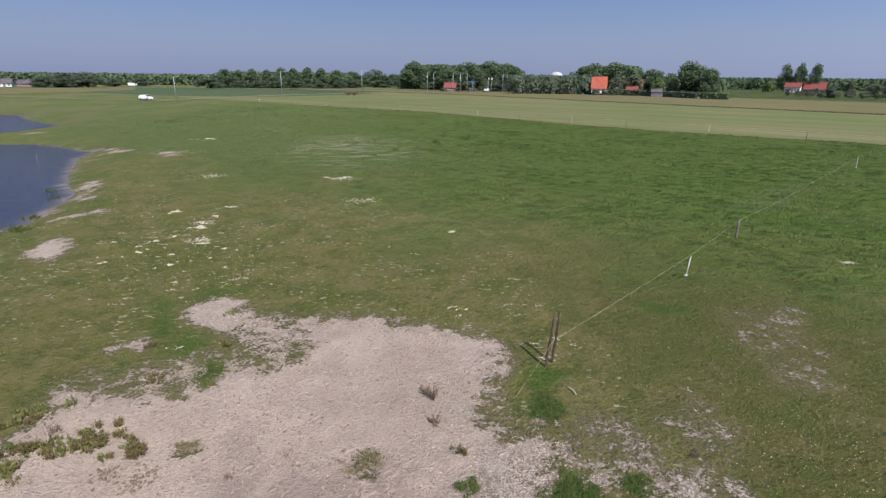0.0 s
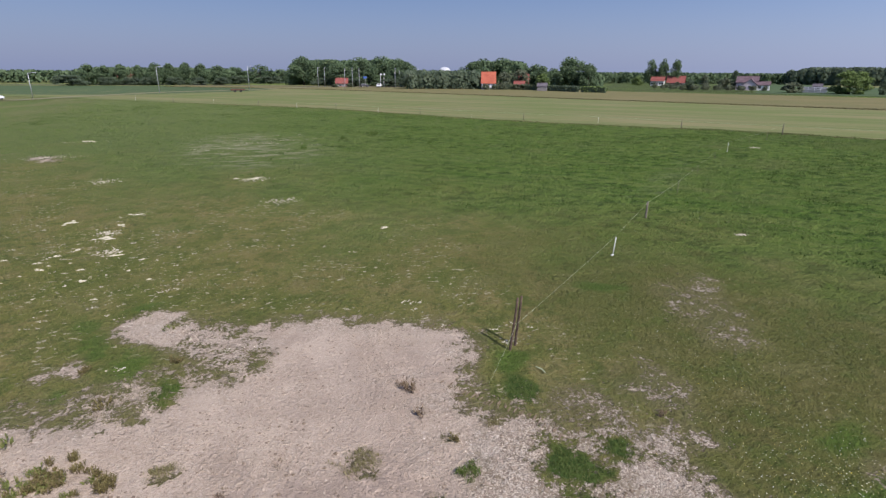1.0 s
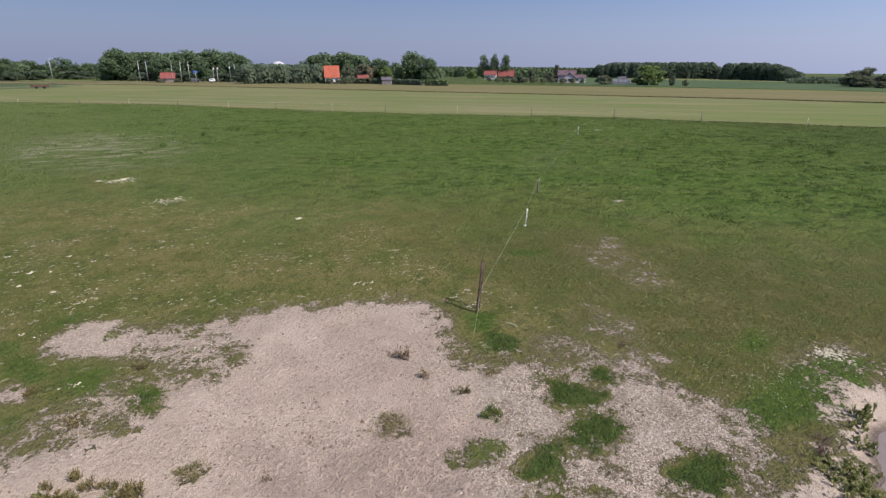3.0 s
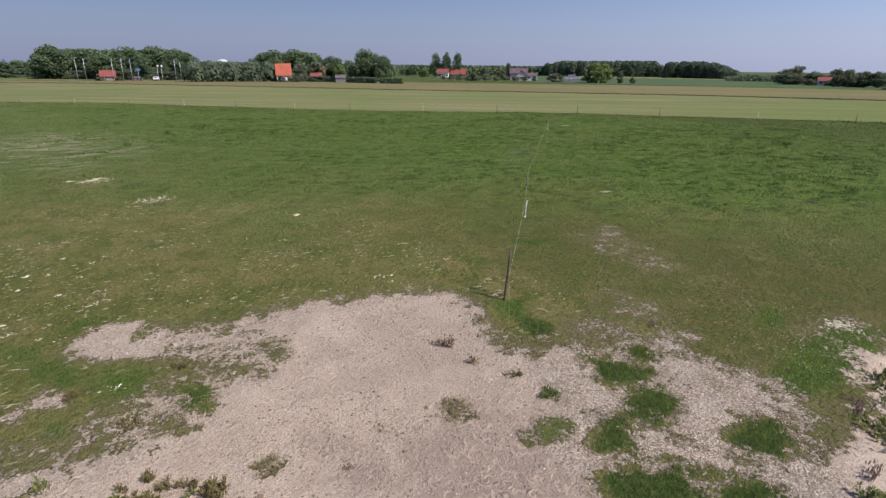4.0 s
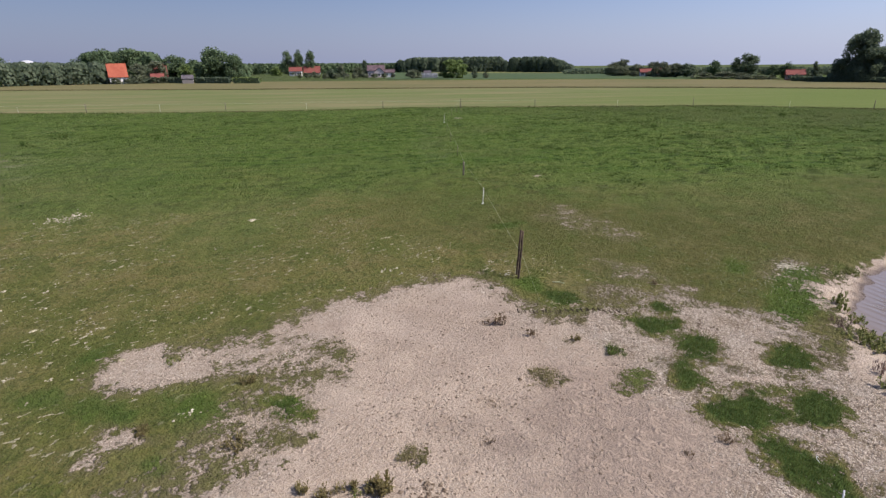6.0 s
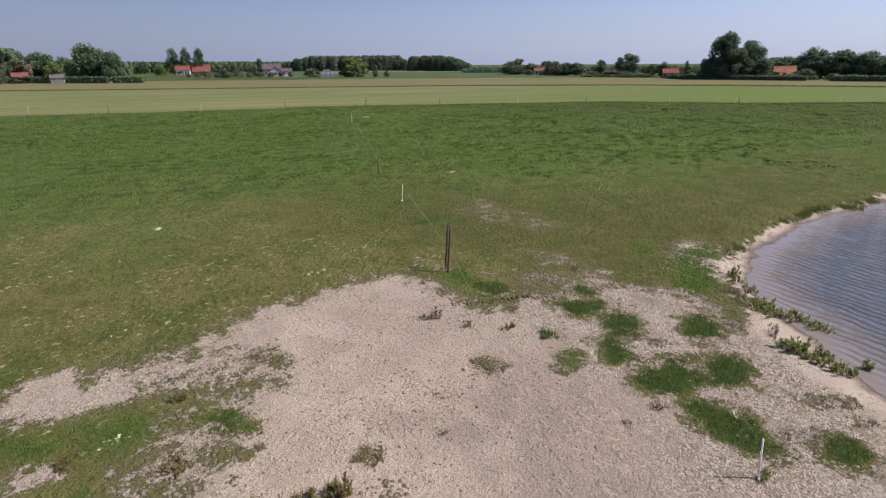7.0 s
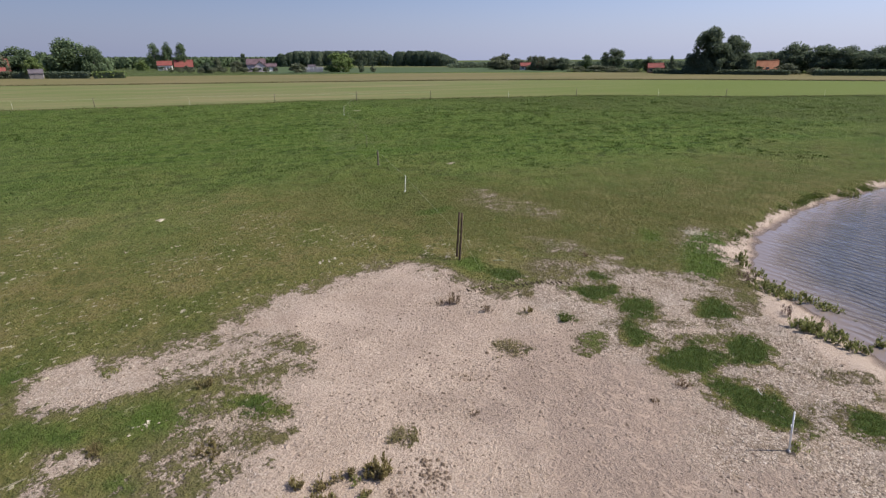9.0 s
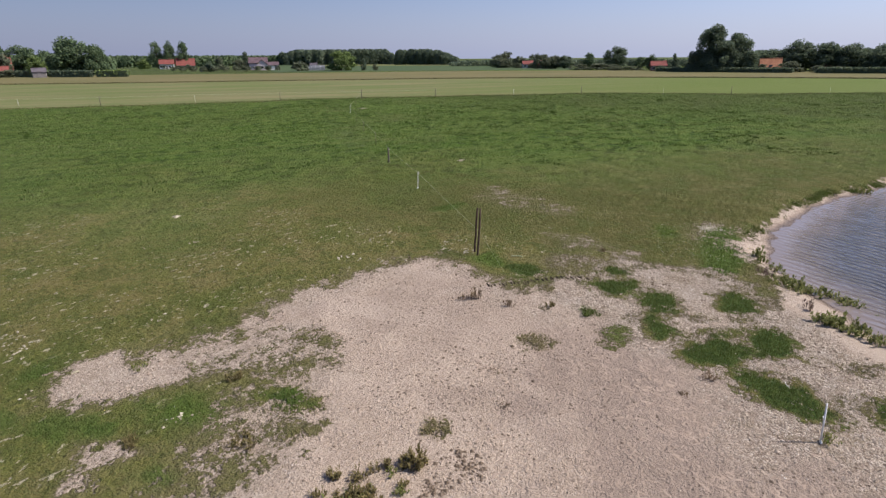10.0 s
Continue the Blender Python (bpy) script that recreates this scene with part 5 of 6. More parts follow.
SHORE = [((6.82, 4.28), 0.22, 0.62), ((6.4, 4.15), 0.2, 0.40), ((5.88, 3.8), 0.26, 0.40), ((4.5, 3.7), 0.38, 0.50), ((4.8, 3.5), 0.34, 0.46), ((4.22, 3.32), 0.36, 0.50), ((4.5, 3.1), 0.28, 0.42), ((4.44, 2.83), 0.34, 0.50),
         ((4.5, 2.5), 0.26, 0.38), ((4.05, 2.12), 0.32, 0.40), ((4.25, 2.25), 0.2, 0.3), ((4.0, 1.7), 0.14, 0.22), ((3.68, 1.54), 0.14, 0.22), ((2.1, 2.95), 0.30, 0.42), ((2.3, 2.75), 0.3, 0.45), ((2.12, 2.58), 0.32, 0.48),
         ((1.98, 2.38), 0.34, 0.46), ((1.87, 2.12), 0.34, 0.42), ((1.7, 1.85), 0.3, 0.4), ((2.27, 1.36), 0.14, 0.5), ((9.9, 4.15), 0.3, 0.3), ((15.6, 2.1), 0.4, 0.26), ((19.6, -0.55), 0.42, 0.5), ((18.4, 0.75), 0.3, 0.25)]
for at, r, h in SHORE:
    weed(at, r, 0.62 * h, int(430 * r), SHORE_LEAF, "green waterside plant clump rooted on the sandy shore", 1.0, 0.35, "shore_plant", 1.5)
for at, r, h in (((2.75, 3.2), 0.26, 0.26), ((4.85, 4.05), 0.24, 0.24), ((5.1, 4.2), 0.2, 0.2)):
    weed(at, r, h, int(300 * r), island("red_stem_weed", (0.150, 0.095, 0.085), (0.220, 0.150, 0.125), (0.280, 0.230, 0.160), through_light=0.3), "low reddish weed on the sandy shore", 0.8, 0.2, "shore_plant", 0.8)
for i, (x, y) in enumerate(((-21.3, 27.2), (-22.0, 29.5), (-24.0, 35.0), (-25.5, 37.0), (-20.5, 26.5))):
    weed((x, y), 0.55, 0.24, 200, BLADE_GREEN, "low dark green plant clump on the lake bank", 0.9, 0.3, "shore_plant", 1.3)
# dark thistles on the slope
for x, y, h in ((4.5, 60, 0.6), (-3, 52, 0.4), (9, 52, 0.35), (1, 58, 0.4), (43, 22, 0.4), (62, 14, 0.6)):
    weed((x, y), 0.5 * h + 0.2, h, 120, BLADE_SLOPE, "dark green thistle standing in the pasture", 0.7, 0.1, "thistle", 1.5)


# ---- trees ----
BARK = plain("bark", (0.070, 0.055, 0.040), (0.130, 0.105, 0.080), 2.5, bumps=0.03)
# broad and dark tones hold distance haze in their colour: bluer and paler
LEAF = {
    "broad": island("tree_leaf", (0.088, 0.132, 0.066), (0.126, 0.182, 0.088), (0.168, 0.222, 0.118), through_light=0.35),
    "dark": island("dark_leaf", (0.108, 0.148, 0.092), (0.146, 0.188, 0.116), (0.186, 0.224, 0.144), through_light=0.5),
    "light": island("light_leaf", (0.120, 0.175, 0.052), (0.175, 0.240, 0.078), (0.225, 0.280, 0.110), through_light=0.35),
    "olive": island("olive_leaf", (0.118, 0.142, 0.086), (0.158, 0.182, 0.110), (0.200, 0.215, 0.136), through_light=0.35),
}


def crown_mesh(shape, seed, leaves, leaf):
    """A crown one metre high and wide: lobes of small leaf sprays with gaps between them."""
    r = np.random.default_rng(seed)
    lobes = []
    if shape == "round":
        for i in range(52):
            a, up = r.uniform(0, 6.283), r.uniform(0.04, 0.90)
            reach = 0.37 * math.sin(math.pi * min(1, (up + 0.14) / 1.14)) ** 0.55 * r.uniform(0.0, 1.0) ** 0.45
            lobes.append((reach * math.cos(a), reach * math.sin(a), up * 0.88 + 0.02, r.uniform(0.08, 0.16)))
        lobes.append((0, 0, 0.82, 0.17))
    elif shape == "tall":
        for i in range(44):
            a, up = r.uniform(0, 6.283), r.uniform(0.06, 0.92)
            reach = 0.30 * (1 - 0.6 * abs(up - 0.5) * 2) * r.uniform(0.0, 1.0) ** 0.5
            lobes.append((reach * math.cos(a), reach * math.sin(a), up * 0.92, r.uniform(0.09, 0.16)))
        lobes.append((0, 0, 0.86, 0.14))
    elif shape == "ragged":
        for i in range(48):
            a, up = r.uniform(0, 6.283), r.uniform(0.03, 0.97)
            reach = 0.42 * r.uniform(0.0, 1.0) ** 0.7 * (1.12 - up * 0.72)
            lobes.append((reach * math.cos(a), reach * math.sin(a), up * 0.9, r.uniform(0.08, 0.15)))
    elif shape == "low":
        for i in range(44):
            a, up = r.uniform(0, 6.283), r.uniform(0.05, 0.86)
            reach = 0.40 * math.sqrt(max(0.05, 1 - up * up)) * r.uniform(0.0, 1.0) ** 0.5
            lobes.append((reach * math.cos(a), reach * math.sin(a), up * 0.90, r.uniform(0.08, 0.15)))
    else:
        for i in range(16):
            up = (i + 0.5) / 16
            a = r.uniform(0, 6.283)
            reach = 0.34 * (1 - up) * r.uniform(0.5, 1)
            lobes.append((reach * math.cos(a), reach * math.sin(a), 0.06 + up * 0.9, 0.05 + 0.13 * (1 - up)))
    lob = np.array(lobes)
    pick = r.choice(len(lob), leaves, p=lob[:, 3] ** 2 / (lob[:, 3] ** 2).sum())
    d = r.normal(0, 1, (leaves, 3))
    d /= np.linalg.norm(d, axis=1)[:, None]
    c = lob[pick, :3] + d * lob[pick, 3:4] * (r.uniform(0.15, 1.12, (leaves, 1)) ** 0.5) * np.array([1, 1, 0.85])
    c[:, 2] = np.clip(c[:, 2], 0.01, 1.0)
    nrm = d + r.normal(0, 0.8, (leaves, 3))
    nrm /= np.linalg.norm(nrm, axis=1)[:, None]
    t = np.cross(nrm, r.normal(0, 1, (leaves, 3)))
    t /= np.linalg.norm(t, axis=1)[:, None]
    b = np.cross(nrm, t)
    s = (leaf * r.uniform(0.6, 1.3, leaves))[:, None]
    co = np.stack([c - t * s, c - b * s * 0.6 + nrm * s * 0.2, c + t * s, c + b * s * 0.6 - nrm * s * 0.1], 1)
    return fast_mesh("crown", co.reshape(-1, 3), np.arange(4 * leaves).reshape(-1, 4), False), lob


def make_tree(shape, tone, seed, leaves=1700, leaf=0.030, stem=0.16, name="tree", label=""):
    """One tree a metre high, scaled by its copies."""
    root = new(name)
    tagged(root, label, "tree")
    me, lob = crown_mesh(shape, seed, int(leaves * 2.4), leaf * 0.98)
    me.transform(Matrix.Translation((0, 0, stem)) @ Matrix.Diagonal((1, 1, 1 - stem, 1)))
    part_mesh("crown", me, LEAF[tone], root)
    random.seed(seed)
    bm = bmesh.new()
    tube(bm, (0, 0, -0.03), (0.01, 0.0, 0.62), 0.028, 0.010, 7, 0.006, 4)
    for i in range(6):
        x, y, z, _ = lob[i]
        tube(bm, (0, 0, 0.16 + 0.05 * i), (x, y, stem + z * (1 - stem)), 0.011, 0.003, 5)
    part("trunk", bm, BARK, root)
    return root


PROTO = {}


def plant(kind, shape, tone, variants, spots, label, group, leaves=1700, leaf=0.030, stem=0.03, name="tree"):
    """Trees of a kind at (x, y, width, height)."""
    for i, (x, y, w, h) in enumerate(spots):
        key = (kind, i % variants)
        m = Matrix.Translation((x, y, hz(x, y) - 0.02)) @ Matrix.Rotation(i * 2.4, 4, "Z") @ Matrix.Diagonal((w * 1.2, w * 1.2, h * 1.05, 1))
        if key not in PROTO:
            ob = make_tree(shape, tone, 11 * variants + 7 * (i % variants) + len(kind) * 31, leaves, leaf, stem, name, label)
            ob["group"] = group
            PROTO[key] = ob
            ob.matrix_basis = m
        else:
            src = PROTO[key]
            keep_m = src.matrix_basis.copy()
            src.matrix_basis = Matrix.Identity(4)
            copy_thing(src, m)
            src.matrix_basis = keep_m


plant("village", "round", "broad", 4, [(15, 282, 15.5, 10.7), (25, 281, 16.9, 13.7), (37, 290, 20.3, 14.4), (43, 273, 12.8, 12.8), (46, 267, 12.0, 11.4), (75.5, 256, 13.0, 11.6),
      (81, 258, 14.7, 13.0), (89, 254, 14.9, 13.3), (98, 234, 13.5, 10.4), (107, 235, 9.9, 8.9), (107, 219, 15.5, 13.2), (111, 210, 8.6, 10.4), (-2, 300, 16.3, 14.2), (10, 310, 16.9, 12.9),
      (30, 276, 10, 9), (78, 248, 9, 9)],
      "tall broad-crowned green tree at the village edge", "village trees", 2600, 0.026)
plant("backrow", "round", "broad", 4, [(-39, 338, 15.0, 9.1), (-26, 344, 17.1, 10.3), (-15, 350, 12.2, 8.2)], "green broad-crowned tree far behind the fields", "far trees")
plant("avenue", "tall", "broad", 4, [(-96, 285, 9.5, 9.1), (-90, 287, 8.4, 8.6), (-85, 293, 8.6, 9.3), (-78, 295, 8.7, 8.8), (-70, 292, 8.6, 10.0), (-65, 298, 8.8, 9.9), (-57, 295, 8.7, 10.4),
      (-51, 301, 10.4, 9.8), (-44, 307, 9.1, 9.3)], "green tree in a close row behind a crop field", "tree row")
plant("undergrowth", "low", "dark", 3, [(-99, 273, 13.4, 5.0), (-88, 284, 9, 4), (-80, 288, 9, 4), (-72, 287, 9, 4), (-62, 291, 9, 4), (-52, 294, 9, 4), (-42, 300, 9, 4), (-36, 318, 12, 4.5), (-20, 328, 14, 4.5), (-4, 310, 14, 4.0),
      (36, 262, 12, 4), (22, 272, 12, 4), (8, 290, 14, 4)],
      "dense dark green bushy tree", "dark bushes", 1900, 0.030, 0.04, "bush")
plant("leftgroup", "round", "dark", 3, [(-174, 269, 10.4, 4.6), (-162, 265, 11.5, 6.1), (-154, 270, 14.4, 7.0), (-154, 292, 10.0, 4.2), (-147, 307, 9.0, 4.6), (-168, 262, 12, 5.6), (-159, 262, 13, 6.4)],
      "dark green tree in a distant group", "western trees")
plant("garden", "round", "olive", 3, [(79, 222, 6.6, 7.2), (86, 223, 8.6, 8.0), (117, 218, 9.7, 5.3), (184, 232, 4.5, 6.5), (178, 175, 8.1, 4.0), (194, 147, 2.9, 2.6), (188, 223, 6.0, 5.2), (191, 220, 4.5, 3.6)], "small olive-green garden tree", "garden trees", 1200, 0.036)
plant("limes", "round", "light", 2, [(89, 206, 6.0, 6.6), (198, 309, 7.6, 5.9)], "small fresh green garden tree", "garden trees", 1200, 0.036)
plant("poplars", "tall", "broad", 3, [(209.5, 313, 9.5, 15.1), (214.5, 307.5, 8.8, 15.7), (219, 302, 8.6, 15.3)], "tall narrow poplar beside a farmhouse", "poplars", 2200, 0.026, 0.08, "poplar_tree")
plant("roundbush", "low", "light", 1, [(187, 160, 12.6, 8.9)], "large rounded bright green tree in a field corner", "field trees", 2600, 0.028, 0.02)
plant("field", "tall", "dark", 2, [(191, 151, 3.9, 4.9), (158, 208, 6, 4.5), (201, 232, 5, 8.5)], "small dark tree beside the field", "field trees", 1000, 0.036)
plant("eastgroup", "round", "olive", 3, [(252, 113, 7.7, 6.3), (258, 111, 8.3, 7.7), (256, 103, 9.3, 5.5), (273, 102, 4.4, 6.4), (274, 97, 5.9, 6.4), (265, 88, 8.3, 5.6), (263, 81, 8.4, 4.7), (249, 108, 8, 4.5), (243, 91, 4.2, 2.8), (243, 86, 3.6, 2.4), (240, 83.5, 3.4, 2.6), (242, 92, 3, 2.4), (241, 98.5, 4, 2.6), (227.3, 84.2, 4.0, 6.4), (228.4, 80.8, 5.0, 6.0), (231.6, 77.6, 7.5, 5.6), (234.9, 80.4, 6, 5.2)],
      "grey-green tree round a distant farm", "farm trees", 1500, 0.034)
plant("eastern", "round", "dark", 4, [(233, 52, 10.1, 9.0), (212, -4, 8.0, 7.1), (209, -11, 11.4, 9.7), (206, -19, 10.7, 8.8), (203, -25, 10.4, 8.3), (200, -32, 10.1, 8.2), (197, -38, 9.7, 7.7), (193, -45, 10, 8), (190, -52, 10, 8.5),
      (193, 19, 6.5, 5.3), (230.9, 73.0, 8.0, 5.6)], "dark green broad tree at the edge of the fields", "eastern trees", 2200, 0.028, 0.06)
plant("eastsmall", "tall", "broad", 3, [(236, 64, 6.6, 6.5), (210, 39, 5.3, 4.7), (211, 35, 6.3, 5.5)], "slim green tree at the edge of the fields", "eastern trees", 1300, 0.034, 0.05)
plant("tallpair", "ragged", "dark", 3, [(187, 14, 11.6, 14.0), (190, 6, 10.4, 11.3), (185, 10, 8.5, 9.4), (187, 18, 7, 7), (186, 3, 7, 6), (186.5, 9, 9.5, 7.5), (187.5, 14, 8.5, 8)], "tall dark ragged-crowned tree", "eastern trees", 3600, 0.022, 0.05)
plant("conifer", "cone", "dark", 1, [(200, 26, 5.7, 5.6)], "dark pointed conifer in a garden", "garden trees", 1200, 0.032, 0.03, "conifer")
plant("shrubs", "low", "olive", 3, [(212, 62, 8.3, 2.4), (212, 54, 8.8, 2.8), (206, 41, 9, 1.6), (187, -8, 6.7, 3.5), (182, -15, 5.2, 2.2), (181, -19, 4.8, 2.1), (191, 27, 5.7, 1.6), (69.6, 217.6, 4.0, 2.4), (73.0, 216.8, 4.0, 2.0), (76.2, 216.0, 4.2, 2.6), (81.5, 214.5, 4.5, 2.6), (84.5, 213.5, 4.5, 2.8), (11.5, 254.5, 4.0, 1.6), (18.0, 254.5, 3.6, 1.9), (204.5, 300.5, 4.0, 2.6), (210.5, 296.0, 3.5, 2.2), (214.5, 293.5, 4.0, 2.8), (193.5, 29.5, 3.2, 2.2), (192, -0.5, 4.0, 2.6), (193, -4.5, 2.2, 1.8), (204, 46, 7, 1.8), (215, 50, 7, 2.4)],
      "low grey-green shrub along the field edge", "shrubs", 1000, 0.040, 0.01, "shrub")
ORCHARD = [(150 + 2.6 * i - 0.5 * k, 210 - 3.6 * i + 5 * k, 2.4, 2.3) for i in range(9) for k in range(3)]
plant("orchard", "round", "olive", 2, ORCHARD, "small orchard tree in a planted row", "orchard trees", 300, 0.07, 0.25, "orchard_tree")


def woodland(name, line, depth, tall, leaves, tone, label, seed, leaf=0.55, ends=(0.04, 0.04), drop=0.35):
    """A far wood: rounded crowns massed along a line, lower towards its ends."""
    r = np.random.default_rng(seed)
    s = along(line, 400)
    n = max(12, int(np.hypot(*np.diff(s, axis=0).T).sum() / 0.9))
    base = along(line, n) + r.normal(0, depth * 0.25, (n, 2))
    at = np.linspace(0, 1, n)
    fall = np.clip(1 - at / ends[0], 0, 1) ** 2 + np.clip(1 - (1 - at) / ends[1], 0, 1) ** 2
    hh = tall * r.uniform(0.95, 1.02, n) * (1 - drop * fall)
    rad = r.uniform(3.0, 5.2, n)
    pick = r.integers(0, n, leaves)
    d = r.normal(0, 1, (leaves, 3))
    d /= np.linalg.norm(d, axis=1)[:, None]
    lift = r.uniform(0, 1, leaves) ** 0.6
    c = np.column_stack([base[pick], height(base[pick, 0], base[pick, 1])])
    c[:, :2] += d[:, :2] * (rad[pick] * np.sqrt(np.clip(1.05 - lift ** 7, 0, 1)))[:, None]
    c[:, 2] += hh[pick] * lift * (0.96 + 0.04 * d[:, 2])
    t = np.cross(d, r.normal(0, 1, (leaves, 3)))
    t /= np.linalg.norm(t, axis=1)[:, None]
    b = np.cross(d, t)
    k = (leaf * r.uniform(0.6, 1.4, leaves))[:, None]
    co = np.stack([c - t * k, c - b * k, c + t * k, c + b * k], 1)
    me = fast_mesh(name, co.reshape(-1, 3), np.arange(4 * leaves).reshape(-1, 4), False)
    me.materials.append(LEAF[tone])
    return tagged(new(name, me), label, "wood", kind="stuff")


woodland("far_wood", [(352, 345), (396, 268)], 8, 12.2, 30000, "dark", "block of dark planted woodland far off", 3, 0.8, (0.12, 0.06))
woodland("far_wood", [(368, 243), (372, 230), (362, 192)], 8, 11.2, 22000, "dark", "block of dark planted woodland far off", 4, 0.7, (0.04, 0.6), 0.5)
woodland("far_hedgerow", [(372, 190), (372, 150), (360, 120)], 8, 2.7, 6000, "dark", "thin dark tree line on the horizon", 5, 0.5)
woodland("far_hedgerow", [(120, 330), (200, 400), (262, 372), (330, 380), (364, 345)], 10, 8.0, 30000, "broad", "green tree line behind the village farms", 6, 0.7)
woodland("far_hedgerow", [(-330, 260), (-230, 330), (-150, 350), (-60, 375), (20, 380), (120, 340)], 10, 6.5, 40000, "broad", "low tree line along the far fields", 7, 0.7)
woodland("far_hedgerow", [(300, 160), (330, 110), (300, 40), (250, -40), (235, -110)], 10, 3.4, 20000, "dark", "tree line behind the eastern farms", 8, 0.5)


woodland("village_wood", [(-104, 300), (-70, 306), (-40, 322)], 5, 8.0, 9000, "broad", "close green trees behind a crop field", 9, 0.6)
woodland("village_wood", [(40, 231), (52, 229), (69, 227)], 4, 7.4, 9000, "dark", "dense dark thicket at the field edge", 14, 0.5)
woodland("village_wood", [(-6, 318), (16, 298), (38, 291), (50, 284)], 6, 12.6, 16000, "broad", "close green trees behind the village edge", 10, 0.6)
woodland("village_wood", [(77, 267), (86, 263), (96, 250)], 5, 12.0, 9000, "broad", "close green trees behind an orange-roofed house", 11, 0.6)
woodland("village_wood", [(98, 246), (112, 228), (118, 216)], 4, 7.0, 5000, "broad", "close green trees behind a garden hedge", 12, 0.6)
woodland("village_wood", [(214, 8), (218, -10), (208, -40), (196, -64)], 5, 6.5, 9000, "dark", "close dark trees behind the eastern hedge", 13, 0.6)


def hedge(name, line, wide, tall, mat, label, seed):
    r = np.random.default_rng(seed)
    root = thing(name, (*line[0], hz(*line[0])), label, "hedge")
    L = np.hypot(*np.diff(np.array(line), axis=0).T).sum()
    n = int(L * 60)
    s = along(line, n)
    c = np.column_stack([s[:, 0] + r.uniform(-wide, wide, n) * 0.5, s[:, 1] + r.uniform(-wide, wide, n) * 0.5, height(s[:, 0], s[:, 1]) + tall * r.uniform(0.02, 1.0, n) ** 0.7])
    d = r.normal(0, 1, (n, 3))
    d /= np.linalg.norm(d, axis=1)[:, None]
    t = np.cross(d, r.normal(0, 1, (n, 3)))
    t /= np.linalg.norm(t, axis=1)[:, None]
    b = np.cross(d, t)
    k = (0.28 * r.uniform(0.6, 1.3, n))[:, None]
    co = (np.stack([c - t * k, c - b * k, c + t * k, c + b * k], 1)).reshape(-1, 3) - np.array(root.location)
    part_mesh("foliage", fast_mesh("foliage", co, np.arange(4 * n).reshape(-1, 4), False), mat, root)
    core = bmesh.new()
    for p, q in zip(line, line[1:]):
        a, b2 = Vector((*p, hz(*p))), Vector((*q, hz(*q)))
        o = Vector((-(b2 - a).y, (b2 - a).x, 0)).normalized() * wide * 0.36
        vs = [core.verts.new(v - root.location) for v in (a - o, b2 - o, b2 + o, a + o)]
        vt = [core.verts.new(v - root.location + Vector((0, 0, tall * 0.86))) for v in (a - o, b2 - o, b2 + o, a + o)]
        for i in range(4):
            core.faces.new((vs[i], vs[(i + 1) % 4], vt[(i + 1) % 4], vt[i]))
        core.faces.new(vt)
    part("core", core, LEAF["dark"], root)
    return root


hedge("hedge", [(70, 226), (84, 217), (88, 204)], 1.6, 2.0, LEAF["dark"], "clipped dark green hedge at the field edge", 1)
hedge("hedge", [(89, 200), (94, 186)], 1.6, 2.1, LEAF["dark"], "clipped dark green hedge at the field edge", 2)
hedge("hedge", [(94.5, 184), (100, 177)], 1.5, 2.1, LEAF["light"], "clipped yellow-green hedge at the field edge", 3)
hedge("hedge", [(176, -14), (180, -50)], 1.6, 1.6, LEAF["dark"], "dark hedge along the eastern field", 4)
hedge("hedge", [(188, 30), (180, 3), (178, -8)], 1.4, 1.4, LEAF["dark"], "dark hedge along the eastern field", 5)

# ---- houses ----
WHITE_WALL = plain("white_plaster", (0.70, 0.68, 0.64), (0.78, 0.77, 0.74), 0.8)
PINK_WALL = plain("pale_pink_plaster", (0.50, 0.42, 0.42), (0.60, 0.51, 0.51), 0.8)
BRICK_WALL = plain("red_brown_brick", (0.21, 0.105, 0.075), (0.29, 0.155, 0.110), 6.0, bumps=0.01)
GREY_WALL = plain("grey_boards", (0.16, 0.15, 0.145), (0.24, 0.22, 0.21), 3.0)
GLASS = plain("dark_window_glass", (0.018, 0.022, 0.028), (0.030, 0.036, 0.044), 0.5, 0.08, 0.5)
PAINT = plain("white_frame_paint", (0.72, 0.72, 0.70), (0.80, 0.80, 0.78), 3.0, 0.5, 0.3)


def roof_material(name, a, b):
    """Rows of tiles, with a darker band along each row."""
    m, nt, bs = material(name, 0.75, 0.25)
    c = nt.nodes.new("ShaderNodeTexCoord")
    w = nt.nodes.new("ShaderNodeTexWave")
    w.bands_direction = "Z"
    w.inputs["Scale"].default_value = 1.4
    w.inputs["Distortion"].default_value = 0.4
    link(nt, c.outputs["Object"], w.inputs["Vector"])
    col = mix(nt, ramp(nt, noise_tex(nt, 0.7, 4), 0.35, 0.65), a, b)
    col = mix(nt, math_node(nt, "MULTIPLY", w.outputs["Fac"], 0.25), col, tuple(0.5 * k for k in a))
    link(nt, col, bs.inputs["Base Color"])
    bump(nt, bs, w.outputs["Fac"], 0.6, 0.05)
    return m


ROOF_ORANGE = roof_material("orange_roof_tiles", (0.33, 0.082, 0.046), (0.40, 0.112, 0.062))
ROOF_RED = roof_material("red_roof_tiles", (0.185, 0.056, 0.044), (0.240, 0.074, 0.058))
ROOF_GREY = roof_material("slate_roof_tiles", (0.085, 0.075, 0.085), (0.130, 0.115, 0.125))
ROOF_MAUVE = roof_material("mauve_roof_tiles", (0.100, 0.066, 0.072), (0.145, 0.100, 0.108))
ROOF_BROWN = roof_material("faded_orange_roof_tiles", (0.30, 0.125, 0.060), (0.38, 0.170, 0.088))


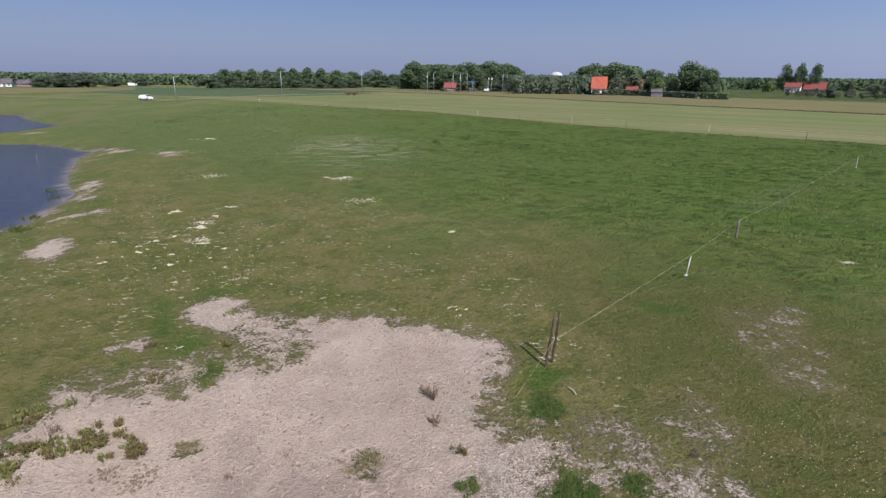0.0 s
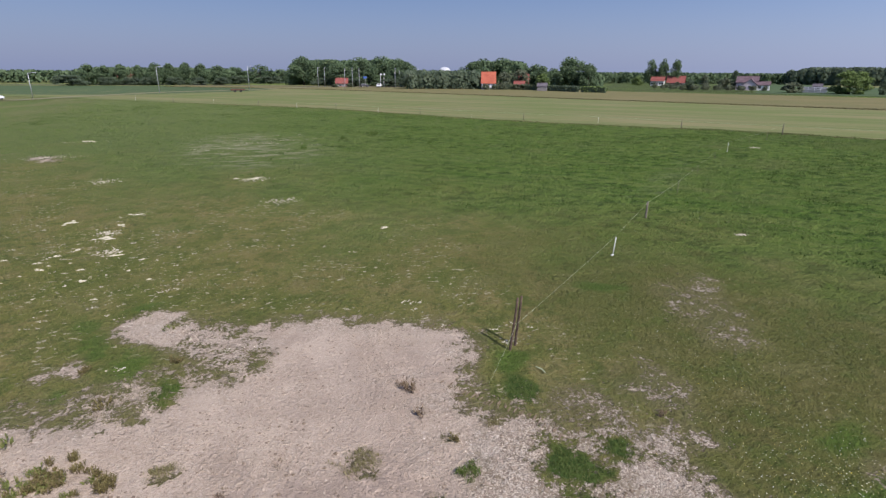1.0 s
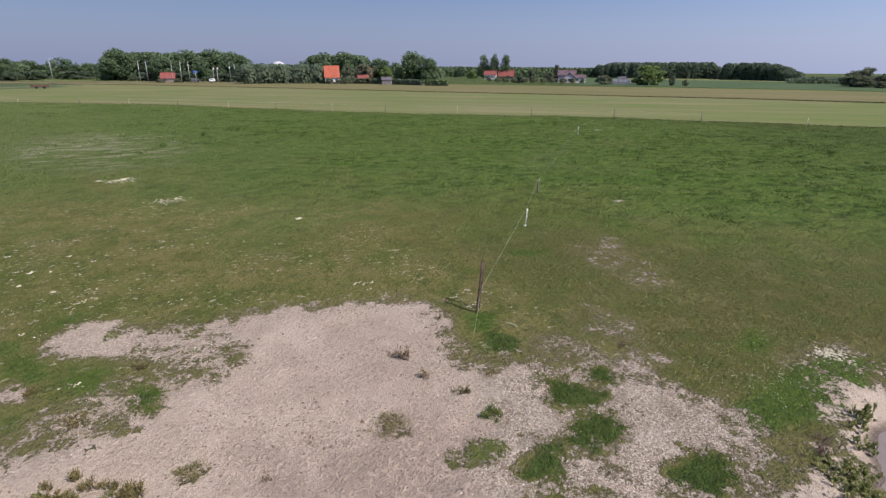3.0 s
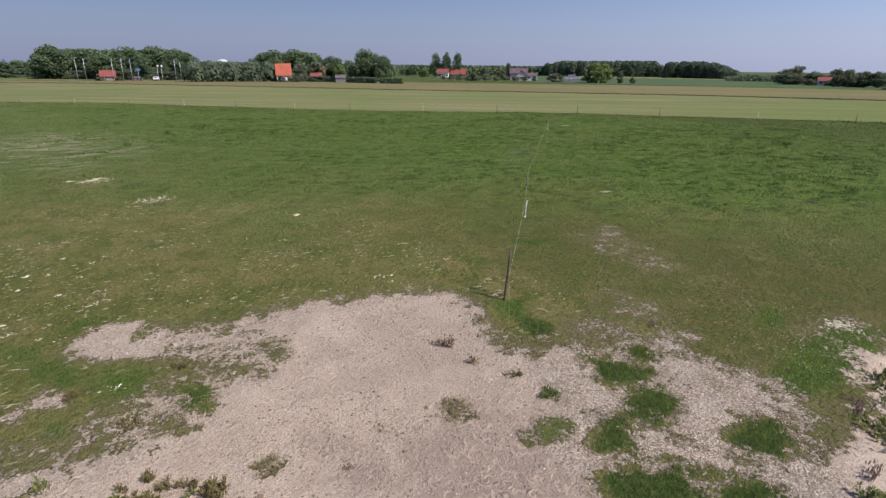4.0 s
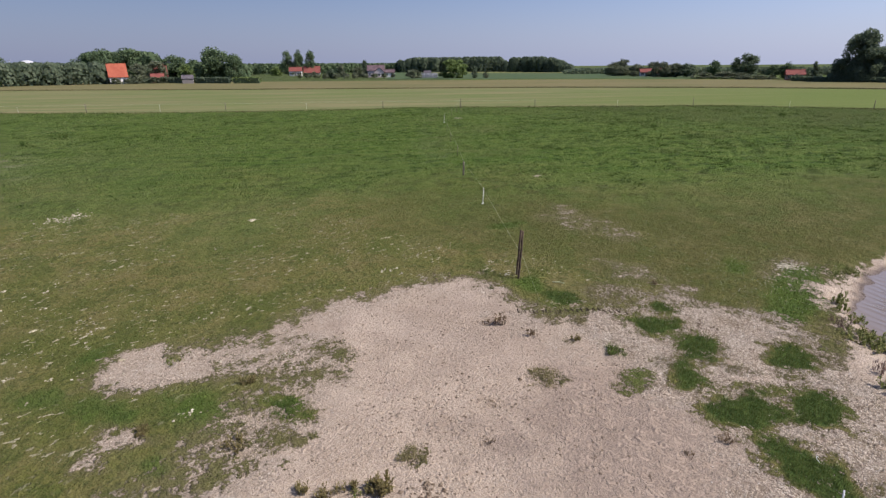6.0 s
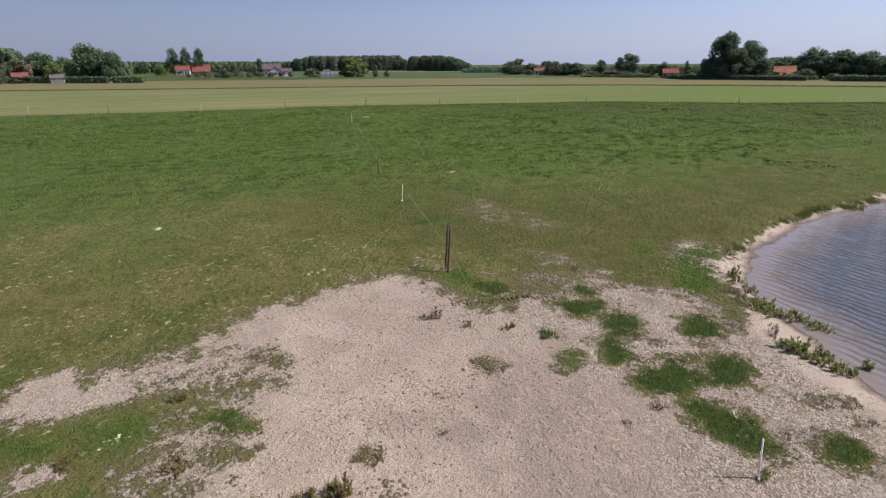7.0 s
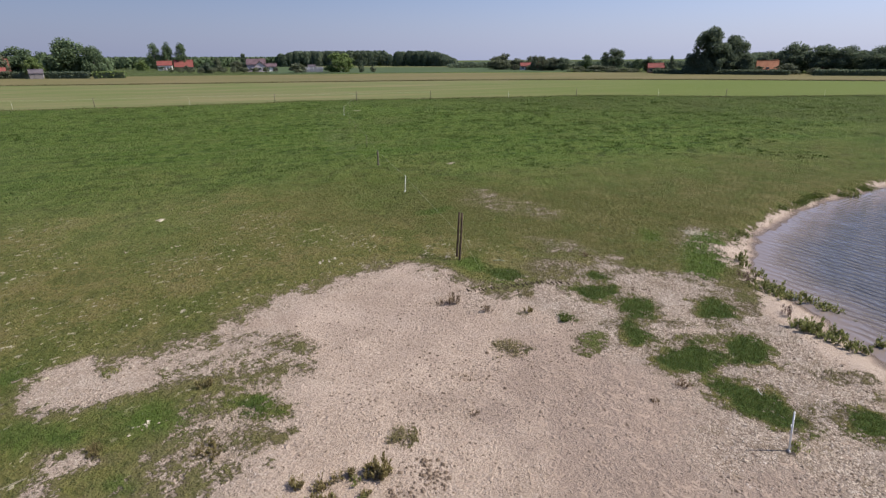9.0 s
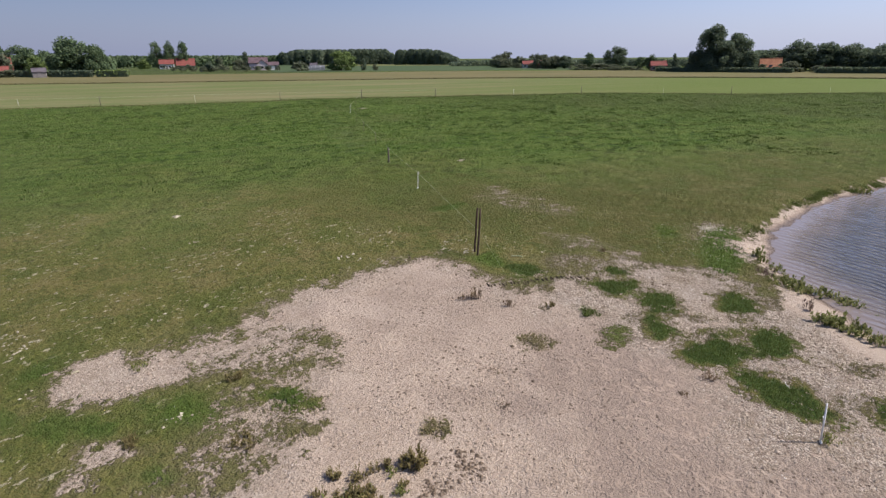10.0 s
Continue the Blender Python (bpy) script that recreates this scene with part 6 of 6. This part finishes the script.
def house(x, y, turn, wide, deep, wall_h, roof_h, wall, roof, label, windows=3, door=1, chimney=True, over=0.35, name="house", category="house"):
    """A house with its ridge along its width; the front faces -y before it is turned."""
    root = thing(name, (x, y, hz(x, y)), label, category, turn=turn)
    w, d = wide / 2, deep / 2
    bm = bmesh.new()
    vs = [bm.verts.new(p) for p in ((-w, -d, -0.4), (w, -d, -0.4), (w, d, -0.4), (-w, d, -0.4), (-w, -d, wall_h), (w, -d, wall_h), (w, d, wall_h), (-w, d, wall_h),
                                    (-w, 0, wall_h + roof_h), (w, 0, wall_h + roof_h))]
    for f in ((0, 1, 5, 4), (2, 3, 7, 6), (1, 2, 6, 9, 5), (3, 0, 4, 8, 7)):
        bm.faces.new([vs[i] for i in f])
    part("wall", bm, wall, root)
    bm = bmesh.new()
    s = roof_h / d
    for side in (-1, 1):
        e = d + over
        pts = [(-w - over, side * e, wall_h - over * s), (w + over, side * e, wall_h - over * s), (w + over, 0, wall_h + roof_h), (-w - over, 0, wall_h + roof_h)]
        lo = [bm.verts.new((a, b, c + 0.03)) for a, b, c in pts]
        hi = [bm.verts.new((a, b, c + 0.21)) for a, b, c in pts]
        for i in range(4):
            bm.faces.new((lo[i], lo[(i + 1) % 4], hi[(i + 1) % 4], hi[i]))
        bm.faces.new(hi)
        bm.faces.new(lo[::-1])
    bmesh.ops.recalc_face_normals(bm, faces=bm.faces)
    roof_ob = part("roof", bm, roof, root)
    bm = bmesh.new()
    tube(bm, (-w - over, 0, wall_h + roof_h + 0.2), (w + over, 0, wall_h + roof_h + 0.2), 0.14, 0.14, 6)
    part("ridge_tiles", bm, roof, roof_ob)
    if chimney:
        bm = bmesh.new()
        box(bm, w * 0.45, 0.0, wall_h + roof_h + 0.35, 0.7, 0.7, 1.3, 0.03)
        box(bm, w * 0.45, 0.0, wall_h + roof_h + 1.03, 0.85, 0.85, 0.1)
        part("chimney", bm, BRICK_WALL, roof_ob)
    slots = windows + door
    for i in range(slots):
        cx = -w + (i + 0.5) * wide / slots
        if door and i == slots // 2:
            bm = bmesh.new()
            box(bm, cx, -d - 0.03, 1.0, 1.0, 0.08, 2.05, 0.01)
            part("door", bm, GREY_WALL, root)
            continue
        zc = min(1.35, wall_h * 0.58)
        hh = min(1.2, wall_h * 0.5)
        bm = bmesh.new()
        box(bm, cx, -d - 0.02, zc, 1.2, 0.10, hh + 0.16)
        win = part("window", bm, PAINT, root)
        bm = bmesh.new()
        box(bm, cx - 0.28, -d - 0.075, zc, 0.48, 0.02, hh)
        part("pane", bm, GLASS, win)
        bm = bmesh.new()
        box(bm, cx + 0.28, -d - 0.075, zc, 0.48, 0.02, hh)
        part("pane", bm, GLASS, win)
    for side in (-1, 1):
        bm = bmesh.new()
        box(bm, side * (w + 0.02), 0, wall_h * 0.55, 0.10, 1.3, min(1.3, wall_h * 0.5))
        win = part("window", bm, PAINT, root)
        bm = bmesh.new()
        box(bm, side * (w + 0.075), 0, wall_h * 0.55, 0.02, 1.1, min(1.1, wall_h * 0.42))
        part("pane", bm, GLASS, win)
    return root


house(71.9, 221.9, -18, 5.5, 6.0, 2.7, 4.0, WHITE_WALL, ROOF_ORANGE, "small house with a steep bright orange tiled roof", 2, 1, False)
house(14.6, 259, -8, 5.0, 5.0, 1.7, 2.0, BRICK_WALL, ROOF_RED, "low brick house with a red tiled roof near street lamps", 3, 1, False)
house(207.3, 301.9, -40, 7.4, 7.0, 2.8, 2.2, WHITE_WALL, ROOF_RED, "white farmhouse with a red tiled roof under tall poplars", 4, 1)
house(219.0, 300.5, -40, 9.8, 7.5, 1.9, 3.6, GREY_WALL, ROOF_RED, "long farm barn with a red tiled roof", 2, 1, False, name="barn", category="barn")
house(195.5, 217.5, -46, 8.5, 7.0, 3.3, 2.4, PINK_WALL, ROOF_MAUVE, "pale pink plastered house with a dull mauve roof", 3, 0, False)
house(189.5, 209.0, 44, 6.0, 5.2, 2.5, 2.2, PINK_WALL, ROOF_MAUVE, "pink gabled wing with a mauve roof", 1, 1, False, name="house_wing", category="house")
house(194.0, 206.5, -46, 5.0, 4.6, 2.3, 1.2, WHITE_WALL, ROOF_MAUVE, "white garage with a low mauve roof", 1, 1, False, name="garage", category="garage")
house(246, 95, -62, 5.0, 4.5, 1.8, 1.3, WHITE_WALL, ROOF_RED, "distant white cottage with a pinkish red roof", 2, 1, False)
house(246, 87, -62, 5.4, 5.0, 1.6, 1.7, BRICK_WALL, ROOF_RED, "distant brick farmhouse with a red roof", 3, 1, False)
house(199, 31, -75, 4.8, 4.5, 1.8, 1.3, BRICK_WALL, ROOF_RED, "small brick cottage with a red roof among trees", 2, 1, False)
house(198, -3, -88, 5.6, 6.0, 1.3, 2.5, BRICK_WALL, ROOF_BROWN, "cottage with a faded orange tiled roof beside tall trees", 2, 1, False)
house(86.5, 200.5, -28, 3.6, 3.0, 1.7, 1.0, GREY_WALL, ROOF_GREY, "small grey wooden garden shed at a hedge", 0, 1, False, 0.2, "shed", "shed")
house(89, 226, -20, 4.0, 5.0, 2.6, 3.2, BRICK_WALL, ROOF_RED, "narrow brick house with a red roof among trees", 1, 1, True)
house(84, 218, -24, 4.0, 5.0, 1.8, 1.4, BRICK_WALL, ROOF_RED, "low brick outbuilding with a dull red roof", 2, 1, False, name="outbuilding", category="outbuilding")
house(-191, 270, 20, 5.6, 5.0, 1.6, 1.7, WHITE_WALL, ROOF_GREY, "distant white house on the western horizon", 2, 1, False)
house(-183, 272, 15, 6.0, 5.0, 1.5, 1.4, BRICK_WALL, ROOF_GREY, "distant brick cottage before a tree line", 2, 1, False)
house(-84, 300, 5, 8.0, 6.0, 2.4, 2.2, BRICK_WALL, ROOF_RED, "brick house with a dull red roof behind a tree row", 3, 1, True)
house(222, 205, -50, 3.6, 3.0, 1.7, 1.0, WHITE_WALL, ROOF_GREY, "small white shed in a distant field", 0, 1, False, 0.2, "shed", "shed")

# white dome far behind the village
TANK = plain("weathered_white_metal", (0.40, 0.41, 0.42), (0.50, 0.51, 0.52), 0.3, 0.5, 0.3)
dome = thing("dome_tank", (217, 873, hz(217, 873)), "white domed storage tank far beyond the village trees", "tank")
bm = bmesh.new()
tube(bm, (0, 0, -0.5), (0, 0, 10.5), 9.0, 9.0, 40)
part("tank_wall", bm, TANK, dome)
bm = bmesh.new()
bmesh.ops.create_uvsphere(bm, u_segments=40, v_segments=20, radius=9.2)
bmesh.ops.delete(bm, geom=[v for v in bm.verts if v.co.z < -0.1], context="VERTS")
bmesh.ops.scale(bm, vec=(1, 1, 0.62), verts=bm.verts)
bmesh.ops.translate(bm, vec=(0, 0, 10.5), verts=bm.verts)
for f in bm.faces:
    f.smooth = True
part("dome_roof", bm, TANK, dome)

# greenhouse
gh = thing("greenhouse", (189, 176, hz(189, 176)), "low glass greenhouse with a grey frame in a field", "greenhouse", turn=-46)
GH_GLASS = plain("dusty_greenhouse_glass", (0.20, 0.215, 0.23), (0.28, 0.295, 0.31), 0.5, 0.25, 0.5)
for i in range(4):
    for side in (-1, 1):
        bm = bmesh.new()
        a, b = -4 + 2 * i + 0.04, -4 + 2 * (i + 1) - 0.04
        vs = [bm.verts.new(p) for p in ((a, side * 2, 1.2), (b, side * 2, 1.2), (b, 0.03 * side, 2.2), (a, 0.03 * side, 2.2))]
        bm.faces.new(vs)
        bmesh.ops.solidify(bm, geom=bm.faces[:], thickness=0.03)
        part("roof_pane", bm, GH_GLASS, gh)
        bm = bmesh.new()
        box(bm, (a + b) / 2, side * 2, 0.58, b - a, 0.03, 1.16)
        part("wall_pane", bm, GH_GLASS, gh)
for i in range(5):
    bm = bmesh.new()
    xk = -4 + 2 * i
    for side in (-1, 1):
        tube(bm, (xk, side * 2, 0), (xk, side * 2, 1.2), 0.05, 0.05, 5)
        tube(bm, (xk, side * 2, 1.2), (xk, 0, 2.22), 0.05, 0.05, 5)
    part("rib", bm, METAL, gh)


# ---- street furniture and vehicles ----
def street_lamp(x, y, tall, turn, arms=1):
    root = thing("street_lamp", (x, y, hz(x, y)), "slim galvanised street lamp beside the village road", "street lamp", "street lamps", turn)
    bm = bmesh.new()
    tube(bm, (0, 0, -0.2), (0, 0, tall), 0.10, 0.06, 8)
    part("pole", bm, METAL, root)
    for k in range(arms):
        s = 1 - 2 * k
        bm = bmesh.new()
        tube(bm, (0, 0, tall - 0.05), (s * 1.0, 0, tall + 0.12), 0.045, 0.035, 6)
        arm = part("arm", bm, METAL, root)
        bm = bmesh.new()
        box(bm, s * 1.3, 0, tall + 0.12, 0.8, 0.28, 0.16, 0.04)
        part("lamp_head", bm, METAL, arm)
    return root


for x, y, tall, turn, arms in ((-63.8, 149.2, 5.6, 40, 1), (-44.6, 184, 7.4, 40, 1), (-21.2, 209.9, 8.0, 40, 1), (3.6, 240, 8.0, 60, 1), (6.5, 246, 8.0, 60, 1), (14.0, 232, 7.6, 80, 1), (17.2, 234, 7.8, 80, 1), (20.2, 236, 7.8, 80, 1),
                               (37.0, 247, 8.0, 90, 2), (39.5, 250, 7.0, 90, 1), (48, 250, 8.2, 90, 2)):
    street_lamp(x, y, tall, turn, arms)
for x, y in ((30, 243), (31.5, 243.5)):
    root = thing("flagpole", (x, y, hz(x, y)), "thin white flagpole with a small pale flag", "flagpole", "flagpoles")
    bm = bmesh.new()
    tube(bm, (0, 0, -0.2), (0, 0, 6.2), 0.06, 0.03, 7)
    part("pole", bm, PAINT, root)
    bm = bmesh.new()
    box(bm, 0.28, 0, 5.65, 0.5, 0.03, 0.45)
    part("flag", bm, PAINT, root)
root = thing("road_sign", (23.3, 243, hz(23.3, 243)), "blue rectangular road sign on a grey post", "road sign")
bm = bmesh.new()
tube(bm, (0, 0, -0.2), (0, 0, 4.0), 0.06, 0.06, 7)
part("post", bm, METAL, root)
bm = bmesh.new()
box(bm, 0, -0.08, 4.3, 1.5, 0.06, 0.8, 0.02)
part("panel", bm, plain("sign_blue", (0.05, 0.10, 0.30), (0.07, 0.13, 0.36), 2.0, 0.5, 0.3), root)

TYRE = plain("tyre_rubber", (0.018, 0.018, 0.018), (0.030, 0.030, 0.030), 8.0)
CAR_GLASS = plain("car_glass", (0.012, 0.014, 0.017), (0.022, 0.024, 0.028), 1.0, 0.05, 0.5)


def car(x, y, turn, paint, label, lift=0.17):
    """A small hatchback, nose towards +x."""
    root = thing("car", (x, y, hz(x, y) + lift), label, "car", turn=turn)
    prof = [(-1.95, 0.35), (-2.0, 0.80), (-1.85, 1.02), (-1.55, 1.42), (-0.5, 1.50), (0.45, 1.40), (1.05, 1.00), (1.85, 0.85), (2.0, 0.60), (1.95, 0.32)]
    bm = bmesh.new()
    rings = []
    for s in (-0.84, -0.70, 0.70, 0.84):
        k = 1.0 if abs(s) < 0.8 else 0.0
        rings.append([bm.verts.new((px, s if pz < 1.1 else s * 0.86, pz - (0 if k else 0.05 * (pz > 0.9)))) for px, pz in prof])
    for a, b in zip(rings, rings[1:]):
        for i in range(len(prof)):
            j = (i + 1) % len(prof)
            bm.faces.new((a[i], a[j], b[j], b[i]))
    bm.faces.new(rings[0][::-1])
    bm.faces.new(rings[-1])
    bmesh.ops.recalc_face_normals(bm, faces=bm.faces)
    part("body", bm, paint, root)
    for s in (-1, 1):
        bm = bmesh.new()
        vs = [bm.verts.new(p) for p in ((-1.5, s * 0.79, 1.02), (0.85, s * 0.80, 1.02), (0.40, s * 0.735, 1.36), (-1.3, s * 0.735, 1.38))]
        bm.faces.new(vs)
        bmesh.ops.solidify(bm, geom=bm.faces[:], thickness=0.04)
        part("side_window", bm, CAR_GLASS, root)
    for px, pz, qx, qz, nm in ((1.03, 1.03, 0.50, 1.38, "windscreen"), (-1.86, 1.06, -1.60, 1.38, "rear_window")):
        bm = bmesh.new()
        o = 0.03 if px > 0 else -0.03
        vs = [bm.verts.new(p) for p in ((px + o, -0.64, pz), (px + o, 0.64, pz), (qx + o, 0.58, qz), (qx + o, -0.58, qz))]
        bm.faces.new(vs)
        bmesh.ops.solidify(bm, geom=bm.faces[:], thickness=0.02)
        part(nm, bm, CAR_GLASS, root)
    for px in (-1.25, 1.25):
        for s in (-1, 1):
            bm = bmesh.new()
            tube(bm, (px, s * 0.68, 0.32), (px, s * 0.87, 0.32), 0.32, 0.32, 14)
            wheel = part("wheel", bm, TYRE, root)
            bm = bmesh.new()
            tube(bm, (px, s * 0.86, 0.32), (px, s * 0.885, 0.32), 0.19, 0.17, 10)
            part("rim", bm, METAL, wheel)
    return root


CAR_WHITE = plain("white_car_paint", (0.74, 0.74, 0.73), (0.80, 0.80, 0.79), 0.5, 0.3, 0.5)
CAR_DARK = plain("dark_car_paint", (0.03, 0.03, 0.035), (0.05, 0.05, 0.055), 0.5, 0.3, 0.5)
small = car(-68, 141.8, -20, CAR_WHITE, "white hatchback on a narrow country track")
small.scale = (0.82, 0.82, 0.82)
car(30.5, 251.5, 70, CAR_WHITE, "white car parked near street lamps")
car(24, 251.5, 8, CAR_DARK, "dark car parked near street lamps")
car(160, 214, -48, CAR_DARK, "dark car parked at a field edge", 0.0)
van = thing("van", (-150, 303.5, hz(-150, 303.5)), "white delivery van far off on the road", "van", turn=8)
van.scale = (0.62, 0.62, 0.62)
bm = bmesh.new()
box(bm, -1.0, 0, 1.75, 5.2, 2.3, 2.3, 0.05)
part("cargo_box", bm, CAR_WHITE, van)
bm = bmesh.new()
box(bm, 2.5, 0, 1.35, 1.7, 2.1, 1.7, 0.15)
part("cab", bm, CAR_WHITE, van)
for px in (-2.6, 2.3):
    for s in (-1, 1):
        bm = bmesh.new()
        tube(bm, (px, s * 0.85, 0.45), (px, s * 1.1, 0.45), 0.45, 0.45, 12)
        part("wheel", bm, TYRE, van)

# rusty trailer lying at the field's edge
trailer = thing("farm_trailer", (-23, 190, hz(-23, 190)), "low rusty red farm trailer parked by the field", "trailer", turn=8)
RUST = plain("rusty_red_paint", (0.085, 0.048, 0.034), (0.130, 0.070, 0.046), 2.0)
bm = bmesh.new()
box(bm, 0, 0, 0.75, 4.2, 1.6, 0.5, 0.03)
part("bed", bm, RUST, trailer)
for px in (-0.9, 0.9):
    for s in (-1, 1):
        bm = bmesh.new()
        tube(bm, (px, s * 0.65, 0.35), (px, s * 0.85, 0.35), 0.35, 0.35, 12)
        part("wheel", bm, TYRE, trailer)
bm = bmesh.new()
tube(bm, (2.1, 0, 0.6), (3.3, 0, 0.35), 0.05, 0.05, 6)
part("drawbar", bm, RUST, trailer)
